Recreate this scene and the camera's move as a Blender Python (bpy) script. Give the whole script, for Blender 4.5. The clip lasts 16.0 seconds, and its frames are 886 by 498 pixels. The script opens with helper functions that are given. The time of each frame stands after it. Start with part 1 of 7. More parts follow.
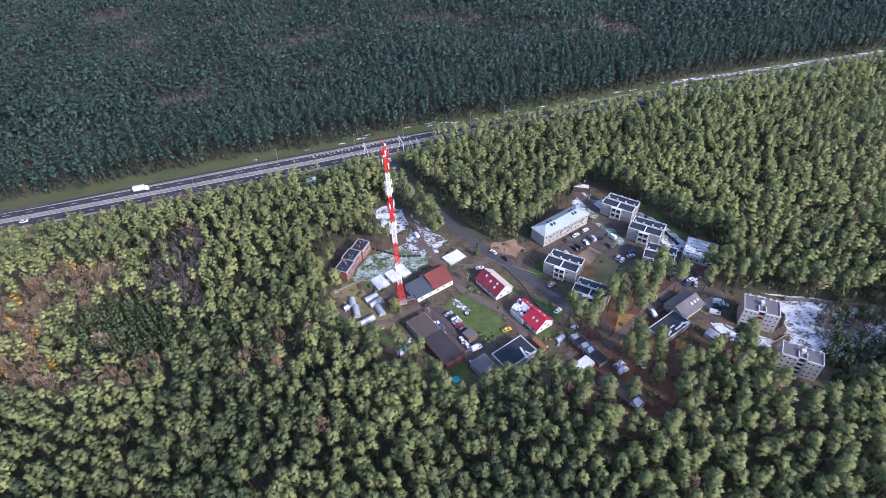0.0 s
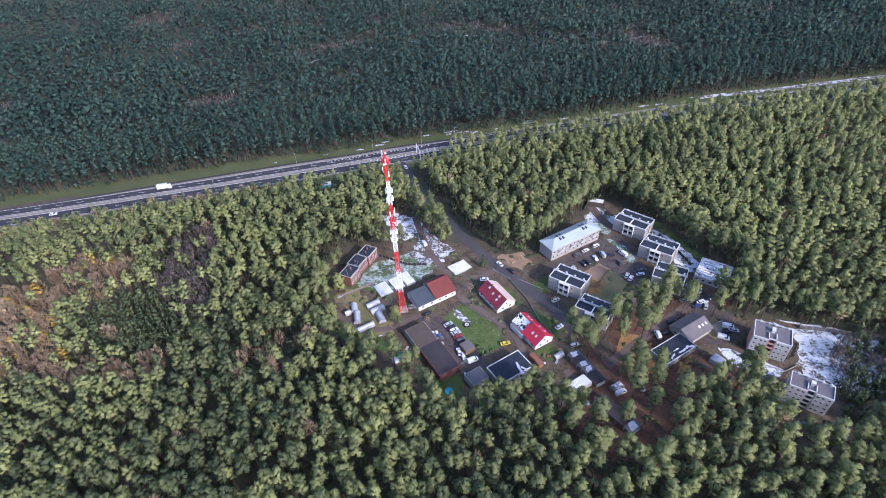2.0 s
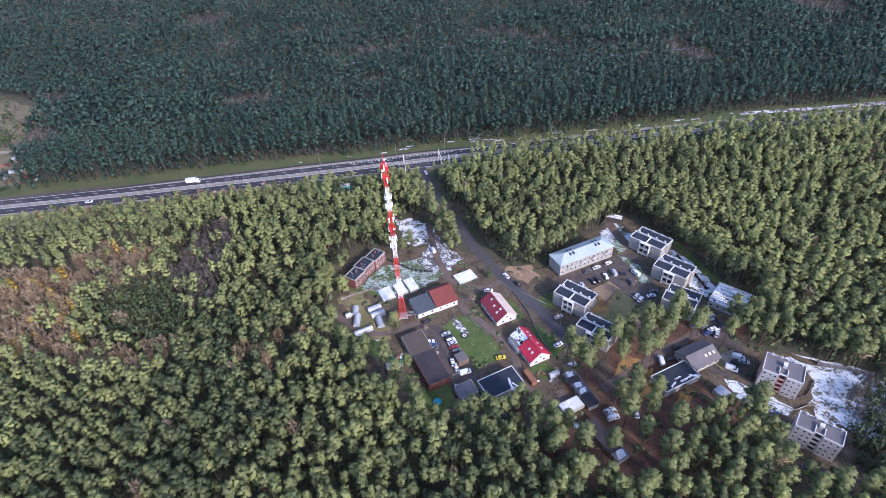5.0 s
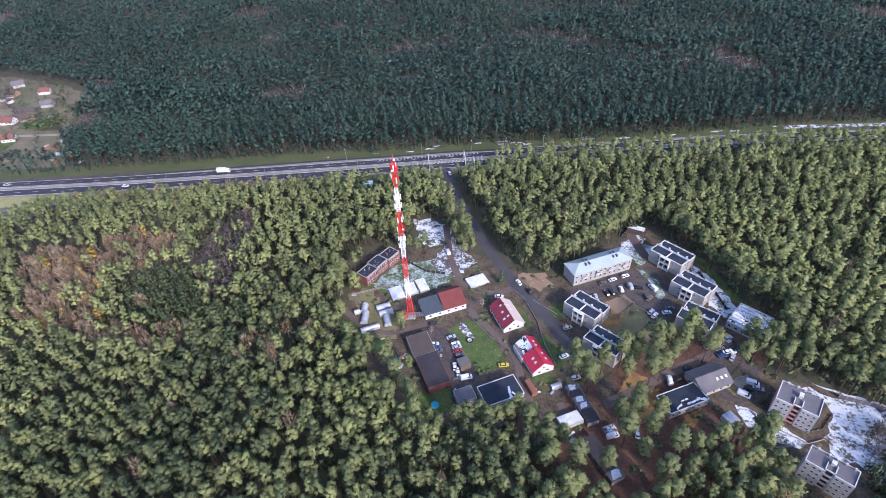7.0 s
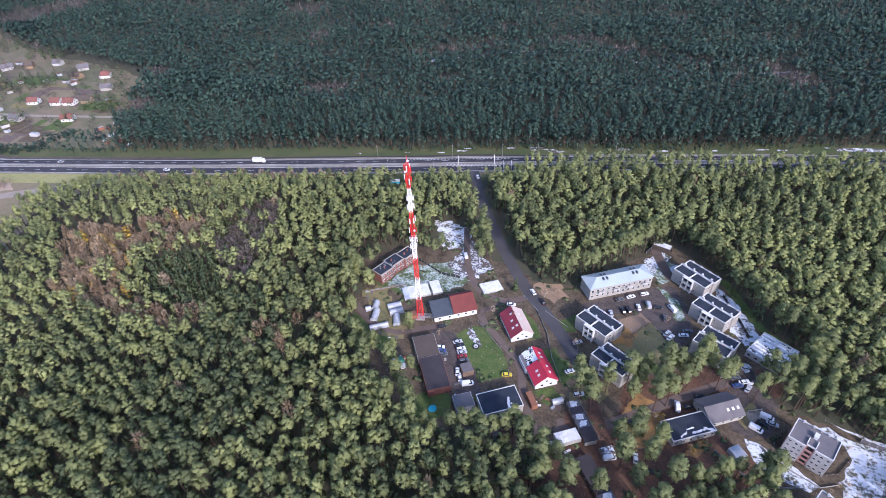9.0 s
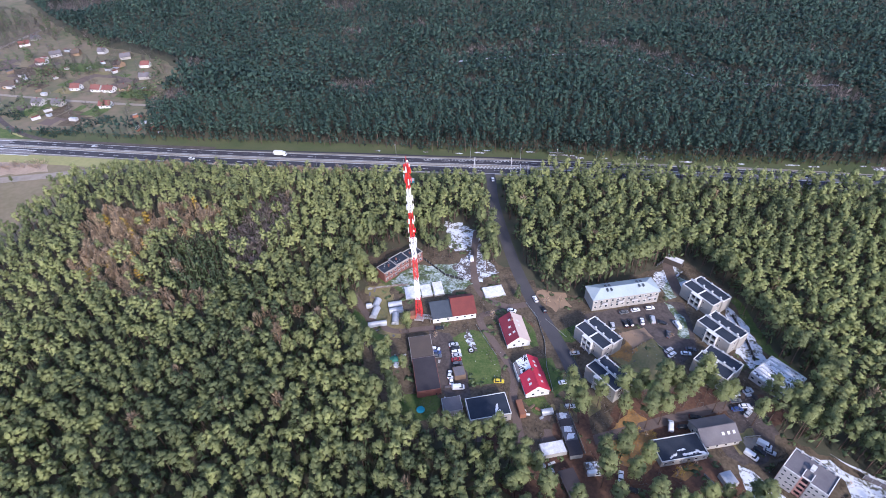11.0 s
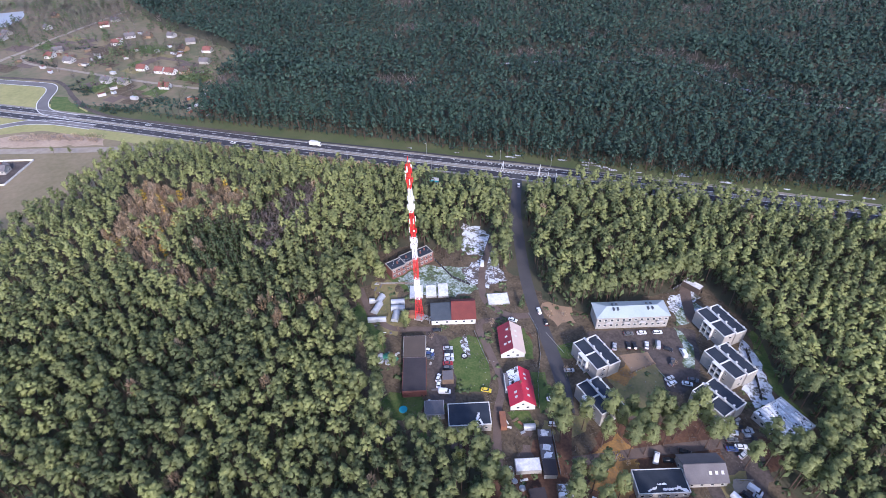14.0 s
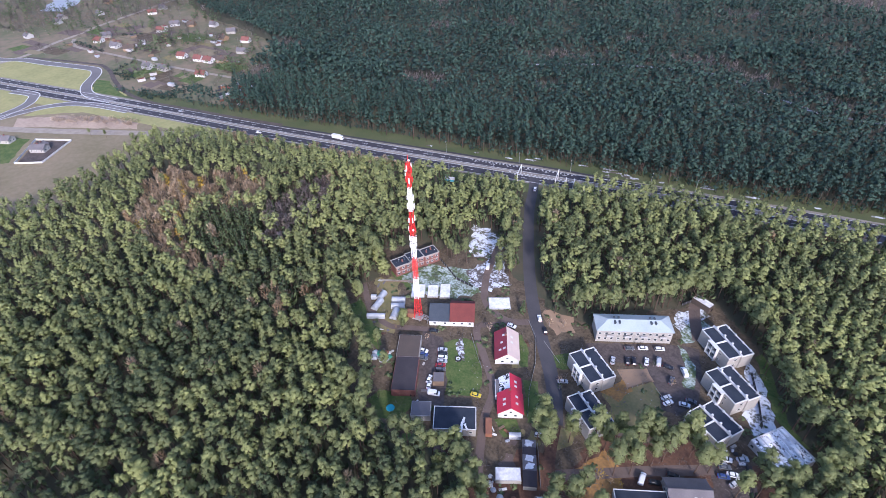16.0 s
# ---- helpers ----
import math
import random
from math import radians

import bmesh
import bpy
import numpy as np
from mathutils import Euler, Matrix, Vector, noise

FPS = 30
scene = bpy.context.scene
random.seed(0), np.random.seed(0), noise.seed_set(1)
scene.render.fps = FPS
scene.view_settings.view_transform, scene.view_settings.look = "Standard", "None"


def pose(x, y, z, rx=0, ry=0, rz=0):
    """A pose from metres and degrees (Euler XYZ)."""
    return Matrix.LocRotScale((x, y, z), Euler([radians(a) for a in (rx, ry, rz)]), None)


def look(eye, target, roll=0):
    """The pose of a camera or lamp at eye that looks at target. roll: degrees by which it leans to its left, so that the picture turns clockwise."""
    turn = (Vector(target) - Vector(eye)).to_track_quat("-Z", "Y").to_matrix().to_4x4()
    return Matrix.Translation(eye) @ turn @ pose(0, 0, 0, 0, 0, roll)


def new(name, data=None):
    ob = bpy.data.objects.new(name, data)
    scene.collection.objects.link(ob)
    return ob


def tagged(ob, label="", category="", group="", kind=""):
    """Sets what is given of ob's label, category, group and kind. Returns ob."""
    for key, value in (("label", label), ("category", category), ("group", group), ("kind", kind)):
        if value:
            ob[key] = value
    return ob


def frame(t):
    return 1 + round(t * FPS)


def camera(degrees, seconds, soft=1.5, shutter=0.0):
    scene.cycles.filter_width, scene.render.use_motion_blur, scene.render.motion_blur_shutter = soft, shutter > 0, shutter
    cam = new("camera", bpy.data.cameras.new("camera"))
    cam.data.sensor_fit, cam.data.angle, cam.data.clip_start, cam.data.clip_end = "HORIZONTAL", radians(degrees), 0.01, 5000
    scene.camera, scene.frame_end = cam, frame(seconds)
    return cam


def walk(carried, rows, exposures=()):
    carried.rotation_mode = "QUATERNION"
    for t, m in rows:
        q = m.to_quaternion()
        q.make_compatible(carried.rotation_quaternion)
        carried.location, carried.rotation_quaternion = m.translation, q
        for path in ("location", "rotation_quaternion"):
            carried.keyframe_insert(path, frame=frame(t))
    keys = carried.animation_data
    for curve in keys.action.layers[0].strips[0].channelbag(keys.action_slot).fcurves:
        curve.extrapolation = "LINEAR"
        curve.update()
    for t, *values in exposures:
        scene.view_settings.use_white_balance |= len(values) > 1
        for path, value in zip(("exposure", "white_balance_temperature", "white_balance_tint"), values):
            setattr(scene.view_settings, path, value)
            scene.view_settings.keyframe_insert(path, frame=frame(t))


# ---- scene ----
cam = camera(79.20, 16.0, soft=0.8)
# seconds, x, y, z, yaw, pitch, roll
PATH = [
    (0, -0.012, -1.707, 180.800, 2.930, -40.386, -2.269),
    (0.5, 3.622, -1.253, 180.800, 4.019, -40.162, -2.374),
    (1, 7.113, -0.713, 180.800, 5.259, -39.926, -2.542),
    (1.5, 10.482, -0.091, 180.800, 6.473, -39.715, -2.589),
    (2, 13.748, 0.609, 180.800, 7.522, -39.483, -2.702),
    (2.5, 16.928, 1.384, 180.800, 8.460, -39.292, -2.774),
    (3, 20.040, 2.231, 180.800, 9.440, -39.084, -2.904),
    (5.5, 35.046, 7.473, 180.800, 14.956, -38.865, -3.243),
    (6, 38.013, 8.713, 180.800, 16.416, -38.858, -3.242),
    (6.5, 40.987, 10.016, 180.800, 17.728, -38.857, -3.194),
    (7, 43.973, 11.381, 180.800, 18.969, -38.789, -3.239),
    (7.5, 46.976, 12.809, 180.800, 20.427, -38.737, -3.121),
    (8, 49.997, 14.302, 180.800, 21.723, -38.709, -3.073),
    (8.5, 53.037, 15.860, 180.800, 23.318, -38.632, -2.927),
    (9, 56.096, 17.485, 180.800, 24.904, -38.537, -2.788),
    (11.5, 71.562, 26.705, 180.800, 30.495, -38.455, -2.461),
    (12, 74.645, 28.790, 180.800, 31.727, -38.429, -2.426),
    (12.5, 77.705, 30.965, 180.800, 33.196, -38.379, -2.345),
    (13, 80.730, 33.235, 180.800, 34.331, -38.368, -2.205),
    (13.5, 83.705, 35.605, 180.800, 35.440, -38.380, -2.004),
    (14, 86.616, 38.080, 180.800, 36.818, -38.387, -1.947),
    (14.5, 89.448, 40.666, 180.800, 38.152, -38.387, -1.843),
    (15, 92.183, 43.369, 180.800, 39.378, -38.443, -1.697),
    (15.5, 94.803, 46.197, 180.800, 40.650, -38.485, -1.574),
    (16, 97.285, 49.156, 180.800, 41.685, -38.574, -1.515),
]
walk(cam, [(t, pose(x, y, z, 0, 0, yaw) @ pose(0, 0, 0, 90 + pitch) @ pose(0, 0, 0, 0, 0, roll)) for t, x, y, z, yaw, pitch, roll in PATH], exposures=[(0, 0.78, 5500, 25), (16, 0.78, 5500, 25)])

# ---- light ----
SUN_AZ, SUN_EL = 130.0, 30.0   # compass degrees from +y towards +x
world = bpy.data.worlds.new("sky")
world.use_nodes = True
scene.world = world
sky = world.node_tree.nodes.new("ShaderNodeTexSky")
sky.sky_type, sky.sun_disc = "NISHITA", False
sky.sun_elevation, sky.sun_rotation = radians(SUN_EL), radians(SUN_AZ)
sky.dust_density, sky.air_density = 1.5, 1.0
back = world.node_tree.nodes["Background"]
back.inputs["Strength"].default_value = 0.19
world.node_tree.links.new(sky.outputs[0], back.inputs[0])
sun_dir = Vector((math.sin(radians(SUN_AZ)) * math.cos(radians(SUN_EL)), math.cos(radians(SUN_AZ)) * math.cos(radians(SUN_EL)), math.sin(radians(SUN_EL))))
sun = new("sun", bpy.data.lights.new("sun", "SUN"))
sun.data.energy, sun.data.angle, sun.data.color = 2.9, radians(6.0), (1.0, 0.90, 0.74)
sun.matrix_world = look(sun_dir * 400, (0, 0, 0))


# ---- materials ----
def mat(name, base, other=None, rough=0.8, scale=0.3, fine=3.0, bump=0.0, metal=0.0, mix=0.6, spec=0.3, random_tint=0.0, w=0.45, spread=0.225):
    """Two tones mixed by a broad and a fine noise in world space, with a fine bump."""
    m = bpy.data.materials.new(name)
    m.use_nodes = True
    nt = m.node_tree
    N, K = nt.nodes, nt.links
    p = N["Principled BSDF"]
    p.inputs["Roughness"].default_value, p.inputs["Metallic"].default_value = rough, metal
    p.inputs["Specular IOR Level"].default_value = spec
    other = other or tuple(c * 0.75 for c in base)
    geo = N.new("ShaderNodeNewGeometry")
    n1, n2 = N.new("ShaderNodeTexNoise"), N.new("ShaderNodeTexNoise")
    for n, s in ((n1, scale), (n2, fine)):
        n.inputs["Scale"].default_value, n.inputs["Detail"].default_value = s, 4
        K.new(geo.outputs["Position"], n.inputs["Vector"])
    add = N.new("ShaderNodeMath")
    add.operation = "MULTIPLY_ADD"
    add.inputs[1].default_value = w
    K.new(n2.outputs[0], add.inputs[0])
    K.new(n1.outputs[0], add.inputs[2])
    ramp = N.new("ShaderNodeMapRange")
    ramp.inputs[1].default_value, ramp.inputs[2].default_value = 0.5 + 0.5 * w - spread, 0.5 + 0.5 * w + spread
    ramp.inputs[3].default_value, ramp.inputs[4].default_value = 0.0, mix * 1.5
    K.new(add.outputs[0], ramp.inputs[0])
    mx = N.new("ShaderNodeMix")
    mx.data_type = "RGBA"
    mx.inputs[6].default_value, mx.inputs[7].default_value = (*base, 1), (*other, 1)
    K.new(ramp.outputs[0], mx.inputs[0])
    out = mx.outputs[2]
    if random_tint:
        info, hsv, mr = N.new("ShaderNodeObjectInfo"), N.new("ShaderNodeHueSaturation"), N.new("ShaderNodeMapRange")
        mr.inputs[3].default_value, mr.inputs[4].default_value = 1 - random_tint, 1 + random_tint
        K.new(info.outputs["Random"], mr.inputs[0])
        K.new(mr.outputs[0], hsv.inputs["Value"])
        K.new(out, hsv.inputs["Color"])
        out = hsv.outputs[0]
    K.new(out, p.inputs["Base Color"])
    if bump:
        b = N.new("ShaderNodeBump")
        b.inputs["Strength"].default_value, b.inputs["Distance"].default_value = bump, 0.3
        K.new(n2.outputs[0], b.inputs["Height"])
        K.new(b.outputs[0], p.inputs["Normal"])
    return m


def patchy(name, low, high, scale, lo, hi, rough=0.9, fine=0.9, bump=0.4):
    """Ground where one cover lies in ragged patches over another."""
    m = mat(name, low, high, rough, scale, fine, bump, w=0.9)
    for n in m.node_tree.nodes:
        if n.type == "MAP_RANGE":
            n.inputs[1].default_value, n.inputs[2].default_value, n.inputs[4].default_value = lo + 0.225, hi + 0.225, 1.0
    return m


def leaves(name, dark, light, through_light=0.2, rough=0.65):
    """Foliage: every tree has its own tone, every spray a little of its own."""
    m = bpy.data.materials.new(name)
    m.use_nodes = True
    N, K = m.node_tree.nodes, m.node_tree.links
    p = N["Principled BSDF"]
    p.inputs["Roughness"].default_value, p.inputs["Specular IOR Level"].default_value = rough, 0.25
    at, geo, info = N.new("ShaderNodeAttribute"), N.new("ShaderNodeNewGeometry"), N.new("ShaderNodeObjectInfo")
    at.attribute_name = "tone"
    ad = N.new("ShaderNodeMath")
    ad.operation = "MULTIPLY_ADD"
    ad.inputs[1].default_value = 0.30
    K.new(geo.outputs["Random Per Island"], ad.inputs[0])
    K.new(at.outputs["Fac"], ad.inputs[2])
    ad2 = N.new("ShaderNodeMath")
    ad2.operation = "MULTIPLY_ADD"
    ad2.inputs[1].default_value = 0.3
    K.new(info.outputs["Random"], ad2.inputs[0])
    K.new(ad.outputs[0], ad2.inputs[2])
    mx = N.new("ShaderNodeMix")
    mx.data_type = "RGBA"
    mx.inputs[6].default_value, mx.inputs[7].default_value = (*dark, 1), (*light, 1)
    K.new(ad2.outputs[0], mx.inputs[0])
    K.new(mx.outputs[2], p.inputs["Base Color"])
    tr, ms = N.new("ShaderNodeBsdfTranslucent"), N.new("ShaderNodeMixShader")
    K.new(mx.outputs[2], tr.inputs["Color"])
    ms.inputs[0].default_value = through_light
    K.new(p.outputs[0], ms.inputs[1])
    K.new(tr.outputs[0], ms.inputs[2])
    K.new(ms.outputs[0], N["Material Output"].inputs[0])
    return m


def glass(name, tint=(0.03, 0.04, 0.05)):
    m = bpy.data.materials.new(name)
    m.use_nodes = True
    p = m.node_tree.nodes["Principled BSDF"]
    p.inputs["Base Color"].default_value, p.inputs["Roughness"].default_value = (*tint, 1), 0.22
    p.inputs["Specular IOR Level"].default_value = 0.6
    return m


M = dict(
    forest_floor=mat("forest_floor", (0.052, 0.060, 0.034), (0.090, 0.076, 0.050), 0.95, 0.08, 1.2, 0.5),
    dirt=mat("dirt", (0.060, 0.045, 0.029), (0.138, 0.106, 0.069), 0.95, 0.20, 0.9, 0.6, mix=0.66, w=1.0),
    litter=mat("leaf_litter", (0.070, 0.038, 0.026), (0.150, 0.080, 0.048), 0.95, 0.10, 0.9, 0.5, w=1.0),
    orange_litter=mat("orange_leaf_litter", (0.33, 0.185, 0.060), (0.19, 0.115, 0.052), 0.95, 0.3, 1.2, 0.5, w=0.9),
    grass=mat("grass", (0.048, 0.088, 0.020), (0.108, 0.130, 0.042), 0.95, 0.22, 1.0, 0.6, mix=0.66, w=0.9),
    dry_grass=mat("dry_grass", (0.230, 0.180, 0.085), (0.145, 0.142, 0.060), 0.95, 0.16, 0.9, 0.6, mix=0.66, w=0.9),
    field=mat("field", (0.165, 0.140, 0.078), (0.235, 0.185, 0.120), 0.95, 0.03, 0.3, 0.4, w=0.8),
    settlement=mat("settlement_grass", (0.200, 0.152, 0.102), (0.105, 0.112, 0.058), 0.95, 0.018, 0.12, 0.4, w=0.8, mix=0.66),
    ploughed=mat("ploughed_earth", (0.40, 0.31, 0.23), (0.27, 0.20, 0.145), 0.95, 0.06, 0.5, 0.4, w=0.8),
    asphalt=mat("asphalt", (0.056, 0.053, 0.057), (0.078, 0.074, 0.076), 0.85, 0.10, 2.5, 0.15),
    old_asphalt=mat("worn_asphalt", (0.057, 0.046, 0.041), (0.102, 0.083, 0.074), 0.9, 0.2, 0.8, 0.3, mix=0.66, w=0.9),
    highway=mat("highway_asphalt", (0.034, 0.032, 0.038), (0.056, 0.053, 0.060), 0.85, 0.05, 1.0, 0.1),
    ramp_asphalt=mat("pale_asphalt", (0.125, 0.115, 0.115), (0.175, 0.160, 0.158), 0.85, 0.05, 1.0, 0.1),
    gravel=mat("gravel", (0.235, 0.195, 0.150), (0.32, 0.28, 0.23), 0.95, 0.2, 2.0, 0.3),
    verge_earth=mat("verge_earth", (0.190, 0.168, 0.138), (0.275, 0.245, 0.205), 0.95, 0.1, 0.8, 0.3, w=0.8),
    paint_line=mat("road_paint", (0.62, 0.62, 0.60), (0.45, 0.45, 0.44), 0.8, 1.0, 6.0),
    concrete=mat("concrete", (0.40, 0.39, 0.36), (0.30, 0.29, 0.27), 0.9, 0.4, 3.0, 0.2),
    snow=mat("snow", (0.76, 0.76, 0.765), (0.48, 0.48, 0.485), 0.8, 0.25, 0.9, 0.4, w=0.9),
    snow_grass=patchy("snow_on_grass", (0.11, 0.10, 0.065), (0.64, 0.67, 0.71), 0.24, 0.60, 0.80),
    snow_dirt=patchy("snow_on_dirt", (0.10, 0.085, 0.075), (0.60, 0.63, 0.67), 0.24, 0.68, 0.86),
    thin_snow=patchy("thin_snow_on_grass", (0.085, 0.115, 0.050), (0.45, 0.52, 0.50), 0.2, 0.62, 0.95),
    snow_cover=patchy("broken_snow_cover", (0.10, 0.10, 0.07), (0.62, 0.65, 0.69), 0.20, 0.56, 0.76),
    snow_roof=patchy("snow_on_roof", (0.025, 0.025, 0.028), (0.88, 0.88, 0.88), 0.42, 0.64, 0.665, fine=1.8),
    cream_roof=mat("cream_roof", (0.60, 0.47, 0.40), (0.52, 0.41, 0.35), 0.6, 0.25, 2.0, 0.15),
    verge_grass=mat("verge_grass", (0.055, 0.076, 0.027), (0.100, 0.103, 0.046), 0.95, 0.06, 1.5, 0.4),
    # yellowish grass, its brightness raised to paint in the western sun patch
    bright_grass=mat("sunlit_yellow_grass", (0.31, 0.285, 0.120), (0.215, 0.215, 0.085), 0.95, 0.04, 0.3, 0.4, w=0.8),
    lane=mat("trodden_earth", (0.150, 0.112, 0.092), (0.105, 0.078, 0.065), 0.95, 0.2, 2.0, 0.4),
    sand=mat("sand", (0.30, 0.205, 0.130), (0.24, 0.165, 0.105), 0.95, 0.2, 2.0, 0.3),
    white_render=mat("cream_render", (0.37, 0.350, 0.318), (0.29, 0.276, 0.252), 0.85, 0.2, 2.0, 0.1),
    white_paint=mat("white_paint", (0.66, 0.655, 0.63), (0.50, 0.495, 0.48), 0.6, 0.5, 3.0),
    grey_render=mat("grey_render", (0.44, 0.43, 0.42), (0.36, 0.35, 0.345), 0.85, 0.2, 2.0, 0.1),
    pink_render=mat("pink_render", (0.50, 0.28, 0.24), (0.42, 0.23, 0.20), 0.85, 0.3, 2.0, 0.1),
    roof_felt=mat("roofing_felt", (0.018, 0.024, 0.036), (0.034, 0.042, 0.057), 0.85, 0.25, 2.5, 0.15),
    grey_roof=mat("grey_roof_sheet", (0.115, 0.105, 0.110), (0.155, 0.142, 0.145), 0.7, 0.25, 2.0, 0.15),
    brown_roof=mat("brown_roof_felt", (0.098, 0.076, 0.060), (0.07, 0.056, 0.048), 0.85, 0.2, 2.0, 0.2),
    black_roof=mat("black_roof_felt", (0.036, 0.032, 0.036), (0.056, 0.047, 0.050), 0.85, 0.2, 2.0, 0.2),
    blue_roof=mat("blue_grey_roof", (0.050, 0.060, 0.072), (0.072, 0.084, 0.096), 0.6, 0.25, 2.0, 0.15),
    zinc=mat("pale_metal_roof", (0.37, 0.42, 0.43), (0.29, 0.34, 0.355), 0.55, 0.15, 1.5, 0.1),
    red_roof=mat("dark_red_roof", (0.25, 0.032, 0.044), (0.19, 0.028, 0.038), 0.5, 0.25, 2.0, 0.15),
    bright_red_roof=mat("bright_red_roof", (0.50, 0.030, 0.060), (0.42, 0.03, 0.05), 0.45, 0.25, 2.0, 0.15),
    tile_red=mat("clay_red_roof", (0.175, 0.046, 0.036), (0.135, 0.037, 0.031), 0.7, 0.25, 2.0, 0.15),
    brick=mat("red_brick", (0.205, 0.086, 0.070), (0.15, 0.066, 0.056), 0.85, 0.3, 4.0, 0.2),
    wood=mat("weathered_wood", (0.20, 0.14, 0.095), (0.14, 0.10, 0.07), 0.85, 0.5, 4.0, 0.2),
    mast_red=mat("mast_red", (0.62, 0.035, 0.030), (0.52, 0.03, 0.03), 0.5, 0.3, 3.0),
    mast_white=mat("mast_white", (0.82, 0.82, 0.82), (0.72, 0.72, 0.72), 0.5, 0.3, 3.0),
    steel=mat("galvanised_steel", (0.45, 0.46, 0.47), (0.35, 0.36, 0.37), 0.45, 0.5, 3.0, metal=0.6),
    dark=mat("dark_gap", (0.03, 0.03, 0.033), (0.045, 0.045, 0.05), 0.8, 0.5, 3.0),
    glass=glass("window_glass"),
    film=mat("greenhouse_film", (0.40, 0.42, 0.45), (0.28, 0.30, 0.33), 0.35, 0.5, 2.0, spec=0.5),
    bark=mat("pine_bark", (0.105, 0.066, 0.048), (0.07, 0.050, 0.040), 0.9, 0.5, 3.0),
    dark_bark=mat("dark_bark", (0.040, 0.036, 0.031), (0.060, 0.050, 0.042), 0.9, 0.5, 3.0),
    pale_bark=mat("pale_bark", (0.32, 0.28, 0.25), (0.20, 0.17, 0.15), 0.9, 0.5, 3.0),
    pine=leaves("pine_needles", (0.056, 0.083, 0.047), (0.332, 0.360, 0.140), 0.36),
    # pine needles darkened and blued: cloud shade and haze put into the colour
    shaded_pine=leaves("cloud_shaded_needles", (0.017, 0.037, 0.031), (0.053, 0.095, 0.069)),
    spruce=leaves("spruce_needles", (0.050, 0.078, 0.038), (0.130, 0.168, 0.075)),
    twig=leaves("bare_twigs", (0.50, 0.350, 0.225), (0.84, 0.650, 0.420), 0.5),
    dark_twig=leaves("dark_twigs", (0.090, 0.078, 0.068), (0.175, 0.150, 0.128), 0.3),
    grey_twig=leaves("grey_twigs", (0.20, 0.160, 0.140), (0.42, 0.345, 0.300), 0.35),
    yellow=leaves("yellow_leaves", (0.40, 0.25, 0.04), (0.62, 0.44, 0.08), 0.35),
    tyre=mat("tyre_rubber", (0.02, 0.02, 0.02), (0.03, 0.03, 0.03), 0.9, 1.0, 5.0),
    turquoise=mat("turquoise_plastic", (0.03, 0.32, 0.40), (0.03, 0.27, 0.34), 0.5, 0.5, 3.0),
    yellow_paint=mat("yellow_paint", (0.62, 0.45, 0.03), (0.55, 0.40, 0.03), 0.4, 0.5, 3.0),
    rust=mat("rusty_sheet", (0.26, 0.115, 0.065), (0.19, 0.09, 0.06), 0.85, 0.5, 3.0),
    green_net=mat("green_tarpaulin", (0.05, 0.22, 0.15), (0.05, 0.17, 0.12), 0.6, 0.5, 3.0),
    water=mat("water", (0.30, 0.31, 0.33), (0.25, 0.26, 0.28), 0.45, 0.02, 0.3, spec=0.6),
)


# ---- mesh helpers ----
def link_mesh(name, bm, material, parent=None, label="", m=None):
    me = bpy.data.meshes.new(name)
    bm.to_mesh(me)
    bm.free()
    me.materials.append(material)
    ob = new(name, me)
    if parent is not None:
        ob.parent = parent
    if m is not None:
        ob.matrix_basis = m
    return tagged(ob, label)


def part(name, bm, material, parent, label=""):
    return link_mesh(name, bm, material, parent, label)


def thing(name, m, label, category, group="", kind=""):
    """An Empty at the base of a thing."""
    ob = new(name)
    ob.empty_display_size = 0.5
    ob.matrix_basis = m
    return tagged(ob, label, category, group, kind)


def box(bm, x0, x1, y0, y1, z0, z1, bevel=0.0):
    vs = [bm.verts.new((x, y, z)) for z in (z0, z1) for x, y in ((x0, y0), (x1, y0), (x1, y1), (x0, y1))]
    fs = [bm.faces.new([vs[i] for i in q]) for q in ((3, 2, 1, 0), (4, 5, 6, 7), (0, 1, 5, 4), (1, 2, 6, 5), (2, 3, 7, 6), (3, 0, 4, 7))]
    if bevel:
        bmesh.ops.bevel(bm, geom=list({e for f in fs for e in f.edges}), offset=bevel, segments=1, affect="EDGES")
    return bm


def boxes(*dims, bevel=0.0):
    bm = bmesh.new()
    for d in dims:
        box(bm, *d, bevel=bevel)
    return bm


def rod(bm, a, b, r, r2=None, n=6):
    """A tapered rod from a to b."""
    a, b = Vector(a), Vector(b)
    r2 = r if r2 is None else r2
    q = (b - a).to_track_quat("Z", "Y")
    rings = [[bm.verts.new(c + q @ Vector((math.cos(2 * math.pi * i / n) * rr, math.sin(2 * math.pi * i / n) * rr, 0))) for i in range(n)] for c, rr in ((a, r), (b, r2))]
    for i in range(n):
        bm.faces.new((rings[0][i], rings[0][(i + 1) % n], rings[1][(i + 1) % n], rings[1][i]))
    bm.faces.new(rings[0][::-1])
    bm.faces.new(rings[1])
    return bm


def prism(bm, outline, z0, z1):
    """An upright prism over a plan outline (counter-clockwise)."""
    lo, hi = [bm.verts.new((x, y, z0)) for x, y in outline], [bm.verts.new((x, y, z1)) for x, y in outline]
    n = len(outline)
    bm.faces.new(lo[::-1])
    bm.faces.new(hi)
    for i in range(n):
        bm.faces.new((lo[i], lo[(i + 1) % n], hi[(i + 1) % n], hi[i]))
    return bm


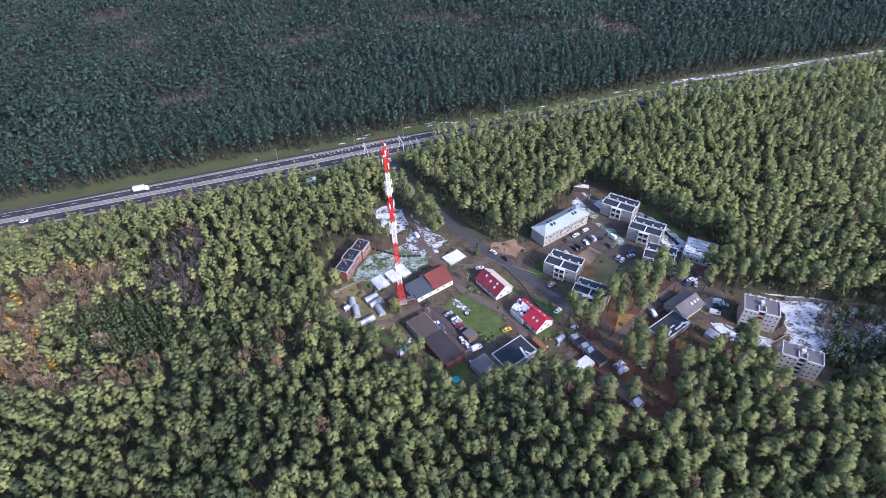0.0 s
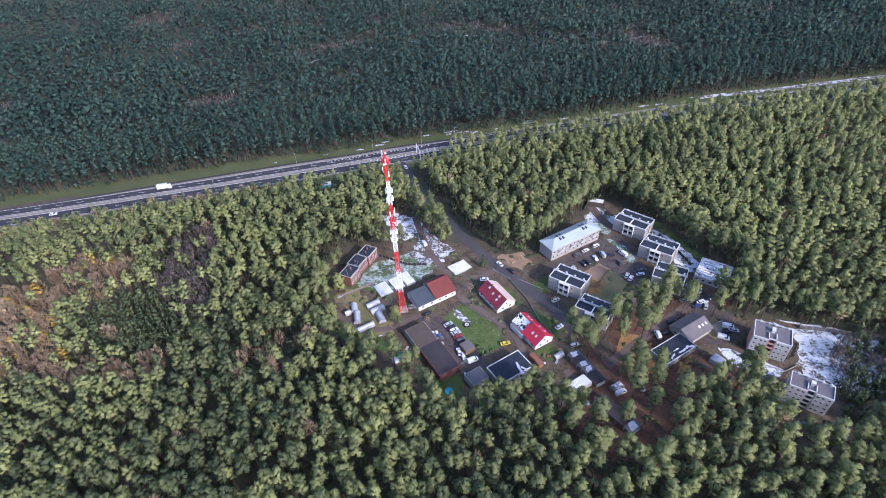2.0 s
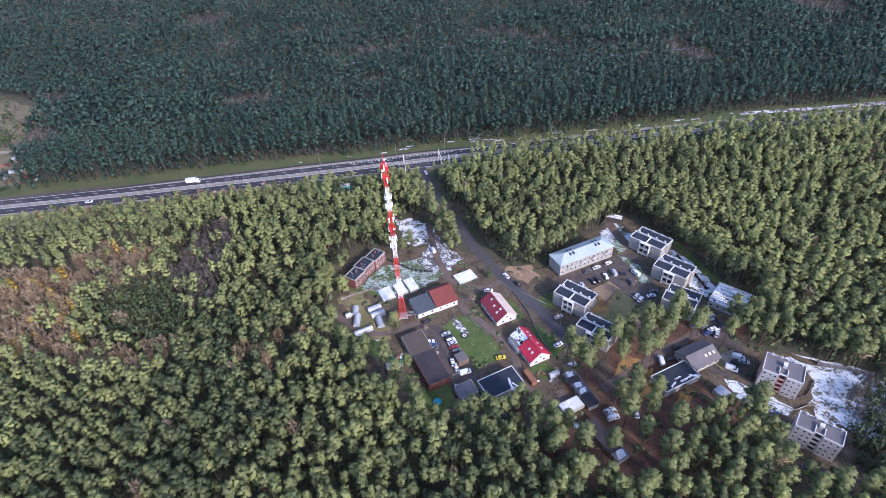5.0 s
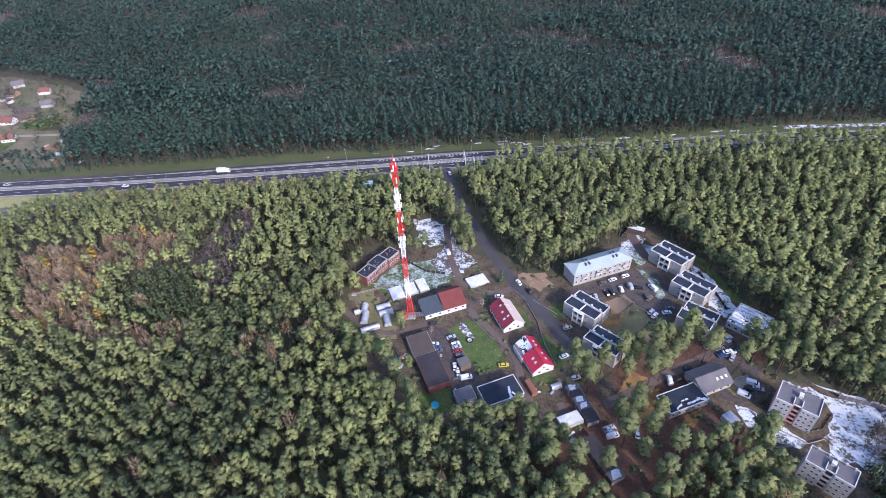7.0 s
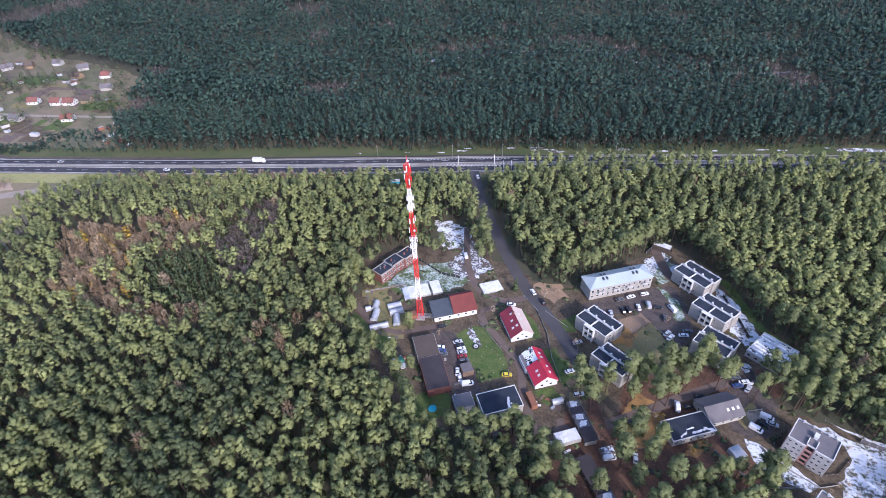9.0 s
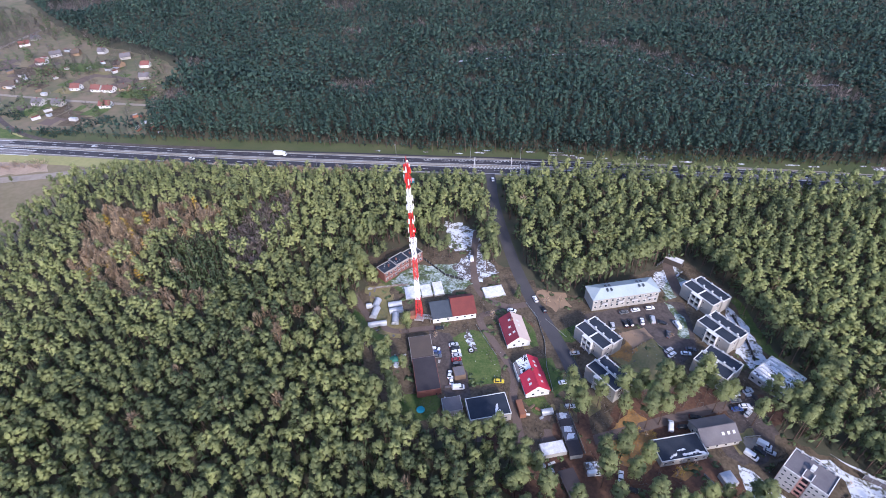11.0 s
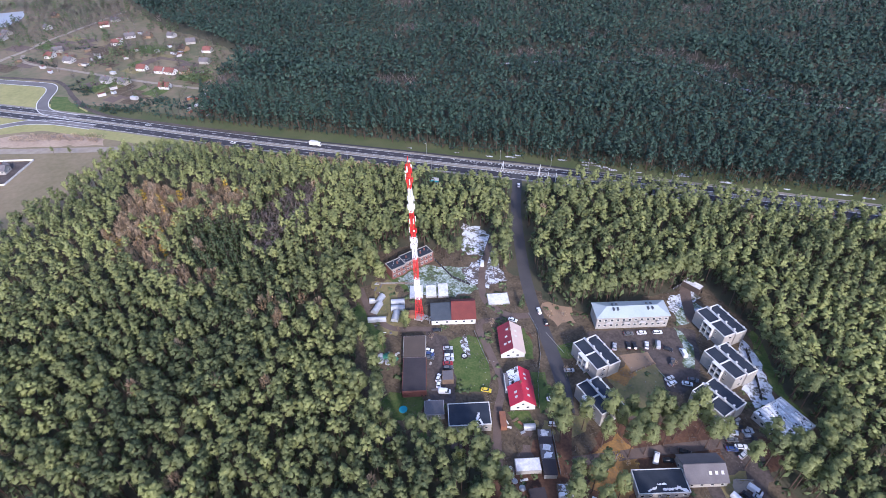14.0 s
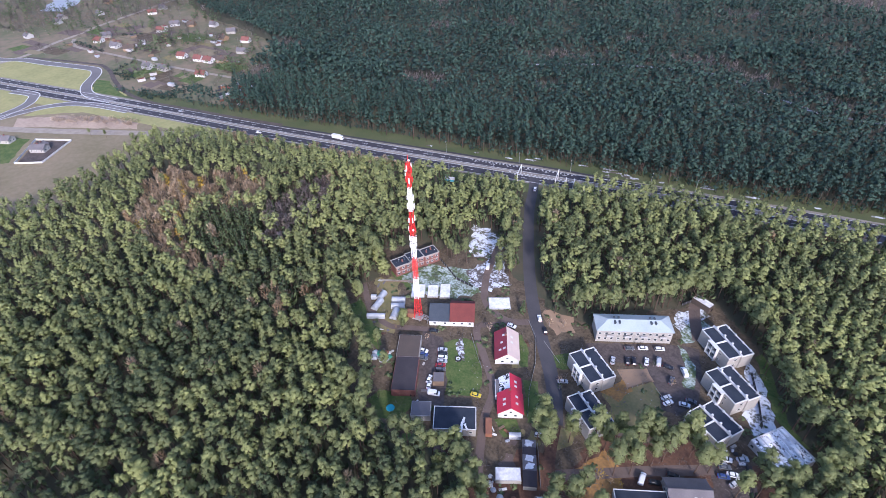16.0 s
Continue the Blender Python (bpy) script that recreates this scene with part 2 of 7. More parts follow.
def ragged(outline, step=2.5, amount=1.0, seed=0):
    """A plan outline with an uneven edge."""
    rng, out = random.Random(seed), []
    for i, (x, y) in enumerate(outline):
        X, Y = outline[(i + 1) % len(outline)]
        n = max(1, int(math.hypot(X - x, Y - y) / step))
        out += [(x + (X - x) * k / n + rng.uniform(-amount, amount), y + (Y - y) * k / n + rng.uniform(-amount, amount)) for k in range(n)]
    return out


def sheet(name, outline, z, material, label, category="ground", edge=0.0, seed=0, step=2.5):
    """A patch of ground cover, a thin slab on the ground."""
    bm = bmesh.new()
    pts = ragged(outline, step, edge, seed) if edge else outline
    vs = [bm.verts.new((x, y, z)) for x, y in pts]
    f = bm.faces.new(vs)
    if f.normal.z < 0 or f.calc_center_median() is None:
        f.normal_flip()
    bm.normal_update()
    if f.normal.z < 0:
        f.normal_flip()
    bmesh.ops.triangulate(bm, faces=[f])
    return tagged(link_mesh(name, bm, material), label, category, kind="structure")


def ribbon_outline(line, a, b):
    """The plan outline of a strip between offsets a and b (to the left of the line's way)."""
    out = []
    n = len(line)
    nrm = []
    for i in range(n):
        p, q = line[max(0, i - 1)], line[min(n - 1, i + 1)]
        d = Vector((q[0] - p[0], q[1] - p[1])).normalized()
        nrm.append((-d.y, d.x))
    left = [(line[i][0] + nrm[i][0] * b, line[i][1] + nrm[i][1] * b) for i in range(n)]
    right = [(line[i][0] + nrm[i][0] * a, line[i][1] + nrm[i][1] * a) for i in range(n)]
    return right, left


def strip(name, line, a, b, z, material, label, category="road"):
    right, left = ribbon_outline(line, a, b)
    bm = bmesh.new()
    R, L_ = [bm.verts.new((x, y, z)) for x, y in right], [bm.verts.new((x, y, z)) for x, y in left]
    for i in range(len(line) - 1):
        bm.faces.new((R[i], R[i + 1], L_[i + 1], L_[i]))
    return tagged(link_mesh(name, bm, material), label, category, kind="structure")


def smooth_line(pts, n=6):
    """Catmull-Rom through plan points."""
    out, P = [], [pts[0], *pts, pts[-1]]
    for i in range(1, len(P) - 2):
        for k in range(n):
            t = k / n
            out.append(tuple(0.5 * (2 * P[i][c] + (P[i + 1][c] - P[i - 1][c]) * t + (2 * P[i - 1][c] - 5 * P[i][c] + 4 * P[i + 1][c] - P[i + 2][c]) * t * t
                                    + (3 * P[i][c] - P[i - 1][c] - 3 * P[i + 1][c] + P[i + 2][c]) * t ** 3) for c in (0, 1)))
    return out + [pts[-1]]


def inside(P, poly):
    """Which plan points lie inside a polygon."""
    x, y = P[:, 0], P[:, 1]
    res = np.zeros(len(P), bool)
    n = len(poly)
    for i in range(n):
        (x0, y0), (x1, y1) = poly[i], poly[(i + 1) % n]
        if y0 != y1:
            hit = ((y0 > y) != (y1 > y)) & (x < (x1 - x0) * (y - y0) / (y1 - y0) + x0)
            res ^= hit
    return res


def near_line(P, line):
    """Distance of plan points from a polyline."""
    d = np.full(len(P), 1e9)
    for (x0, y0), (x1, y1) in zip(line[:-1], line[1:]):
        a, v = np.array((x0, y0)), np.array((x1 - x0, y1 - y0))
        t = np.clip(((P - a) @ v) / max(1e-9, v @ v), 0, 1)
        d = np.minimum(d, np.hypot(*(P - a - t[:, None] * v).T))
    return d


# ---- ground and roads ----
bm = bmesh.new()
bmesh.ops.create_grid(bm, x_segments=8, y_segments=8, size=2500)
ground = link_mesh("ground", bm, M["forest_floor"])
ground.location = (-200, 400, 0)
tagged(ground, "dark forest floor of needles, moss and earth", "ground", kind="structure")

MEDIAN = smooth_line([(-900, 10), (-700, 86), (-499, 158), (-372, 203), (-247, 245), (-113, 294), (-40, 322), (47, 354), (130, 383), (213, 408), (349, 452), (600, 535)], 4)
VERGE_LINE = smooth_line([(-900, 22), (-640, 114), (-499, 165), (-374, 208.6), (-296, 236), (-250, 253), (-180, 280), (-130, 299), (-90, 313.5), (-59, 326), (-22, 338), (12, 348.5), (60, 364.5), (110, 383), (168, 402), (216, 415), (267, 430), (352, 455), (600, 530)], 3)
SIDE_ROAD = smooth_line([(-57, 313), (-49, 300), (-40, 282.5), (-30, 266), (-16, 245), (-1, 224), (14, 206), (23.5, 196.5), (35, 184.5), (43, 175), (50, 164)], 5)

VILLAGE = [(-80, 196), (-64, 180), (-70, 163), (-58, 152), (-46, 149), (-40, 140), (-32, 132), (-18, 124), (-4, 122), (6, 121), (16, 125), (27, 129.5), (36, 129), (42, 124), (47, 114), (56, 105), (72, 104), (84, 118), (92, 134), (104, 143), (114, 146),
           (118, 128), (124, 117), (136, 113), (150, 124), (170, 130), (188, 150), (190, 166), (156, 173), (142, 177.5), (127, 177.5), (118.5, 181), (122.5, 189), (125, 195), (131, 208), (128, 213), (115, 219), (105, 235), (97, 253), (74, 268),
           (60, 254), (34, 220), (18, 214), (4, 222), (-14, 224), (-26, 240), (-36, 236), (-50, 222), (-66, 214)]
sheet("village_ground", VILLAGE, 0.03, M["dirt"], "bare brown earth between the houses", edge=1.6, seed=3)
sheet("litter_ground", [(36, 116), (58, 102), (88, 114), (112, 136), (116, 150), (100, 158), (92, 170), (76, 178), (66, 172), (62, 150), (46, 150), (44, 134)], 0.05, M["litter"], "red-brown fallen leaves and needles under scattered pines", edge=1.5, seed=4)
sheet("orange_ground", [(66, 150), (80, 142), (86, 152), (78, 162), (68, 166)], 0.07, M["orange_litter"], "orange fallen birch leaves on the ground", edge=1.5, seed=5)
sheet("lawn", [(-10, 168), (-4, 176), (2, 177), (9, 170), (15, 164), (20, 156), (13, 150), (8, 148.5), (3, 154), (-2, 161)], 0.06, M["grass"], "green lawn with worn patches", "lawn", edge=0.6, seed=6)
sheet("lawn", [(30, 192), (41, 203), (44, 199), (39, 189), (34, 187)], 0.06, M["grass"], "small green lawn beside the street", "lawn", edge=0.4, seed=7)
sheet("lawn", [(56, 190), (60, 200), (72, 208), (80, 196), (76, 184), (66, 180)], 0.06, M["dry_grass"], "worn yellow-green grass of the courtyard", "lawn", edge=1.0, seed=8)
sheet("lawn", [(-50, 204), (-30, 216), (-16, 204), (-24, 194), (-40, 184), (-56, 188)], 0.06, M["thin_snow"], "green grass under a thin dusting of snow", "lawn", edge=1.0, seed=9)
sheet("orange_ground", [(55, 189), (60, 201), (66, 198), (63, 188)], 0.075, M["orange_litter"], "orange fallen leaves on the courtyard grass", edge=0.8, seed=52)
sheet("lawn", [(12, 192), (20, 186), (26, 180), (22, 176), (12, 186)], 0.055, M["dry_grass"], "grassy garden beside a house", "lawn", edge=0.8, seed=19)
sheet("lawn", [(38, 172), (44, 166), (42, 158), (34, 164)], 0.055, M["grass"], "grassy garden beside a house", "lawn", edge=0.8, seed=20)
sheet("lawn", [(-60, 164), (-46, 158), (-34, 154), (-28, 146), (-44, 150), (-60, 156)], 0.055, M["grass"], "grass strip at the wood's edge", "lawn", edge=1.0, seed=21)
YARD_A = [(39, 208.5), (68, 231), (78, 236), (84, 222), (88, 208), (84, 198), (78, 196), (74, 204), (62, 212), (50, 204), (42, 198)]
sheet("yard", YARD_A, 0.07, M["old_asphalt"], "worn grey asphalt yard between apartment blocks", "yard", edge=0.5, seed=10)
YARD_B = [(-12, 170), (-3, 162), (8, 149), (12, 143), (4, 138), (-2, 142), (-14, 158), (-22, 168)]
sheet("yard", YARD_B, 0.065, M["old_asphalt"], "grey asphalt yard with parked cars", "yard", edge=0.5, seed=11)
sheet("yard", [(98, 192), (112, 194), (120, 180), (118, 166), (110, 160), (102, 163), (104, 178)], 0.065, M["old_asphalt"], "dark asphalt yard beside low buildings", "yard", edge=0.7, seed=12)
sheet("sandpit_ground", [(56, 203), (65, 212), (70, 207), (63, 197)], 0.09, M["sand"], "pale sandy playground", "ground", edge=0.5, seed=13)
sheet("snow_patch", [(-27, 236), (-18, 226), (-8, 218), (-14, 208), (-24, 206), (-32, 212), (-30, 224)], 0.075, M["snow_dirt"], "patchy snow over earth and grass", "snow", edge=1.2, seed=14)
sheet("snow_patch", [(-56, 248), (-40, 248), (-28, 240), (-30, 226), (-40, 224), (-46, 234)], 0.07, M["snow_grass"], "patchy snow in a small clearing", "snow", edge=1.5, seed=15)
sheet("snow_patch", [(143, 171), (158, 170), (176, 168), (188, 160), (182, 144), (164, 140), (150, 142), (139, 146), (138, 154), (143, 163)], 0.07, M["snow_grass"], "patchy snow on open ground with shrubs", "snow", edge=1.5, seed=16)
sheet("snow_patch", [(131, 174), (136, 175.5), (142.2, 173), (158, 171.5), (160, 150), (152, 145), (146, 145), (142.2, 151), (138.6, 157), (143, 164), (140, 170)], 0.0765, M["snow_cover"], "broken snow between the point block and the fence", "snow", edge=0.8, seed=96)
sheet("snow_patch", [(135, 179), (143, 176.5), (154, 175.5), (168, 172), (167, 170.5), (150, 173.5)], 0.072, M["snow_cover"], "narrow snow strip beside the fence", "snow", edge=0.4, seed=81)
sheet("snow_patch", [(69, 249), (73, 254), (78, 252), (76, 244), (74.5, 238), (71, 234), (68, 241)], 0.081, M["thin_snow"], "thin snow on the grass beside the apartment block", "snow", edge=0.6, seed=102)
sheet("snow_patch", [(62, 252), (70, 262), (74, 258), (72, 246), (72, 238), (64, 242)], 0.08, M["snow_cover"], "patchy snow on a slope", "snow", edge=0.8, seed=17)
sheet("snow_patch", [(94, 244), (102, 238), (109, 226), (116, 213), (110, 206), (103, 214), (101, 226)], 0.08, M["snow_cover"], "snow strip behind the apartment blocks", "snow", edge=0.8, seed=18)
sheet("snow_patch", [(73, 232), (80, 226), (84, 214), (80, 212), (76, 224), (70, 232)], 0.09, M["thin_snow"], "thin snow on grass beside the blocks", "snow", edge=0.6, seed=22)
sheet("snow_patch", [(107.6, 159), (112.4, 159.6), (118.6, 155.6), (125, 153.6), (131.2, 149), (127.4, 145.5), (118.9, 147), (111, 151)], 0.085, M["snow_cover"], "snow strip beside the apartment block", "snow", edge=0.5, seed=23)
sheet("orange_ground", [(66, 150), (72, 157), (78, 160), (82, 157), (80, 149), (74, 141), (69, 141)], 0.078, M["orange_litter"], "orange fallen birch leaves on the ground", edge=1.0, seed=82)
sheet("orange_ground", [(88, 144), (94, 154), (97, 153), (93, 145)], 0.079, M["orange_litter"], "orange fallen leaves beside the low wing", edge=0.6, seed=83)
sheet("lawn", [(-14, 132), (-4, 140), (1, 136), (4, 128), (-4, 123), (-14, 126)], 0.057, M["grass"], "green grass behind the barn", "lawn", edge=1.0, seed=84)
sheet("lawn", [(31, 151), (37, 156), (43, 152), (38, 147)], 0.057, M["grass"], "green garden beside a film tunnel", "lawn", edge=0.6, seed=85)
sheet("lawn", [(47, 164), (58, 166), (60, 160), (53, 153), (48, 158)], 0.057, M["dry_grass"], "worn grass under pines", "lawn", edge=1.0, seed=86)
sheet("lawn", [(29, 174), (34, 177), (38, 171), (34, 167)], 0.058, M["grass"], "green garden beside the red house", "lawn", edge=0.5, seed=87)
sheet("lawn", [(103, 168), (112, 178), (114, 172), (108, 164)], 0.067, M["dry_grass"], "worn grass beside the parking place", "lawn", edge=0.6, seed=88)
sheet("lawn", [(100, 250), (108, 238), (116, 222), (126, 214), (121, 212), (113, 219), (106, 232), (98, 246)], 0.056, M["grass"], "green grass strip at the wood's edge", "lawn", edge=0.8, seed=89)
sheet("snow_patch", [(72, 246), (76, 252), (82, 254), (86, 250), (76, 241), (73, 240)], 0.082, M["snow_cover"], "snow beside the apartment block", "snow", edge=0.6, seed=90)
sheet("litter_ground", [(76, 176), (90, 190), (106, 190), (116, 196), (124, 190), (112, 172), (96, 176), (84, 168)], 0.052, M["litter"], "red-brown needles under pines beside the yard", edge=1.2, seed=91)
sheet("terrace", [(108.9, 171.8), (114.2, 175.0), (115.4, 174.0), (111.2, 167.2), (109.6, 167.6)], 0.088, M["gravel"], "pale gravel terrace beside the low building", "terrace", edge=0.3, seed=97, step=1.0)
sheet("lawn", [(-64, 178), (-50, 168), (-46, 158), (-36, 154), (-31, 158), (-34, 168), (-46, 178), (-56, 186)], 0.054, M["dry_grass"], "rough grass round the greenhouses", "lawn", edge=1.4, seed=98)
sheet("lawn", [(-62, 188), (-54, 184), (-40, 184), (-28, 194), (-24, 200), (-34, 206), (-48, 202)], 0.0585, M["grass"], "green grass before the brick building", "lawn", edge=1.2, seed=99)
sheet("lawn", [(8, 188), (14, 194), (20, 190), (27, 181), (24, 178), (15, 186)], 0.0595, M["grass"], "green garden strip along the cottage", "lawn", edge=0.7, seed=100)
strip("side_road", SIDE_ROAD, -3.0, 3.0, 0.10, M["asphalt"], "dark asphalt side road into the village")

# highway: two carriageways, a median and verges
strip("verge", MEDIAN, -22, 26, 0.04, M["verge_grass"], "mown grass verge along the highway", "verge")
strip("road_near", MEDIAN, -10.2, -2.4, 0.09, M["highway"], "dark asphalt carriageway of the highway")
strip("road_far", MEDIAN, 1.2, 8.0, 0.09, M["highway"], "dark asphalt carriageway of the highway")
strip("shoulder", MEDIAN, 8.0, 10.6, 0.07, M["verge_earth"], "brown earth shoulder", "shoulder")
strip("shoulder", MEDIAN, -11.8, -10.2, 0.07, M["verge_earth"], "brown earth shoulder", "shoulder")
strip("median", MEDIAN, -2.4, 1.2, 0.08, M["verge_earth"], "brown earth median strip", "median")
# flat near-black strip beyond the far shoulder
strip("ditch_path", VERGE_LINE, -0.2, 2.0, 0.10, M["dark"], "narrow dark strip along the verge", "path")
EAST = [q for q in MEDIAN if q[0] > -70]
strip("snow_verge", [q for q in VERGE_LINE if q[0] > 150], 9.0, 14.0, 0.07, M["snow_dirt"], "patchy snow along the forest edge", "snow")
vrng = random.Random(61)
for k in range(26):
    q = VERGE_LINE[vrng.choice([i for i, q in enumerate(VERGE_LINE) if -150 < q[0] < 200])]
    cx, cy, w = q[0] + vrng.uniform(-14, 14), q[1] + vrng.uniform(7.5, 12), vrng.uniform(1.5, 5.0)
    ca, sa = math.cos(0.34), math.sin(0.34)
    out = [(cx + ca * u * w - sa * v, cy + sa * u * w + ca * v) for u, v in ((-1, -0.7), (0, -1.0), (1, -0.5), (1.1, 0.5), (0.2, 1.0), (-0.9, 0.6))]
    sheet("snow_patch", out, 0.066 + 0.0004 * k, M["snow_dirt"], "remnant of snow at the foot of the forest", "snow", edge=0.35, seed=k, step=1.0)
strip("side_strip", EAST, -18.0, -12.0, 0.062, M["dry_grass"], "strip of dry grass beside the highway", "verge")
FIELD = [(-640, 85), (-491, 137), (-364, 182), (-286, 210), (-284, 196), (-298, 178), (-282, 150), (-268, 116), (-262, 92), (-280, 60), (-320, 10), (-420, -60), (-640, -60)]
sheet("field", FIELD, 0.03, M["field"], "flat dry grass field", "field", edge=3, seed=30, step=12)
sheet("ploughed_strip", [(-432, 128), (-412, 150), (-376, 178), (-347, 189), (-332, 182), (-360, 162), (-390, 141), (-416, 122)], 0.05, M["ploughed"], "bare pale brown strip of field", "field", edge=2, seed=33, step=6)
# brighter than the other verges: the sun patch is painted into this strip
strip("west_verge", [q for q in MEDIAN if q[0] < -225], -24, -12, 0.06, M["bright_grass"], "yellow-green mown grass beside the highway, sun patch in its colour", "verge")
strip("west_verge", [q for q in MEDIAN if q[0] < -390], 10, 20, 0.06, M["bright_grass"], "yellow-green mown grass beside the highway, sun patch in its colour", "verge")
sheet("grass_island", [(-640, 150), (-588, 176), (-555, 188), (-507, 209), (-492, 211), (-480, 205), (-474, 198), (-462, 188), (-455, 182), (-520, 160), (-640, 118)], 0.065, M["bright_grass"], "yellow-green grass island inside the slip road", "verge", edge=1, seed=34, step=8)
TOWN = [(-312, 246), (-345, 276), (-358, 300), (-372, 330), (-388, 356), (-440, 372), (-520, 380), (-600, 386), (-690, 412), (-1000, 520), (-1000, 20), (-700, 110), (-499, 182), (-372, 226)]
sheet("settlement_ground", TOWN, 0.03, M["settlement"], "dry grass plots of a distant settlement", "field", edge=3, seed=31, step=12)
FAR_ROAD = smooth_line([(-617, 243), (-588, 233), (-527, 246.6), (-446, 265.8), (-410, 275.8), (-352, 293)], 4)
strip("far_lane", FAR_ROAD, -2.0, 2.0, 0.10, M["gravel"], "pale unpaved lane between gardens")
strip("service_road", smooth_line([(-520, 50), (-421, 113), (-396, 129), (-361, 153.3), (-324, 180), (-296, 202)], 4), -4, 4, 0.10, M["gravel"], "pale service road beside the field")
strip("field_lane", smooth_line([(-595, 163), (-600, 191), (-621, 226), (-628, 246), (-645, 278), (-669, 343), (-690, 400)], 4), -3, 3, 0.095, M["gravel"], "pale lane up through the settlement")
LOOP = smooth_line([(-680, 128), (-640, 150), (-603, 169), (-588, 181), (-556, 193), (-530, 204), (-507, 213.5), (-495, 216), (-482, 211), (-471, 202), (-462, 195), (-452, 190), (-441, 187), (-428, 187.5), (-405, 194)], 4)
LOW_LOOP = smooth_line([(-500, 146), (-484, 153), (-474, 155), (-466, 151), (-459, 146), (-453.4, 138), (-450, 127.7), (-446, 116), (-444, 96)], 4)
MERGE = smooth_line([(-440, 80), (-443, 105), (-443, 125), (-441, 140), (-437, 154), (-427, 168), (-406, 181), (-372, 193)], 4)
PATH_LINE = smooth_line([(-591, 187), (-549, 207), (-516, 221), (-502, 225.5), (-478, 223), (-454, 216), (-423, 210), (-394, 209.5), (-370, 214), (-336, 226), (-296, 239), (-250, 256)], 4)
for line, w, z, kind, words in ((LOOP, 4.2, 0.115, "ramp_asphalt", "curved asphalt slip road"), (LOW_LOOP, 4.0, 0.115, "ramp_asphalt", "curved asphalt slip road"), (MERGE, 3.6, 0.112, "ramp_asphalt", "curved asphalt slip road"), (PATH_LINE, 2.0, 0.105, "old_asphalt", "narrow asphalt path beside the slip road")):
    strip("ramp_road", line, -w, w, z, M[kind], words)
    if kind == "ramp_asphalt":
        strip("kerb", line, w, w + 0.7, z + 0.02, M["paint_line"], "pale kerb line of the slip road", "kerb")
        strip("kerb", line, -w - 0.7, -w, z + 0.02, M["paint_line"], "pale kerb line of the slip road", "kerb")
sheet("grass_island", [(-560, 122), (-490, 148), (-474, 151), (-463, 145), (-458, 136), (-455, 126), (-452, 110), (-480, 90), (-560, 70)], 0.065, M["bright_grass"], "yellow-green grass island inside the slip road", "verge", edge=1, seed=35, step=8)
sheet("grass_verge", [(-436, 150), (-426, 163), (-404, 177), (-372, 189), (-330, 205), (-300, 216), (-310, 206), (-350, 194), (-380, 184), (-412, 158), (-432, 132)], 0.055, M["bright_grass"], "yellow-green grass between highway and field", "verge", edge=1, seed=36, step=8)
sheet("dark_pasture", [(-470, 206), (-455, 198), (-440, 192), (-410, 198), (-395, 204), (-424, 206), (-455, 212)], 0.068, M["grass"], "dark green pasture beside the slip road", "field", edge=1, seed=37, step=6)

sheet("pond", [(-783, 264), (-832, 301), (-815, 327), (-774, 306), (-750, 278)], 0.06, M["water"], "pale water of a distant pond", "water", edge=3, seed=101, step=8)
strip("lane", smooth_line([(50, 164), (56, 150), (64, 138), (78, 128)], 5), -2.2, 2.2, 0.082, M["litter"], "leaf-strewn lane under the pines", "lane")
# worn lanes and patches between the houses
strip("lane", smooth_line([(6, 196), (0, 190), (-4, 186), (-1, 181), (8, 174), (22, 162), (27, 150), (34, 138), (42, 126)], 5), -1.6, 1.6, 0.075, M["lane"], "trodden earth lane between the houses", "lane")
strip("lane", smooth_line([(-34, 246), (-28, 230), (-21, 214), (-10, 200), (4, 197), (14, 204)], 5), -1.8, 1.8, 0.085, M["lane"], "earth track through the snowy lot", "lane")
strip("lane", smooth_line([(-66, 172), (-50, 162), (-36, 160), (-26, 166), (-20, 170)], 5), -1.5, 1.5, 0.075, M["lane"], "earth track beside the greenhouses", "lane")
strip("lane", smooth_line([(76, 240), (70, 252), (66, 262)], 5), -2.5, 2.5, 0.09, M["lane"], "earth track to the shelter", "lane")
strip("lane", smooth_line([(60, 146), (72, 157), (86, 170), (102, 184)], 5), -2.0, 2.0, 0.08, M["lane"], "leaf-strewn track under the pines", "lane")
sheet("bare_ground", [(14, 214), (26, 218), (32, 210), (26, 204), (16, 208)], 0.055, M["sand"], "bare sandy ground beside the side road", edge=1.0, seed=41)
sheet("snow_patch", [(-6, 176), (-2, 173), (4, 166), (2, 165), (-5, 171)], 0.08, M["snow_dirt"], "strip of old snow beside the lawn", "snow", edge=0.4, seed=42, step=1.0)
prng = random.Random(77)
for k in range(34):
    cx, cy = prng.choice(((-30, 156), (-40, 168), (12, 186), (30, 166), (46, 146), (24, 134), (6, 124), (70, 186), (100, 146), (52, 160), (30, 200), (-44, 196), (16, 145)))
    cx, cy, r0 = cx + prng.uniform(-9, 9), cy + prng.uniform(-8, 8), prng.uniform(1.5, 5.0)
    n = 11
    out = [(cx + math.cos(i * 6.283 / n) * r0 * prng.uniform(0.5, 1.3), cy + math.sin(i * 6.283 / n) * r0 * prng.uniform(0.5, 1.3)) for i in range(n)]
    sheet("worn_patch", out, 0.04 + 0.0004 * k, M[prng.choice(("dry_grass", "grass", "lane", "litter", "lane"))], "irregular patch of thin grass and trodden earth", "ground", edge=0.3, seed=k, step=1.2)
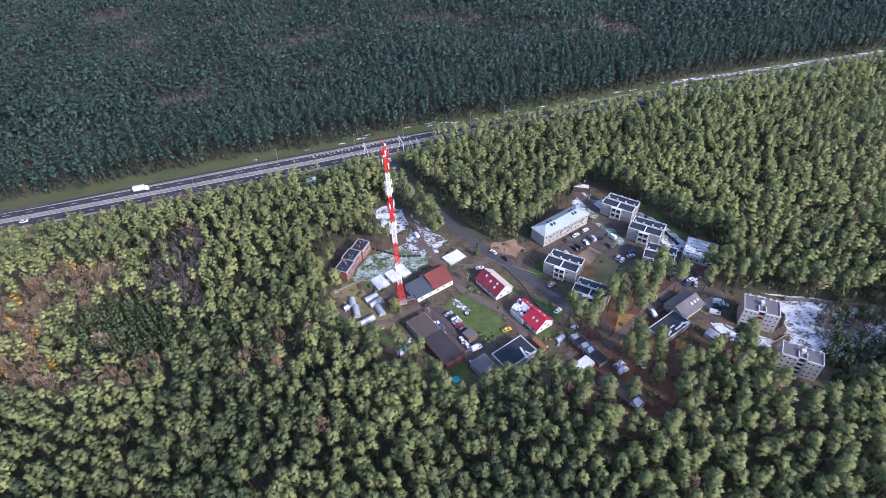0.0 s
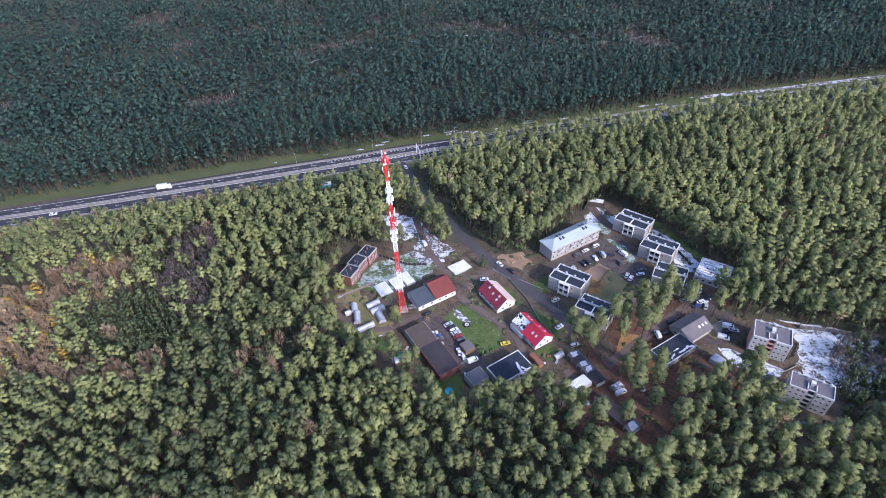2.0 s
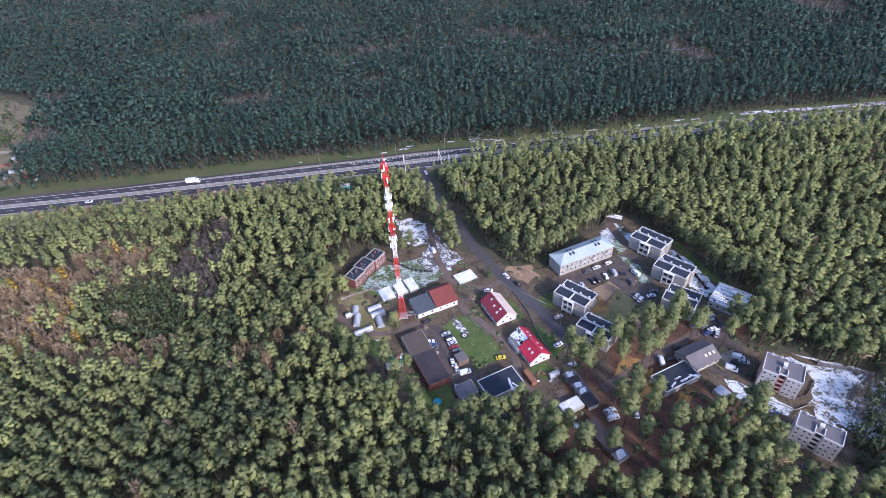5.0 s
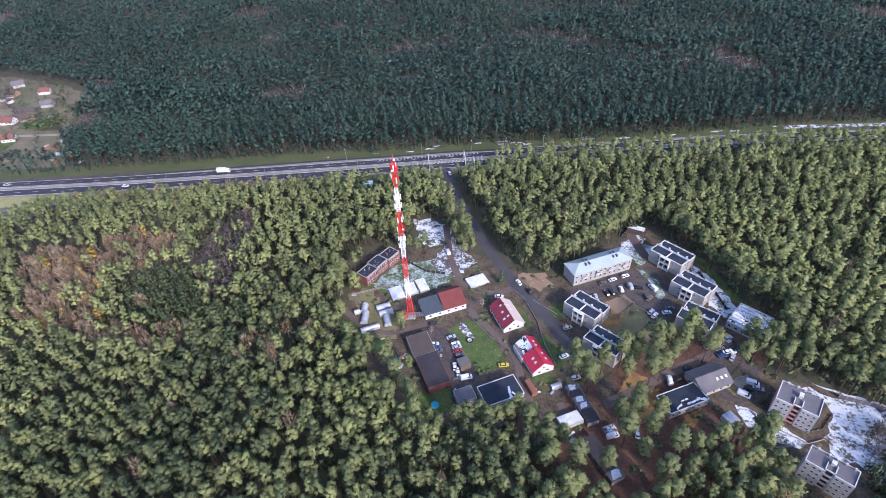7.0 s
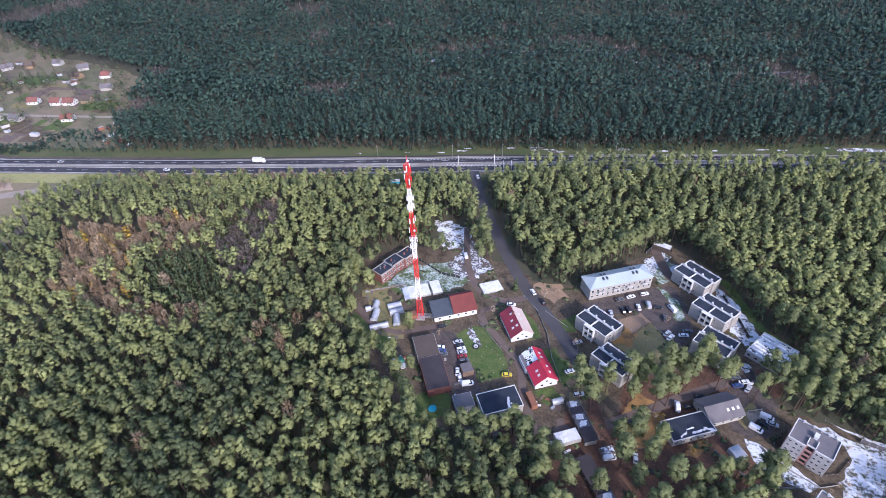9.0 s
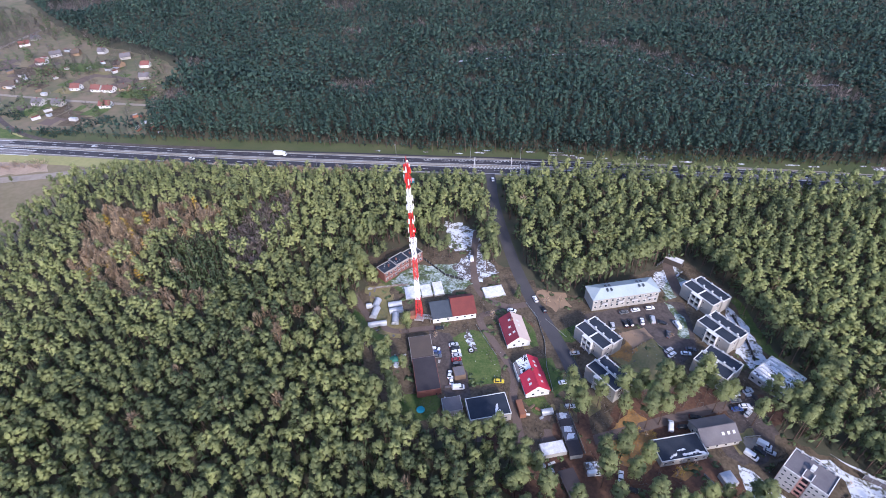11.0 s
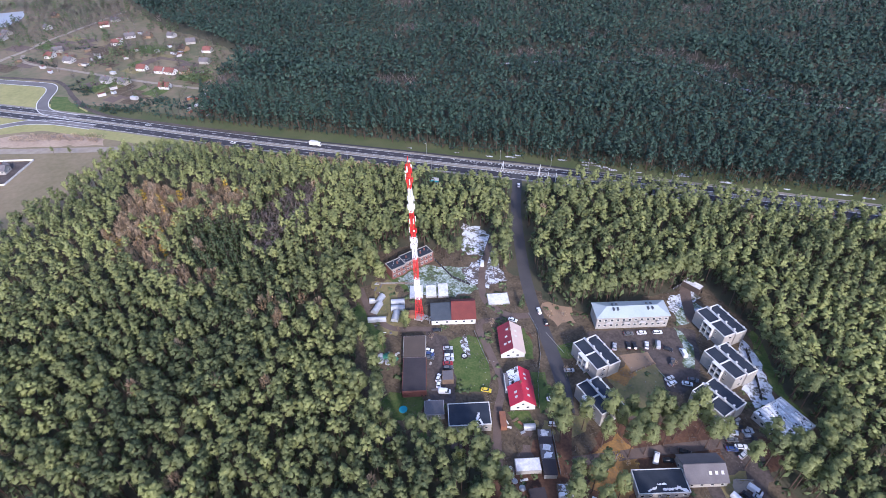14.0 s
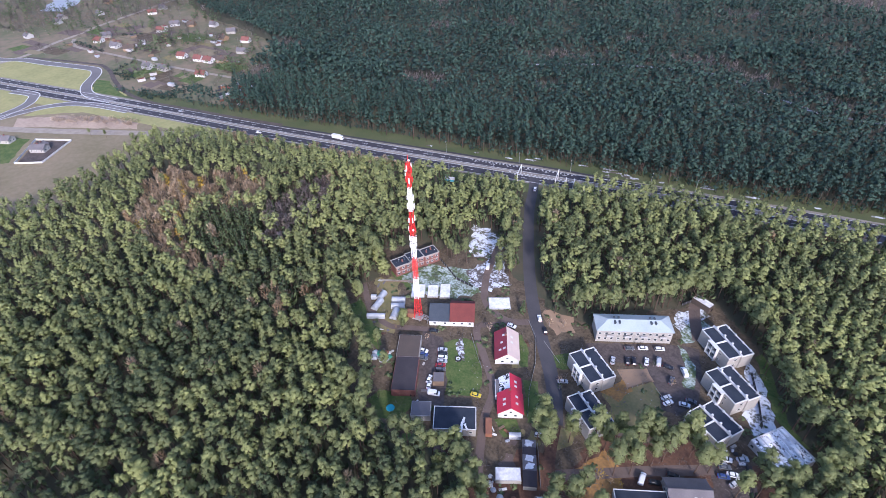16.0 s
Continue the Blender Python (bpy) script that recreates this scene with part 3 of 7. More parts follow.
# garden plots of the far settlement
for k in range(130):
    d = prng.uniform(0, 1)
    cx, cy = -640 + 270 * d + prng.uniform(-10, 10), 236 + 50 * d + prng.choice((-1, 1)) * prng.uniform(12, 70)
    w, h, a = prng.uniform(5, 18), prng.uniform(4, 12), radians(12 + prng.uniform(-5, 5))
    out = [(cx + x * math.cos(a) - y * math.sin(a), cy + x * math.sin(a) + y * math.cos(a)) for x, y in ((-w, -h), (w, -h), (w, h), (-w, h))]
    if inside(np.array(out), TOWN).all() and near_line(np.array(out), FAR_ROAD).min() > 6 and near_line(np.array(out), PATH_LINE).min() > 8 and near_line(np.array(out), MEDIAN).min() > 34:
        sheet("garden_plot", out, 0.045 + 0.0005 * k, M[prng.choice(("lane", "grass", "dirt", "field", "dry_grass"))], "garden plot of a distant house", "garden", edge=0.8, seed=k, step=4)

# ---- trees ----
def soft_normals(V, F, stems, low=0.35, mix=0.9):
    """Normals that bulge out from the crown's middle, and triangles wound to agree with them."""
    V, F = np.asarray(V, float), np.asarray(F).copy()
    C = V[stems:] if stems < len(V) else V
    z0, z1 = C[:, 2].min(), C[:, 2].max()
    mid = np.array((C[:, 0].mean(), C[:, 1].mean(), z0 + low * (z1 - z0)))
    S = (V - mid) / (np.abs(C[:, :2] - mid[:2]).max(), np.abs(C[:, :2] - mid[:2]).max(), 0.6 * (z1 - z0) + 1e-6)
    S[:stems, 2] = 0
    S /= np.linalg.norm(S, axis=1)[:, None] + 1e-9
    G = np.cross(V[F[:, 1]] - V[F[:, 0]], V[F[:, 2]] - V[F[:, 0]])
    G /= np.linalg.norm(G, axis=1)[:, None] + 1e-9
    bad = (G * S[F].sum(1)).sum(1) < 0
    F[bad] = F[bad][:, ::-1]
    G[bad] *= -1
    N = np.zeros_like(V)
    for k in range(3):
        np.add.at(N, F[:, k], G)
    N /= np.linalg.norm(N, axis=1)[:, None] + 1e-9
    N = (1 - mix) * N + mix * S
    return F, N / (np.linalg.norm(N, axis=1)[:, None] + 1e-9)


def tri_mesh(name, V, F, mats, mat_index, tone, normals=None):
    me = bpy.data.meshes.new(name)
    me.vertices.add(len(V))
    me.vertices.foreach_set("co", np.ascontiguousarray(V, np.float32).ravel())
    me.loops.add(len(F) * 3)
    me.loops.foreach_set("vertex_index", np.ascontiguousarray(F, np.int32).ravel())
    me.polygons.add(len(F))
    me.polygons.foreach_set("loop_start", np.arange(0, len(F) * 3, 3, dtype=np.int32))
    me.polygons.foreach_set("material_index", np.ascontiguousarray(mat_index, np.int32))
    for m in mats:
        me.materials.append(m)
    a = me.attributes.new("tone", "FLOAT", "FACE")
    a.data.foreach_set("value", np.ascontiguousarray(tone, np.float32))
    me.update(calc_edges=True)
    if normals is not None:
        me.normals_split_custom_set_from_vertices(np.ascontiguousarray(normals, np.float32))
    return me


def tube(pts, radii, n=5):
    """Vertices and triangles of a bent, tapered stem."""
    V, F = [], []
    for (x, y, z), r in zip(pts, radii):
        V += [(x + r * math.cos(2 * math.pi * i / n), y + r * math.sin(2 * math.pi * i / n), z) for i in range(n)]
    for k in range(len(pts) - 1):
        for i in range(n):
            a, b = k * n + i, k * n + (i + 1) % n
            F += [(a, b, b + n), (a, b + n, a + n)]
    return V, F


def tuft(rng, c, out, size, n, inner=(0.30, 0.55)):
    """A ragged little umbrella of n needle sprays round c, bulging outwards."""
    out = np.array(out, float) / (np.linalg.norm(out) + 1e-9) + rng.normal(size=3) * 0.34
    out /= np.linalg.norm(out)
    t1 = np.cross(out, (0.31, 0.17, 0.94))
    t1 /= np.linalg.norm(t1) + 1e-9
    t2 = np.cross(out, t1)
    V, F, a0 = [c + out * size * rng.uniform(0.35, 0.65)], [], rng.uniform(0, 6.28)
    for i in range(n):
        a, r = a0 + 2 * math.pi * (i + rng.uniform(-0.25, 0.25)) / n, size * (rng.uniform(1.1, 1.6) if i % 2 else rng.uniform(*inner))
        V.append(c + (t1 * math.cos(a) + t2 * math.sin(a)) * r - out * size * rng.uniform(0.0, 0.45))
    for i in range(n):
        F.append((0, 1 + i, 1 + (i + 1) % n))
    return V, F


def lobed_crown(rng, lobes, sprays, blade):
    """Needle cushions: each a small lumpy core with fine sprays standing out of it. Returns vertices, triangles and normals."""
    V, F, N = [], [], []
    octa = np.array(((1, 0, 0), (0, 1, 0), (-1, 0, 0), (0, -1, 0), (0, 0, 1), (0, 0, -1)), float)
    for mid, R, out in lobes:
        turn = rng.uniform(0, 6.28)
        c, s = math.cos(turn), math.sin(turn)
        b, P = len(V), []
        for d in octa:
            d = np.array((d[0] * c - d[1] * s, d[0] * s + d[1] * c, d[2] * 0.8))
            P.append(mid + d * R * rng.uniform(0.66, 0.9))
        V += P
        F += [(b + i, b + j, b + k) for i, j, k in ((0, 1, 4), (1, 2, 4), (2, 3, 4), (3, 0, 4), (1, 0, 5), (2, 1, 5), (3, 2, 5), (0, 3, 5))]
        for _ in range(sprays):
            d = rng.normal(size=3) + out * 0.9 + (0, 0, 0.35)
            d /= np.linalg.norm(d)
            side = np.cross(d, rng.normal(size=3))
            side /= np.linalg.norm(side) + 1e-9
            tip = np.cross(d, side) * rng.choice((-0.8, 0.8)) + d * rng.uniform(-0.1, 0.8) + (0, 0, 0.15)
            w, p = blade * rng.uniform(0.65, 1.35), mid + d * R * rng.uniform(0.72, 1.14) * (1, 1, 0.85)
            b, face = len(V), np.cross(side, tip)
            V += [p - side * w, p + side * w, p + tip * 2 * w]
            F.append((b, b + 1, b + 2) if face @ d + 0.4 * face[2] > 0 else (b + 1, b, b + 2))
        for p in V[len(N):]:
            n = 0.6 * (p - mid) / R + 0.65 * out + (0, 0, 0.12)
            N.append(n / (np.linalg.norm(n) + 1e-9))
    return np.array(V), np.array(F), np.array(N)


def pine(rng, boughs, sprays, height=16.5, crown=6.6, width=1.55, blade=0.2, stem_sides=3, fat=1.0):
    """A pine: bent bare stem and a crown of separate needle cushions at the ends of its boughs. Returns stem and crown."""
    lean = rng.normal(size=2) * 0.25
    stem = tube([(lean[0] * t * t, lean[1] * t * t, height * t) for t in ((0, 0.5, 0.95) if stem_sides > 2 else (0.3, 0.9))], (0.20, 0.14, 0.03), max(3, stem_sides))
    lobes = []
    for j in range(boughs):
        h = (j + 0.5) / boughs
        a = j * 2.39996 + rng.uniform(-0.5, 0.5)
        prof = 0.7 + h if h < 0.3 else math.sqrt(max(0.0, 1 - ((h - 0.3) / 0.72) ** 2))
        r = width * prof * rng.uniform(0.42, 0.86)
        mid = np.array((lean[0] + math.cos(a) * r, lean[1] + math.sin(a) * r, height - crown + crown * h * 0.96 + rng.uniform(-0.4, 0.3)))
        out = np.array((math.cos(a) * r / width, math.sin(a) * r / width, -0.05 + 1.0 * h))
        lobes.append((mid, fat * width * (0.70 - 0.26 * h) * rng.uniform(0.62, 1.3), out / np.linalg.norm(out)))
    return (np.array(stem[0]), np.array(stem[1])), lobed_crown(rng, lobes, sprays, blade)


def spruce(rng, tiers, per, height=17.0, width=2.2, skirt=0.15, size=1.1, blades=5):
    """A spruce: tiers of drooping sprays that narrow to a point."""
    SV, SF = tube([(0, 0, 0), (0, 0, height * 0.95)], (0.2, 0.03), 4)
    CV, CF = [], []
    for t in range(tiers):
        h = (t + 0.3) / tiers
        z, r = height * (skirt + (1 - skirt) * h), width * (1 - h) ** 0.8 + 0.15
        for k in range(max(3, round(per * (1 - 0.6 * h)))):
            a = rng.uniform(0, 6.28)
            rr = r * rng.uniform(0.55, 1.0)
            v, f = tuft(rng, np.array((math.cos(a) * rr, math.sin(a) * rr, z + rng.uniform(-0.3, 0.3))), (math.cos(a), math.sin(a), -0.15 + 0.5 * h), size * (1 - 0.45 * h), blades)
            b = len(CV)
            CV += v
            CF += [(i + b, j + b, l + b) for i, j, l in f]
    return (np.array(SV), np.array(SF)), (np.array(CV), np.array(CF))


def bare_tree(rng, sprays, height=13.0, width=2.4, size=1.5, blades=3):
    """A leafless broadleaf tree: stem, rising limbs and a fan of fine twigs round each limb's end."""
    SV, SF = tube([(0, 0, 0), (0.1, 0, height * 0.4), (0.2, 0.1, height * 0.85)], (0.16, 0.11, 0.03), 4)
    SV, SF = list(SV), list(SF)
    CV, CF, CN = [], [], []
    for k in range(sprays):
        h, a = (k + 0.5) / sprays, k * 2.4 + rng.uniform(-0.5, 0.5)
        r = width * math.sin(math.pi * (0.12 + 0.8 * h)) * rng.uniform(0.35, 1.0)
        c = np.array((math.cos(a) * r, math.sin(a) * r, height * (0.38 + 0.56 * h)))
        if k % 4 == 0:
            v, f = tube([(0.1, 0, c[2] - r * 0.9), tuple(c)], (0.06, 0.02), 3)
            b = len(SV)
            SV += v
            SF += [(i + b, j + b, l + b) for i, j, l in f]
        for _ in range(blades):
            d = np.array((math.cos(a) * 0.55, math.sin(a) * 0.55, 1.0)) + rng.normal(size=3) * 0.34
            d /= np.linalg.norm(d)
            s = np.cross(d, rng.normal(size=3))
            s /= np.linalg.norm(s)
            w, L = size * 0.11, size * rng.uniform(0.8, 1.6)
            b = len(CV)
            CV += [c - s * w, c + s * w, c + d * L]
            CF.append((b, b + 1, b + 2) if np.cross(s, d)[2] > 0 else (b + 1, b, b + 2))
            n = np.array((math.cos(a) * r / width, math.sin(a) * r / width, 0.75 + 0.6 * h)) + rng.normal(size=3) * 0.15
            CN += [n / np.linalg.norm(n)] * 3
    return (np.array(SV), np.array(SF)), (np.array(CV), np.array(CF), np.array(CN))


def grove(name, spots, heights, templates, mats, label, category, seed, base_h):
    """Many trees joined: each is a turned, scaled copy of one of the templates."""
    rng = np.random.default_rng(seed)
    which = rng.integers(0, len(templates), len(spots))
    Vs, Fs, Ms, Ts, Ns, base = [], [], [], [], [], 0
    patch = np.array([noise.noise(Vector((x * 0.018, y * 0.018, seed))) for x, y in spots]) if len(spots) else np.zeros(0)
    tones = np.clip(0.34 + 0.5 * patch + rng.normal(size=len(spots)) * 0.27 + 0.06, 0.0, 1.0)
    for k, ((SV, SF), (CV, CF, *CN)) in enumerate(templates):
        ids = np.where(which == k)[0]
        if not len(ids):
            continue
        V, F = np.vstack((SV, CV)), np.vstack((SF, CF + len(SV)))
        F, N = (F, np.vstack((SV * (1, 1, 0) / (np.hypot(SV[:, 0], SV[:, 1])[:, None] + 1e-9), CN[0]))) if CN else soft_normals(V, F, len(SV))
        mi = np.r_[np.zeros(len(SF), int), np.ones(len(CF), int)]
        a, s, w = rng.uniform(0, 6.28, len(ids)), heights[ids] / base_h, rng.uniform(0.8, 1.25, len(ids))
        c, sn = np.cos(a) * w * s ** 0.5, np.sin(a) * w * s ** 0.5
        X = V[None, :, 0] * c[:, None] - V[None, :, 1] * sn[:, None] + spots[ids, 0][:, None]
        Y = V[None, :, 0] * sn[:, None] + V[None, :, 1] * c[:, None] + spots[ids, 1][:, None]
        Z = V[None, :, 2] * s[:, None]
        Ns.append(np.stack((N[None, :, 0] * np.cos(a)[:, None] - N[None, :, 1] * np.sin(a)[:, None], N[None, :, 0] * np.sin(a)[:, None] + N[None, :, 1] * np.cos(a)[:, None], np.repeat(N[None, :, 2], len(ids), 0)), -1).reshape(-1, 3))
        Vs.append(np.stack((X, Y, Z), -1).reshape(-1, 3))
        Fs.append((F[None] + (np.arange(len(ids)) * len(V))[:, None, None] + base).reshape(-1, 3))
        Ms.append(np.tile(mi, len(ids)))
        Ts.append(np.repeat(tones[ids], len(F)))
        base += len(V) * len(ids)
    me = tri_mesh(name, np.vstack(Vs), np.vstack(Fs), mats, np.concatenate(Ms), np.concatenate(Ts), np.vstack(Ns))
    return tagged(new(name, me), label, category, kind="stuff")


def scatter(x0, x1, y0, y1, step, seed):
    rng = np.random.default_rng(seed)
    gx, gy = np.meshgrid(np.arange(x0, x1, step), np.arange(y0, y1, step * 0.87))
    gx = gx + (np.arange(gx.shape[0]) % 2)[:, None] * step / 2
    P = np.stack((gx, gy), -1).reshape(-1, 2)
    return P + rng.uniform(-0.46, 0.46, P.shape) * step


WOOD = [(-925, 420), (-900, 240), (-420, 90), (-300, 60), (-120, -20), (-60, -20), (150, 60), (235, 200), (470, 610), (440, 720), (200, 900), (60, 960), (-60, 935), (-730, 760), (-860, 640)]
AUTUMN = [(-246, 154), (-238, 166), (-214, 168), (-208, 177), (-194, 188), (-172, 196), (-163, 190), (-166, 165), (-185, 157), (-183, 142), (-163, 127), (-140, 127), (-122, 137), (-116, 128), (-140, 115), (-171, 116), (-196, 112), (-210, 121), (-212, 132), (-226, 138)]
DARK_SPRUCE = [(-166, 142), (-170, 157), (-163, 168), (-143, 168), (-119, 144), (-134, 130), (-156, 133)]
GREY_GROVE = [(-160, 182), (-152, 222), (-130, 208), (-118, 160), (-130, 158)]
HOLLOW = [(-92, 140), (-72, 152), (-64, 146), (-72, 124), (-88, 122)]
CUT = [(-110, 0), (-92, 26), (-74, 34), (-48, 52), (-42, 44), (-60, 20), (-70, -10)]


def free(P, gap=0.0):
    """Woodland: not on roads, fields or among the houses."""
    ok = inside(P, WOOD) & ~inside(P, VILLAGE) & ~inside(P, FIELD) & ~inside(P, TOWN) 
    d = near_line(P, MEDIAN)
    side = P[:, 1] > np.interp(P[:, 0], [p[0] for p in MEDIAN], [p[1] for p in MEDIAN])
    far_gap = np.interp(P[:, 0], [-150, -95, 0, 60, 120, 200, 350], [11, 6.5, 6.5, 7.5, 9, 15, 13])
    ok &= np.where(side, (near_line(P, VERGE_LINE) > far_gap) & (P[:, 1] > np.interp(P[:, 0], [p[0] for p in VERGE_LINE], [p[1] for p in VERGE_LINE])), np.where(P[:, 0] < -268, d > 30, np.where(P[:, 0] < -25, d > 20, d > 13.5)))
    return ok & (near_line(P, SIDE_ROAD) > 5.5) & ~inside(P, [(-48, 250), (-34, 246), (-30, 224), (-42, 222), (-48, 236)])


rng = np.random.default_rng(5)
P = scatter(-420, 500, -30, 480, 4.85, 1)
side = P[:, 1] > np.interp(P[:, 0], [p[0] for p in MEDIAN], [p[1] for p in MEDIAN])
P = P[free(P) & ~side]
P = P[near_line(P, [(-92, 270), (-84, 256)]) > 7]
P = P[~((inside(P, CUT) | inside(P, HOLLOW)) & (rng.uniform(size=len(P)) < 0.45))]
in_autumn, in_spruce, in_grey = inside(P, AUTUMN), inside(P, DARK_SPRUCE), inside(P, GREY_GROVE)
stray = rng.uniform(size=len(P))
bare = (in_autumn & (stray < 0.86)) | (in_grey & (stray < 0.85)) | inside(P, HOLLOW) & (stray < 0.5) | (stray > 0.988) | ((near_line(P, MEDIAN) < 27) & (P[:, 0] < -120) & (stray < 0.6))
pines = ~bare & ~in_spruce
edge_gap = near_line(P, VILLAGE + VILLAGE[:1])
order = np.where(pines)[0][np.argsort(edge_gap[pines])]
EDGE_TREES = P[order[:190]]
rest = order[190:]
rest = rest[rng.uniform(size=len(rest)) > 0.06]
hs = lambda n, lo, hi: rng.uniform(lo, hi, n)
trng = np.random.default_rng(11)
mid_pines = [pine(trng, 9, 10, 16.5, 5.0, 1.85, 0.33, 3, 1.0) for _ in range(16)]
near_pines = [pine(trng, 13, 27, 16.5, 6.2, 1.85, 0.22, 3, 0.95) for _ in range(16)]
coarse_pines = [pine(trng, 4, 5, 16.5, 6.4, 1.8, 0.6, 2, 1.3) for _ in range(6)]
tall = np.where(rng.uniform(size=len(rest)) < 0.12, hs(len(rest), 10, 13.5), hs(len(rest), 14.2, 17.9)) * np.where(P[rest, 0] < -20, np.clip(0.42 + near_line(P[rest], MEDIAN) / 95, 0.5, 1), 1)
S_ = P[rest]
close = np.hypot(S_[:, 0] - 40, S_[:, 1] - 25) < 196
under = inside(S_, [(-60, -30), (-50, 10), (-26, 48), (4, 66), (60, 66), (130, 66), (160, 90), (300, 90), (300, -60)])
PINE_MATS = [M["bark"], M["pine"]]
grove("pine_forest", S_[~close & ~under], tall[~close & ~under], mid_pines, PINE_MATS, "dense pine forest with rounded yellow-green crowns", "forest", 21, 16.5)
grove("near_pine_forest", S_[close & ~under], tall[close & ~under], near_pines, PINE_MATS, "dense pine forest with loose yellow-green crowns", "forest", 21, 16.5)
grove("rear_pine_forest", S_[under], tall[under], coarse_pines, PINE_MATS, "pine forest going on under the flight", "forest", 21, 16.5)
U = scatter(-420, 400, 20, 500, 5.2, 17)
U_EDGE = near_line(U, VERGE_LINE) < 34
U_NEAR = (np.abs(U[:, 0] - 20) < 210) & (U[:, 1] < np.interp(U[:, 0], [p[0] for p in MEDIAN], [p[1] for p in MEDIAN]))
U = U[free(U) & (near_line(U, VILLAGE + VILLAGE[:1]) > 0.5) & (U_NEAR | U_EDGE) & ~inside(U, AUTUMN)]
U_EDGE = U[:, 1] > np.interp(U[:, 0], [p[0] for p in MEDIAN], [p[1] for p in MEDIAN])
young = [spruce(trng, 2, 3, 8.0, 1.6, 0.3, 1.3, 4) for _ in range(7)]
# takes the darkened needle colour for the shade under the far trees
grove("far_undergrowth", U[U_EDGE], hs(U_EDGE.sum(), 5, 10), young, [M["dark_bark"], M["shaded_pine"]], "undergrowth at the foot of the far forest, coloured as shaded", "forest", 30, 8.0)
U = U[~U_EDGE]
grove("undergrowth", U, hs(len(U), 6.5, 12.0), young, [M["bark"], M["spruce"]], "dark undergrowth of young spruces below the pines", "forest", 28, 8.0)
grove("spruce_stand", P[in_spruce & ~bare], hs((in_spruce & ~bare).sum(), 12, 17), [spruce(trng, 7, 6) for _ in range(5)], [M["bark"], M["spruce"]], "stand of young dark green spruces", "forest", 22, 17.0)
grey = bare & in_grey
grove("grey_alder_grove", P[grey], hs(grey.sum(), 10, 13), [bare_tree(trng, 46, 13.0, 2.3, 1.3, 5) for _ in range(6)], [M["pale_bark"], M["grey_twig"]], "leafless grey-brown broadleaf trees", "forest", 37, 13.0)
bare = bare & ~in_grey
grove("bare_birch_grove", P[bare], hs(bare.sum(), 9, 15.5) * np.clip(0.42 + near_line(P[bare], MEDIAN) / 95, 0.5, 1), [bare_tree(trng, 48, 13.0, 2.1, 1.35, 5) for _ in range(8)], [M["pale_bark"], M["twig"]], "leafless russet broadleaf trees in late autumn", "forest", 23, 13.0)
A = scatter(-260, -150, 100, 185, 7.5, 9)
A = A[inside(A, AUTUMN) & (rng.uniform(size=len(A)) < 0.14)]
grove("yellow_birch_grove", A, hs(len(A), 11, 15), [pine(trng, 11, 18, 13, 8, 1.9, 0.2) for _ in range(4)], [M["pale_bark"], M["yellow"]], "birches still in golden yellow leaf", "forest", 24, 13.0)

Q = scatter(-940, 480, 230, 980, 5.9, 2)
side = Q[:, 1] > np.interp(Q[:, 0], [p[0] for p in MEDIAN], [p[1] for p in MEDIAN])
Q = Q[free(Q) & side]
gap = near_line(Q, MEDIAN)
keep = rng.uniform(size=len(Q)) < np.clip(1.2 - gap / 650, 0.42, 1)
Q, gap = Q[keep], gap[keep]
BARE_STRIP = smooth_line([(-172, 484), (-140, 508), (-105, 532), (-60, 552), (-22, 562), (8, 546), (44, 534), (64, 528), (100, 536), (150, 556)], 4)
swell = np.array([noise.noise(Vector((x * 0.011, y * 0.016, 8.1))) for x, y in Q])
strip_gap = near_line(Q, BARE_STRIP) + 4 * swell
brown = (np.array([noise.noise(Vector((x * 0.012, y * 0.012, 3.3))) for x, y in Q]) > 0.52) | (strip_gap < 9) | (np.hypot((Q[:, 0] + 212) / 1.6, Q[:, 1] - 378) < 13) | (rng.uniform(size=len(Q)) < 0.012)
brown &= ~((strip_gap < 9) & (rng.uniform(size=len(Q)) < 0.3))
open_ground = (strip_gap < 5) & ~brown
Q, gap, swell, brown = Q[~open_ground], gap[~open_ground], swell[~open_ground], brown[~open_ground]
B_ = Q[brown & (gap > 60)]
grove("far_bare_trees", B_, hs(len(B_), 9, 13), [bare_tree(trng, 9, 13.0, 2.4, 2.6, 3) for _ in range(5)], [M["dark_bark"], M["grey_twig"]], "patches of leafless trees in the far forest", "forest", 27, 13.0)
kept = ~(brown & (gap > 60))
Q, gap, swell = Q[kept], gap[kept], swell[kept]
front = gap < 75
grove("far_pine_forest_edge", Q[front], hs(front.sum(), 15, 19), [pine(trng, 8, 10, 17, 7.5, 1.75, 0.42, 3, 1.15) for _ in range(9)], [M["bark"], M["shaded_pine"]], "conifer forest edge across the highway, cloud shade in its colour", "forest", 25, 17.0)
sheet("snow_patch", [*ribbon_outline(BARE_STRIP, -2.0, 1.5)[0], *ribbon_outline(BARE_STRIP, -2.0, 1.5)[1][::-1]], 0.05, M["snow_dirt"], "patchy snow in a gap of the far forest", "snow", edge=1.2, seed=95)
grove("far_pine_forest", Q[~front], hs((~front).sum(), 13.8, 17.4) * (1 + 0.42 * swell[~front]), [pine(trng, 4, 4, 17, 6.5, 2.1, 0.75, 2, 1.5) for _ in range(9)], [M["dark_bark"], M["shaded_pine"]], "wide conifer forest beyond the highway, cloud shade in its colour", "forest", 26, 17.0)

# the same wood goes on behind the camera
R_ = scatter(-400, 400, -200, 60, 14, 19)
R_ = R_[~inside(R_, WOOD) & ~inside(R_, FIELD) & (R_[:, 1] < 100)]
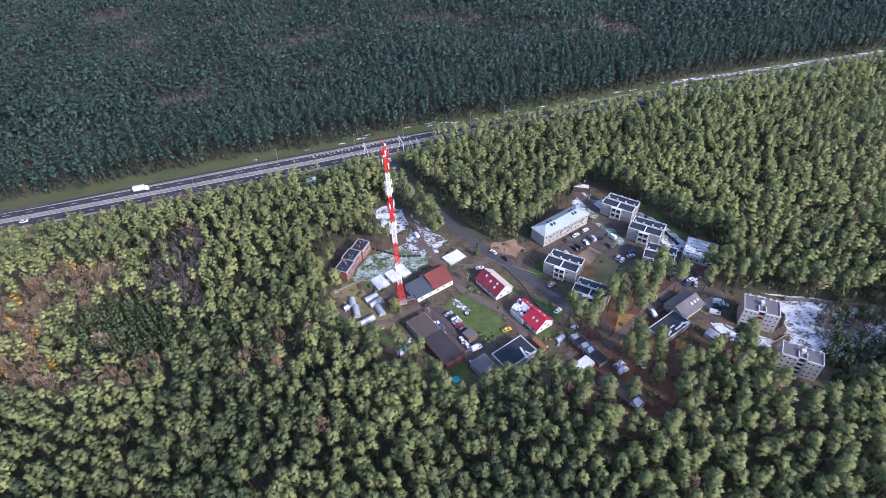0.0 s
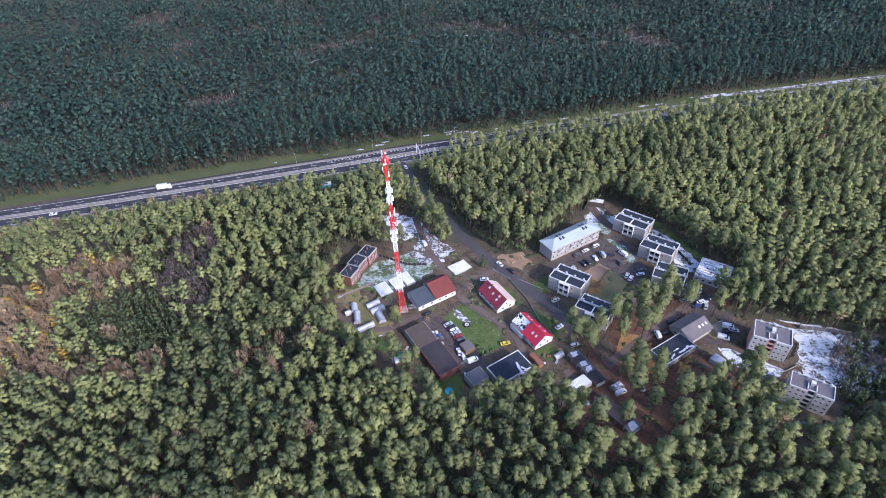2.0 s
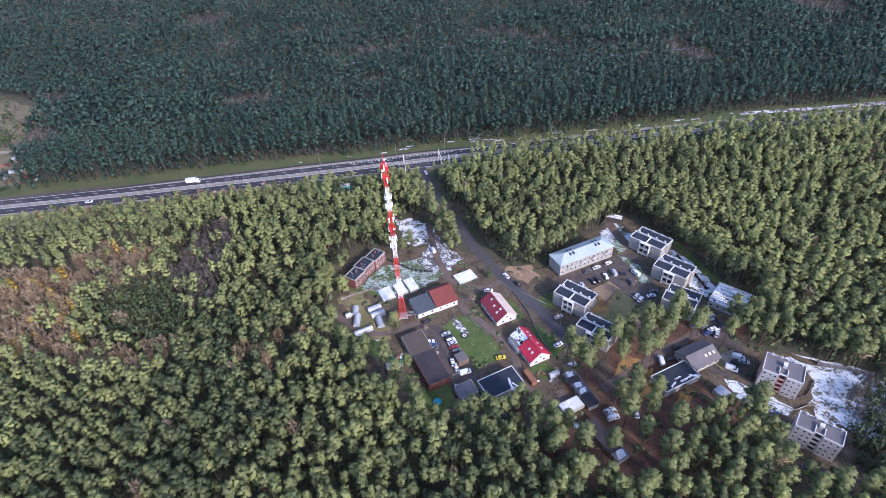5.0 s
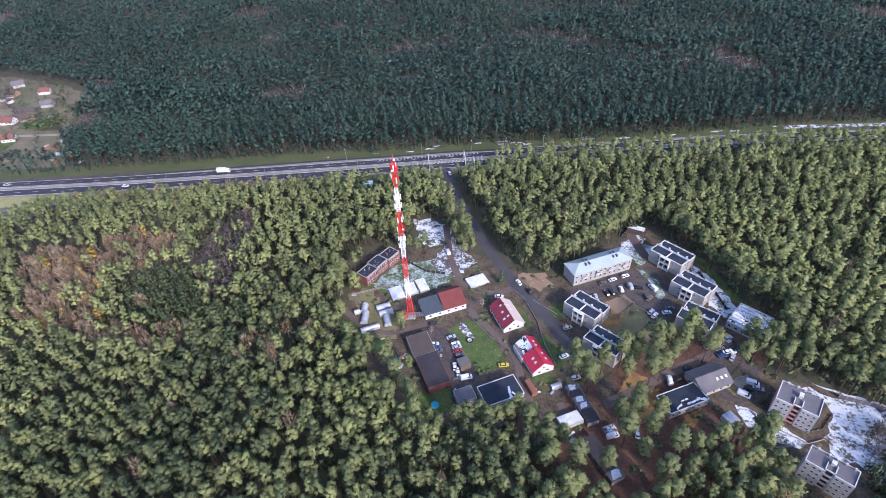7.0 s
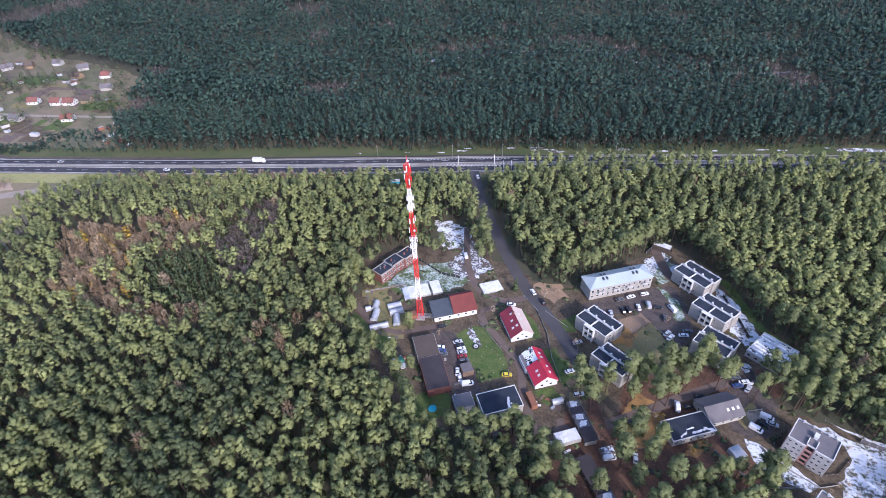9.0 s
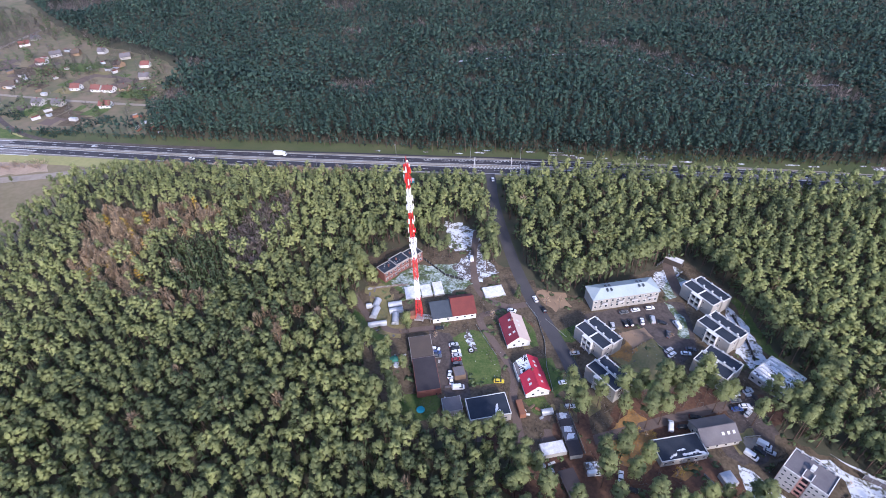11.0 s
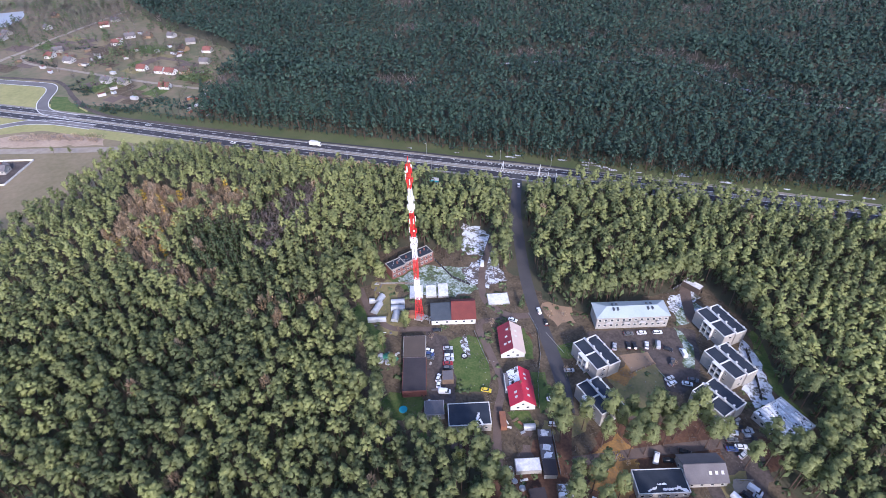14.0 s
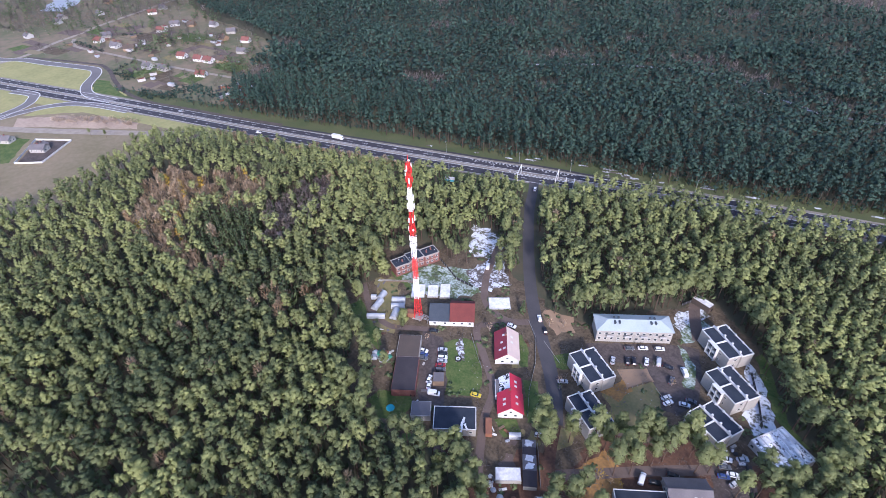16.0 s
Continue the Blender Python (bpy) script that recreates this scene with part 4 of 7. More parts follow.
grove("rear_pine_forest", R_, hs(len(R_), 12, 18), coarse_pines, PINE_MATS, "pine forest going on beyond the near edge", "forest", 29, 16.5)

PINES = []
for k in range(10):
    stem, (CV, CF, CN) = pine(trng, 16, 34, 17.0, 7.2, 2.25, 0.24, 6, 0.95) if k < 5 else pine(trng, 20, 42, 17.0, 8.2, 2.3, 0.24, 6, 0.9)
    PINES.append((tri_mesh("pine_trunk", *stem, [M["bark"]], np.zeros(len(stem[1]), int), np.zeros(len(stem[1]))),
                  tri_mesh("pine_crown", CV, CF, [M["pine"]], np.zeros(len(CF), int), np.full(len(CF), 0.25), CN)))
LV, LF = tube([(0, 0, 0), (0.7, 0.05, 0.3), (1.6, 0, 0.9)], (0.08, 0.055, 0.02), 4)
LIMB = tri_mesh("pine_limb", np.array(LV), np.array(LF), [M["bark"]], np.zeros(len(LF), int), np.zeros(len(LF)))


def pine_tree(x, y, h, turn, k, label="tall pine with a bare trunk at the forest edge", group="pines round the village"):
    t = thing("pine_tree", pose(x, y, 0, 0, 0, turn) @ Matrix.Diagonal((h / 17, h / 17, h / 17, 1)), label, "tree", group)
    for nm, me in zip(("trunk", "crown"), PINES[k % 5 + (0 if "forest edge" in label else 5)]):
        new(nm, me).parent = t
    for i in range(3):
        o = new("limb", LIMB)
        o.parent = t
        o.matrix_basis = pose(0, 0, 9.2 + 0.9 * i, 0, 0, 130 * i + 40 * k)
    return t


for i, (x, y) in enumerate(EDGE_TREES):
    pine_tree(x, y, rng.uniform(14.5, 19.5), rng.uniform(0, 360), i)


# ---- buildings ----
def bars(x0, x1, z0, z1, w, y0, y1):
    return boxes((x0, x0 + w, y0, y1, z0, z1), (x1 - w, x1, y0, y1, z0, z1), (x0 + w, x1 - w, y0, y1, z0, z0 + w), (x0 + w, x1 - w, y0, y1, z1 - w, z1))


def shared(name, bm, material):
    me = bpy.data.meshes.new(name)
    bm.to_mesh(me)
    bm.free()
    me.materials.append(material)
    return me


WIN = shared("window_frame", bars(-0.8, 0.8, -0.75, 0.75, 0.12, -0.08, 0.0), M["white_paint"])
PANE = shared("window_pane", boxes((-0.68, 0.68, -0.05, -0.02, -0.63, 0.63)), M["glass"])
SKYLIGHT = shared("skylight", boxes((-0.45, 0.45, -0.6, 0.6, 0.0, 0.12)), M["white_paint"])
CHIMNEY = shared("chimney", boxes((-0.35, 0.35, -0.35, 0.35, 0, 1.1), (-0.42, 0.42, -0.42, 0.42, 1.1, 1.22)), M["white_paint"])
GREY_CHIMNEY = shared("grey_chimney", boxes((-0.35, 0.35, -0.7, 0.7, 0, 1.1), (-0.42, 0.42, -0.78, 0.78, 1.1, 1.22)), M["blue_roof"])
BRICK_CHIMNEY = shared("brick_chimney", boxes((-0.35, 0.35, -0.35, 0.35, 0, 1.4), (-0.42, 0.42, -0.42, 0.42, 1.4, 1.52)), M["brick"])


def window(parent, x, y, z, turn=0, sx=1.0, sz=1.0):
    w = new("window", WIN)
    w.parent = parent
    w.matrix_basis = pose(x, y, z, 0, 0, turn) @ Matrix.Diagonal((sx, 1, sz, 1))
    p = new("pane", PANE)
    p.parent = w
    return w


def put(name, me, parent, x, y, z, turn=0, rx=0, s=1.0):
    o = new(name, me)
    o.parent = parent
    o.matrix_basis = pose(x, y, z, rx, 0, turn) @ Matrix.Scale(s, 4)
    return o


def slab_block(name, m, L, D, H, label, wall, storeys=2, shift=0.4, end="white_render", bay=True):
    """A flat-roofed block of two slabs, the rear one pushed along, with white parapets and a bay of loggias in front."""
    t = thing(name, m, label, "apartment building", "apartment blocks of the village")
    h = D / 2
    part("wall", boxes((0, L, 0, h, 0, H)), M[wall], t)
    part("wall", boxes((shift, L + shift, h, D, 0, H - 0.3)), M[wall], t)
    part("roof", boxes((0.3, L - 0.3, 0.3, h - 0.3, H, H + 0.12)), M["roof_felt"], t, "dark felt flat roof")
    part("roof", boxes((shift + 0.3, L + shift - 0.3, h + 0.3, D - 0.3, H - 0.3, H - 0.18)), M["roof_felt"], t, "dark felt flat roof")
    pz = H + 0.45
    for d in ((0, L, 0, 0.3, H, pz), (0, 0.3, 0.3, h - 0.3, H, pz), (L - 0.3, L, 0.3, h - 0.3, H, pz), (-0.2, L + shift + 0.2, h - 0.3, h + 0.3, H, H + 0.8),
              (shift, L + shift, D - 0.3, D, H - 0.3, pz - 0.2), (shift, shift + 0.3, h + 0.3, D - 0.3, H - 0.3, pz - 0.2), (L + shift - 0.3, L + shift, h + 0.3, D - 0.3, H - 0.3, pz - 0.2)):
        part("parapet", boxes(d), M["white_paint"], t, "white parapet")
    for k in range(4):
        put("chimney", CHIMNEY, t, L * (0.12 + 0.27 * k), h, H + 0.7, s=0.9)
        put("chimney", CHIMNEY, t, shift + L * (0.12 + 0.26 * k), D - 0.4, H - 0.25, s=0.8)
    part("parapet", boxes((L * 0.5 - 0.25, L * 0.5 + 0.25, 0.3, h - 0.3, H + 0.12, H + 0.6)), M["white_paint"], t, "white parapet")
    sh = (H - 0.6) / storeys
    for s in range(storeys):
        z = 0.6 + sh * s + sh * 0.55
        for x in (L * 0.29, L * 0.73):
            window(t, x, -0.002, z, 0, 0.55, 0.6)
        window(t, L + 0.002, h * 0.6, z, 90, 0.9, 0.8)
        for x in (0.12, 0.3, 0.5, 0.7, 0.88):
            window(t, shift + L * x, D + 0.002, z, 180)
        if bay:
            z0 = 0.6 + sh * s
            for k in (0, 1):
                x0 = L * 0.36 + k * L * 0.15
                # flat dark panel on the solid wall paints the shade inside the loggia
                part("loggia", boxes((x0 + 0.3, x0 + L * 0.15 - 0.1, -0.04, -0.005, z0 + 0.9, z0 + sh - 0.25)), M["dark"], t, "dark panel painted as the shaded opening of a loggia")
                part("balcony", boxes((x0 + 0.1, x0 + L * 0.15 - 0.1, -1.3, -0.006, z0 - 0.05, z0 + 0.1), (x0 + 0.1, x0 + L * 0.15 - 0.1, -1.3, -1.2, z0 + 0.1, z0 + 1.0)), M["white_paint"], t)
    if bay:
        for k in range(3):
            x0 = L * 0.36 + k * L * 0.15
            part("fin", boxes((x0 - 0.12, x0 + 0.12, -1.4, -0.006, 0, H + 0.1)), M["white_paint"], t, "white fin wall")
        part("canopy", boxes((L * 0.36 - 0.3, L * 0.66 + 0.3, -1.5, -0.006, H + 0.1, H + 0.35)), M["white_paint"], t)
    return t


def point_block(name, m, L, D, H, label, bay):
    """A four-storey block with a stepped front, a coloured loggia bay and white parapets."""
    t = thing(name, m, label, "apartment building", "point blocks of the village")
    a, b = L * 0.40, L * 0.60
    part("wall", boxes((0, a, 0, D, 0, H)), M["grey_render"], t)
    part("wall", boxes((a, b, 0.9, D, 0, H)), M[bay], t, "loggia bay set back from the front")
    part("wall", boxes((b, L, 0.3, D, 0, H)), M["grey_render"], t)
    part("gable_wall", boxes((-0.12, 0, 1.2, D - 1.2, 0, H - 0.4)), M[bay], t)
    for x0, x1, y0 in ((0.25, a, 0.25), (a, b, 1.15), (b, L - 0.25, 0.55)):
        part("roof", boxes((x0, x1, y0, D - 0.25, H, H + 0.1)), M["grey_roof"], t, "grey felt flat roof")
    z1 = H + 0.5
    for d in ((0, a, 0, 0.25, H, z1), (b, L, 0.3, 0.55, H, z1), (a, b, 0.9, 1.15, H, z1), (0, 0.25, 0.25, D - 0.25, H, z1), (L - 0.25, L, 0.55, D - 0.25, H, z1), (0, L, D - 0.25, D, H, z1),
              (a - 0.12, a + 0.12, 1.16, 4.2, H + 0.1, z1 + 0.3), (b - 0.12, b + 0.12, 1.16, 4.2, H + 0.1, z1 + 0.3)):
        part("parapet", boxes(d), M["white_paint"], t, "white parapet")
    for u in (0.15, 0.38, 0.55, 0.72, 0.9):
        put("chimney", CHIMNEY, t, L * u, D - 0.5, H + 0.2, s=0.8)
    part("roof_hatch", boxes((L * 0.46, L * 0.54, D * 0.5, D * 0.68, H + 0.1, H + 1.4), (L * 0.45, L * 0.55, D * 0.48, D * 0.70, H + 1.4, H + 1.55)), M["white_paint"], t)
    for s in range(4):
        z = 1.7 + 2.35 * s
        for x in (0.08, 0.22, 0.33):
            window(t, L * x, -0.002, z, 0, 0.6, 0.6)
            window(t, L * (1 - x), 0.298, z, 0, 0.6, 0.6)
        for y in (0.35, 0.7):
            window(t, L + 0.002, D * y, z, 90, 0.6, 0.6)
        for x in (0.12, 0.3, 0.5, 0.7, 0.88):
            window(t, L * x, D + 0.002, z, 180, 0.7, 0.7)
        part("balcony", boxes((a + 0.2, b - 0.2, 0.05, 0.895, z - 1.0, z - 0.88), (a + 0.2, b - 0.2, 0.05, 0.13, z - 0.88, z - 0.05)), M[bay], t)
        part("loggia", boxes((a + 0.5, b - 0.5, 0.87, 0.896, z - 0.8, z + 0.9)), M["dark"], t, "dark loggia door and window")
    return t


def gable_mesh(L, D, e, r, y_ridge=None, over=0.4, thick=0.2):
    """Two roof slopes over a plan of L by D: the front one and the rear one."""
    yr = D / 2 if y_ridge is None else y_ridge
    out = []
    for y0, z0, y1, z1 in ((-over, e - over * (r - e) / yr, yr, r), (D + over, e - over * (r - e) / (D - yr), yr, r)):
        bm = bmesh.new()
        a = [bm.verts.new((x, y, z + dz)) for dz in (0, thick) for x, y, z in ((-over, y0, z0), (L + over, y0, z0), (L + over, y1, z1), (-over, y1, z1))]
        for q in ((0, 3, 2, 1), (4, 5, 6, 7), (0, 1, 5, 4), (1, 2, 6, 5), (2, 3, 7, 6), (3, 0, 4, 7)):
            bm.faces.new([a[i] for i in q])
        bmesh.ops.recalc_face_normals(bm, faces=bm.faces)
        out.append(bm)
    return out


def gable_body(L, D, e, r, yr):
    bm = bmesh.new()
    A = [bm.verts.new((0, y, z)) for y, z in ((0, 0), (D, 0), (D, e), (yr, r), (0, e))]
    B = [bm.verts.new((L, y, z)) for y, z in ((0, 0), (D, 0), (D, e), (yr, r), (0, e))]
    bm.faces.new(A[::-1])
    bm.faces.new(B)
    for i in range(5):
        bm.faces.new((A[i], A[(i + 1) % 5], B[(i + 1) % 5], B[i]))
    bmesh.ops.recalc_face_normals(bm, faces=bm.faces)
    return bm


def gable_house(name, m, L, D, e, r, label, wall, front, rear, category="house", group="", yr=None, chimneys=((0.5, 0.0),), skylights=(), windows=True, over=0.4):
    """A house with a ridge along x. front and rear: the materials of its two slopes."""
    yr = D / 2 if yr is None else yr
    t = thing(name, m, label, category, group)
    part("wall", gable_body(L, D, e, r - 0.02, yr), M[wall], t)
    f, b = gable_mesh(L, D, e, r, yr, over)
    part("roof", f, M[front], t)
    part("roof", b, M[rear], t)
    part("ridge", boxes((-over, L + over, yr - 0.15, yr + 0.15, r + 0.12, r + 0.3)), M[front], t)
    for u, off in chimneys:
        put("chimney", BRICK_CHIMNEY, t, L * u, yr + off, r - 0.4)
    for u, v, side in skylights:
        if side > 0:
            put("skylight", SKYLIGHT, t, L * u, yr * v, e + (r - e) * v + 0.2, 0, math.degrees(math.atan2(r - e, yr)))
        else:
            put("skylight", SKYLIGHT, t, L * u, D - (D - yr) * v, e + (r - e) * v + 0.2, 0, -math.degrees(math.atan2(r - e, D - yr)))
    if windows:
        n = max(2, int(L / 3.2))
        for k in range(n):
            window(t, L * (k + 0.5) / n, -0.002, e * 0.55, 0, 0.75, 0.75)
            window(t, L * (k + 0.5) / n, D + 0.002, e * 0.55, 180, 0.75, 0.75)
        for y in (D * 0.3, D * 0.7):
            window(t, -0.002, y, e * 0.55, -90, 0.75, 0.75)
            window(t, L + 0.002, y, e * 0.55, 90, 0.75, 0.75)
        if r - e > 2.2:
            window(t, -0.002, yr, e + 0.7, -90, 0.6, 0.6)
            window(t, L + 0.002, yr, e + 0.7, 90, 0.6, 0.6)
    return t


def flat_shed(name, m, L, D, H, label, wall, roof, rim="white_paint", category="building", windows=0, group="", fall=0.0, rim_h=0.25):
    """A low building with a flat felt roof and a thin rim round it."""
    t = thing(name, m, label, category, group)
    part("wall", boxes((0, L, 0, D, 0, H)), M[wall], t)
    part("roof", boxes((0.2, L - 0.2, 0.2, D - 0.2, H, H + 0.1)), M[roof], t)
    if rim:
        for d in ((-0.1, L + 0.1, -0.1, 0.2, H, H + rim_h), (-0.1, L + 0.1, D - 0.2, D + 0.1, H, H + rim_h), (-0.1, 0.2, 0.2, D - 0.2, H, H + rim_h), (L - 0.2, L + 0.1, 0.2, D - 0.2, H, H + rim_h)):
            part("rim", boxes(d), M[rim], t)
    for k in range(windows):
        window(t, L * (k + 0.5) / windows, -0.002, H * 0.58, 0, 0.8, 0.7)
    return t


for x, y, turn, L, D in ((38.5, 192.0, -29, 16.2, 11.6), (48.8, 172.8, -28, 15.5, 10.4), (75.5, 240.2, -33, 17.2, 12.0), (84.8, 218.3, -30, 16.2, 12.0), (86.5, 195.4, -23, 14.2, 12.6)):
    slab_block("apartment_block", pose(x, y, 0, 0, 0, turn), L, D, 7.0, "cream two-storey apartment block with flat dark roof and white parapets", "white_render")
point_block("point_block", pose(119.0, 158.2, 0, 0, 0, -22), 13.9, 10.0, 9.8, "grey four-storey apartment block with a pink loggia bay and flat roof", "pink_render")
point_block("point_block", pose(124.2, 134.6, 0, 0, 0, -27), 14.4, 7.4, 9.6, "grey four-storey apartment block with flat roof and white parapet", "grey_render")


def unfinished_building(m, L, D, H):
    """A shell without a roof: cross walls capped with snow, dark cells between."""
    t = thing("unfinished_building", m, "grey unfinished building with snow on its bare walls and slabs", "building")
    part("wall", boxes((0, L, 0, D, 0, H)), M["grey_render"], t)
    part("slab", boxes((0.3, L - 0.3, 0.3, D - 0.3, H, H + 0.05)), M["snow_roof"], t, "snow lying in patches on a near-black slab")
    r, nx, ny = random.Random(12), 4, 7
    for d in ((0, L, 0, 0.35), (0, L, D - 0.35, D), (0, 0.35, 0.36, D - 0.36), (L - 0.35, L, 0.36, D - 0.36)):
        part("parapet", boxes((*d, H, H + 0.6)), M["white_paint"], t, "snow-capped wall head")
    for j in range(1, ny):
        y = D * j / ny + r.uniform(-0.3, 0.3)
        a = r.uniform(0.4, 2.5) if j % 2 else 0.4
        part("cross_wall", boxes((a, L - r.uniform(0.4, 3.5), y - 0.18, y + 0.18, H + 0.055, H + 0.75)), M["snow"], t, "cross wall capped with snow")
    for j in range(ny):
        for i in range(nx):
            if r.random() < 0.2:
                x0, y0 = L * i / nx + 0.2 + r.uniform(0, 0.5), D * j / ny + 0.2 + r.uniform(0, 0.3)
                x1, y1 = L * (i + 1) / nx - r.uniform(0.0, 0.7) - 0.1, D * (j + 1) / ny - 0.1 - r.uniform(0, 0.5)
                if x1 - x0 > 0.8 and y1 - y0 > 0.5:
                    part("snow_cover", prism(bmesh.new(), ragged([(x0, y0), (x1, y0), (x1, y1), (x0, y1)], 0.6, 0.14, i * 9 + j), H + 0.055, H + 0.2), M["snow"], t, "drift of old snow")
    for k in range(5):
        window(t, L * (k + 0.5) / 5, -0.002, 1.8, 0, 0.9, 0.8)
    return t


unfinished_building(pose(108.2, 201.6, 0, 0, 0, -28), 14.5, 15.0, 3.2)


def long_block(m, L, D, H):
    t = thing("long_apartment_block", m, "long two-storey apartment block with a pale blue hipped metal roof", "apartment building")
    part("wall", boxes((0, L, 0, D, 0, H)), M["white_render"], t)
    bm = bmesh.new()
    o, r, i = 0.5, 2.3, 5.0
    lo = [bm.verts.new(p) for p in ((-o, -o, H - 0.05), (L + o, -o, H - 0.05), (L + o, D + o, H - 0.05), (-o, D + o, H - 0.05))]
    hi = [bm.verts.new((i, D / 2, H + r)), bm.verts.new((L - i, D / 2, H + r))]
    for q in ((lo[0], lo[1], hi[1], hi[0]), (lo[2], lo[3], hi[0], hi[1]), (lo[1], lo[2], hi[1]), (lo[3], lo[0], hi[0]), lo[::-1]):
        bm.faces.new(q)
    part("roof", bm, M["zinc"], t, "pale blue standing-seam metal roof")
    for u in (0.24, 0.30, 0.72, 0.78):
        for v in (0.35, 0.62):
            put("chimney", GREY_CHIMNEY, t, L * u, D * v, H + 1.0, s=1.0)
    for s in range(2):
        for k in range(12):
            window(t, L * (k + 0.5) / 12, -0.002, 2.2 + 3.1 * s, 0, 0.75, 0.9)
            window(t, L * (k + 0.5) / 12, D + 0.002, 2.2 + 3.1 * s, 180, 1.0)
        for u in (0.17, 0.41, 0.62, 0.87):
            if s:
                z = 1.1 + 3.1 * s
                part("balcony", boxes((L * u - 1.5, L * u + 1.5, -1.2, -0.09, z - 0.15, z), (L * u - 1.5, L * u + 1.5, -1.2, -1.1, z, z + 1.0)), M["grey_render"], t)
    for u in (0.28, 0.52, 0.75):
        part("downpipe", rod(bmesh.new(), (L * u, -0.12, 0), (L * u, -0.12, H - 0.1), 0.08), M["steel"], t)
    return t


long_block(pose(41.2, 211.6, 0, 0, 0, 37), 32.2, 9.4, 7.2)

# ---- village houses ----
A37 = 37.0
u37, v37 = Vector((math.cos(radians(A37)), math.sin(radians(A37)), 0)), Vector((-math.sin(radians(A37)), math.cos(radians(A37)), 0))
gable_house("office_hall", pose(-13.9, 177.7, 0, 0, 0, A37), 10.6, 13.0, 3.3, 6.4, "white workshop hall with a dark clay-red gabled roof", "white_paint", "tile_red", "tile_red", "building", yr=8.2, chimneys=())
gable_house("office_annex", pose(-21.6, 172.0, 0, 0, 0, A37), 9.5, 11.0, 3.1, 5.0, "white annex with a blue-grey roof beside the hall", "white_paint", "blue_roof", "blue_roof", "building", yr=9.0, chimneys=())
def brick_block(m):
    t = thing("brick_building", m, "two-storey red brick building with flat black roof and pale coping", "building")
    for k, (x0, x1, y0, y1) in enumerate(((0, 8.4, 0.0, 6.6), (8.4, 16.6, 0.9, 7.6), (16.6, 25, 0.2, 6.8))):
        part("wall", boxes((x0, x1, y0, y1, 0, 6.0)), M["brick"], t)
        part("roof", boxes((x0 + 0.25, x1 - 0.25, y0 + 0.25, y1 - 0.25, 6.0, 6.1)), M["roof_felt"], t, "black felt roof")
        for d in ((x0 - 0.05, x1 + 0.05, y0 - 0.1, y0 + 0.25, 6.0, 6.35), (x0 - 0.05, x1 + 0.05, y1 - 0.25, y1 + 0.1, 6.0, 6.35), (x0 - 0.05, x0 + 0.2, y0 + 0.25, y1 - 0.25, 6.0, 6.33), (x1 - 0.2, x1 + 0.05, y0 + 0.25, y1 - 0.25, 6.0, 6.33)):
            part("coping", boxes(d), M["white_render"], t, "pale coping")
        for s in range(2):
            for j in range(3):
                window(t, x0 + 1.4 + 2.7 * j, y0 - 0.002, 1.8 + 2.8 * s, 0, 0.8, 0.8)
            part("band", boxes((x0 + 0.3, x1 - 0.3, y0 - 0.06, y0 - 0.004, 2.7 + 2.8 * s, 3.0 + 2.8 * s)), M["white_render"], t, "pale string course")
    for x, y in ((5, 3), (11, 4.5), (19, 3.2), (22, 4.2)):
        put("chimney", BRICK_CHIMNEY, t, x, y, 6.0, s=0.9)


brick_block(pose(-56.8, 186.2, 0, 0, 0, 70))
gable_house("cottage", pose(22.8, 179.2, 0, 0, 0, 127), 15.0, 10.0, 3.0, 6.6, "house with one dark red and one cream roof slope", "white_paint", "cream_roof", "red_roof", "house", chimneys=((0.7, 0.6),), skylights=((0.25, 0.4, -1), (0.25, 0.75, -1), (0.5, 0.55, -1), (0.75, 0.7, -1), (0.5, 0.6, 1), (0.7, 0.6, 1)))
RED_AT = pose(38.9, 158.4, 0, 0, 0, 127)
gable_house("red_house", RED_AT, 8.8, 9.6, 3.0, 6.6, "house with a bright red metal roof and white walls", "white_paint", "bright_red_roof", "bright_red_roof", "house", chimneys=((0.9, 0.2),), skylights=((0.3, 0.5, -1), (0.55, 0.5, -1), (0.35, 0.5, 1), (0.7, 0.5, 1)))
gable_house("red_house_annex", RED_AT @ pose(9.3, 0.3, 0), 7.2, 8.6, 2.8, 6.0, "annex with one red and one snow-dusted slate slope", "white_paint", "bright_red_roof", "snow_roof", "house", yr=4.5, chimneys=(), skylights=((0.3, 0.5, 1), (0.6, 0.5, 1)))
flat_shed("long_barn", pose(0.2, 139.2, 0, 0, 0, 127), 17.2, 9.8, 3.8, "long low barn of brick under a black felt roof", "brick", "black_roof", None, "barn", windows=0)
flat_shed("brown_barn", pose(-10.4, 152.9, 0, 0, 0, 127), 12.4, 9.8, 3.6, "low barn under a worn brown felt roof", "white_render", "brown_roof", None, "barn")
flat_shed("grey_garage", pose(6.3, 130.0, 0, 0, 0, 38), 7.6, 6.6, 3.3, "small garage with a flat grey roof", "grey_render", "grey_roof", None, "garage")
flat_shed("workshop", pose(17.2, 130.8, 0, 0, 0, 38), 16.0, 9.8, 4.3, "workshop with a flat black roof and white rim", "white_render", "roof_felt", "white_paint", windows=4)
flat_shed("shed", pose(2.0, 147.6, 0, 0, 0, 38), 4.7, 5.0, 2.7, "small wooden shed with a grey roof", "wood", "grey_roof", None, "shed")
gable_house("clinic", pose(96.2, 159.6, 0, 0, 0, 37), 14.0, 10.5, 3.0, 5.6, "low building with a brown-grey gabled roof", "white_render", "grey_roof", "grey_roof", "building", chimneys=(), skylights=((0.6, 0.5, 1), (0.75, 0.5, 1), (0.9, 0.5, 1)))
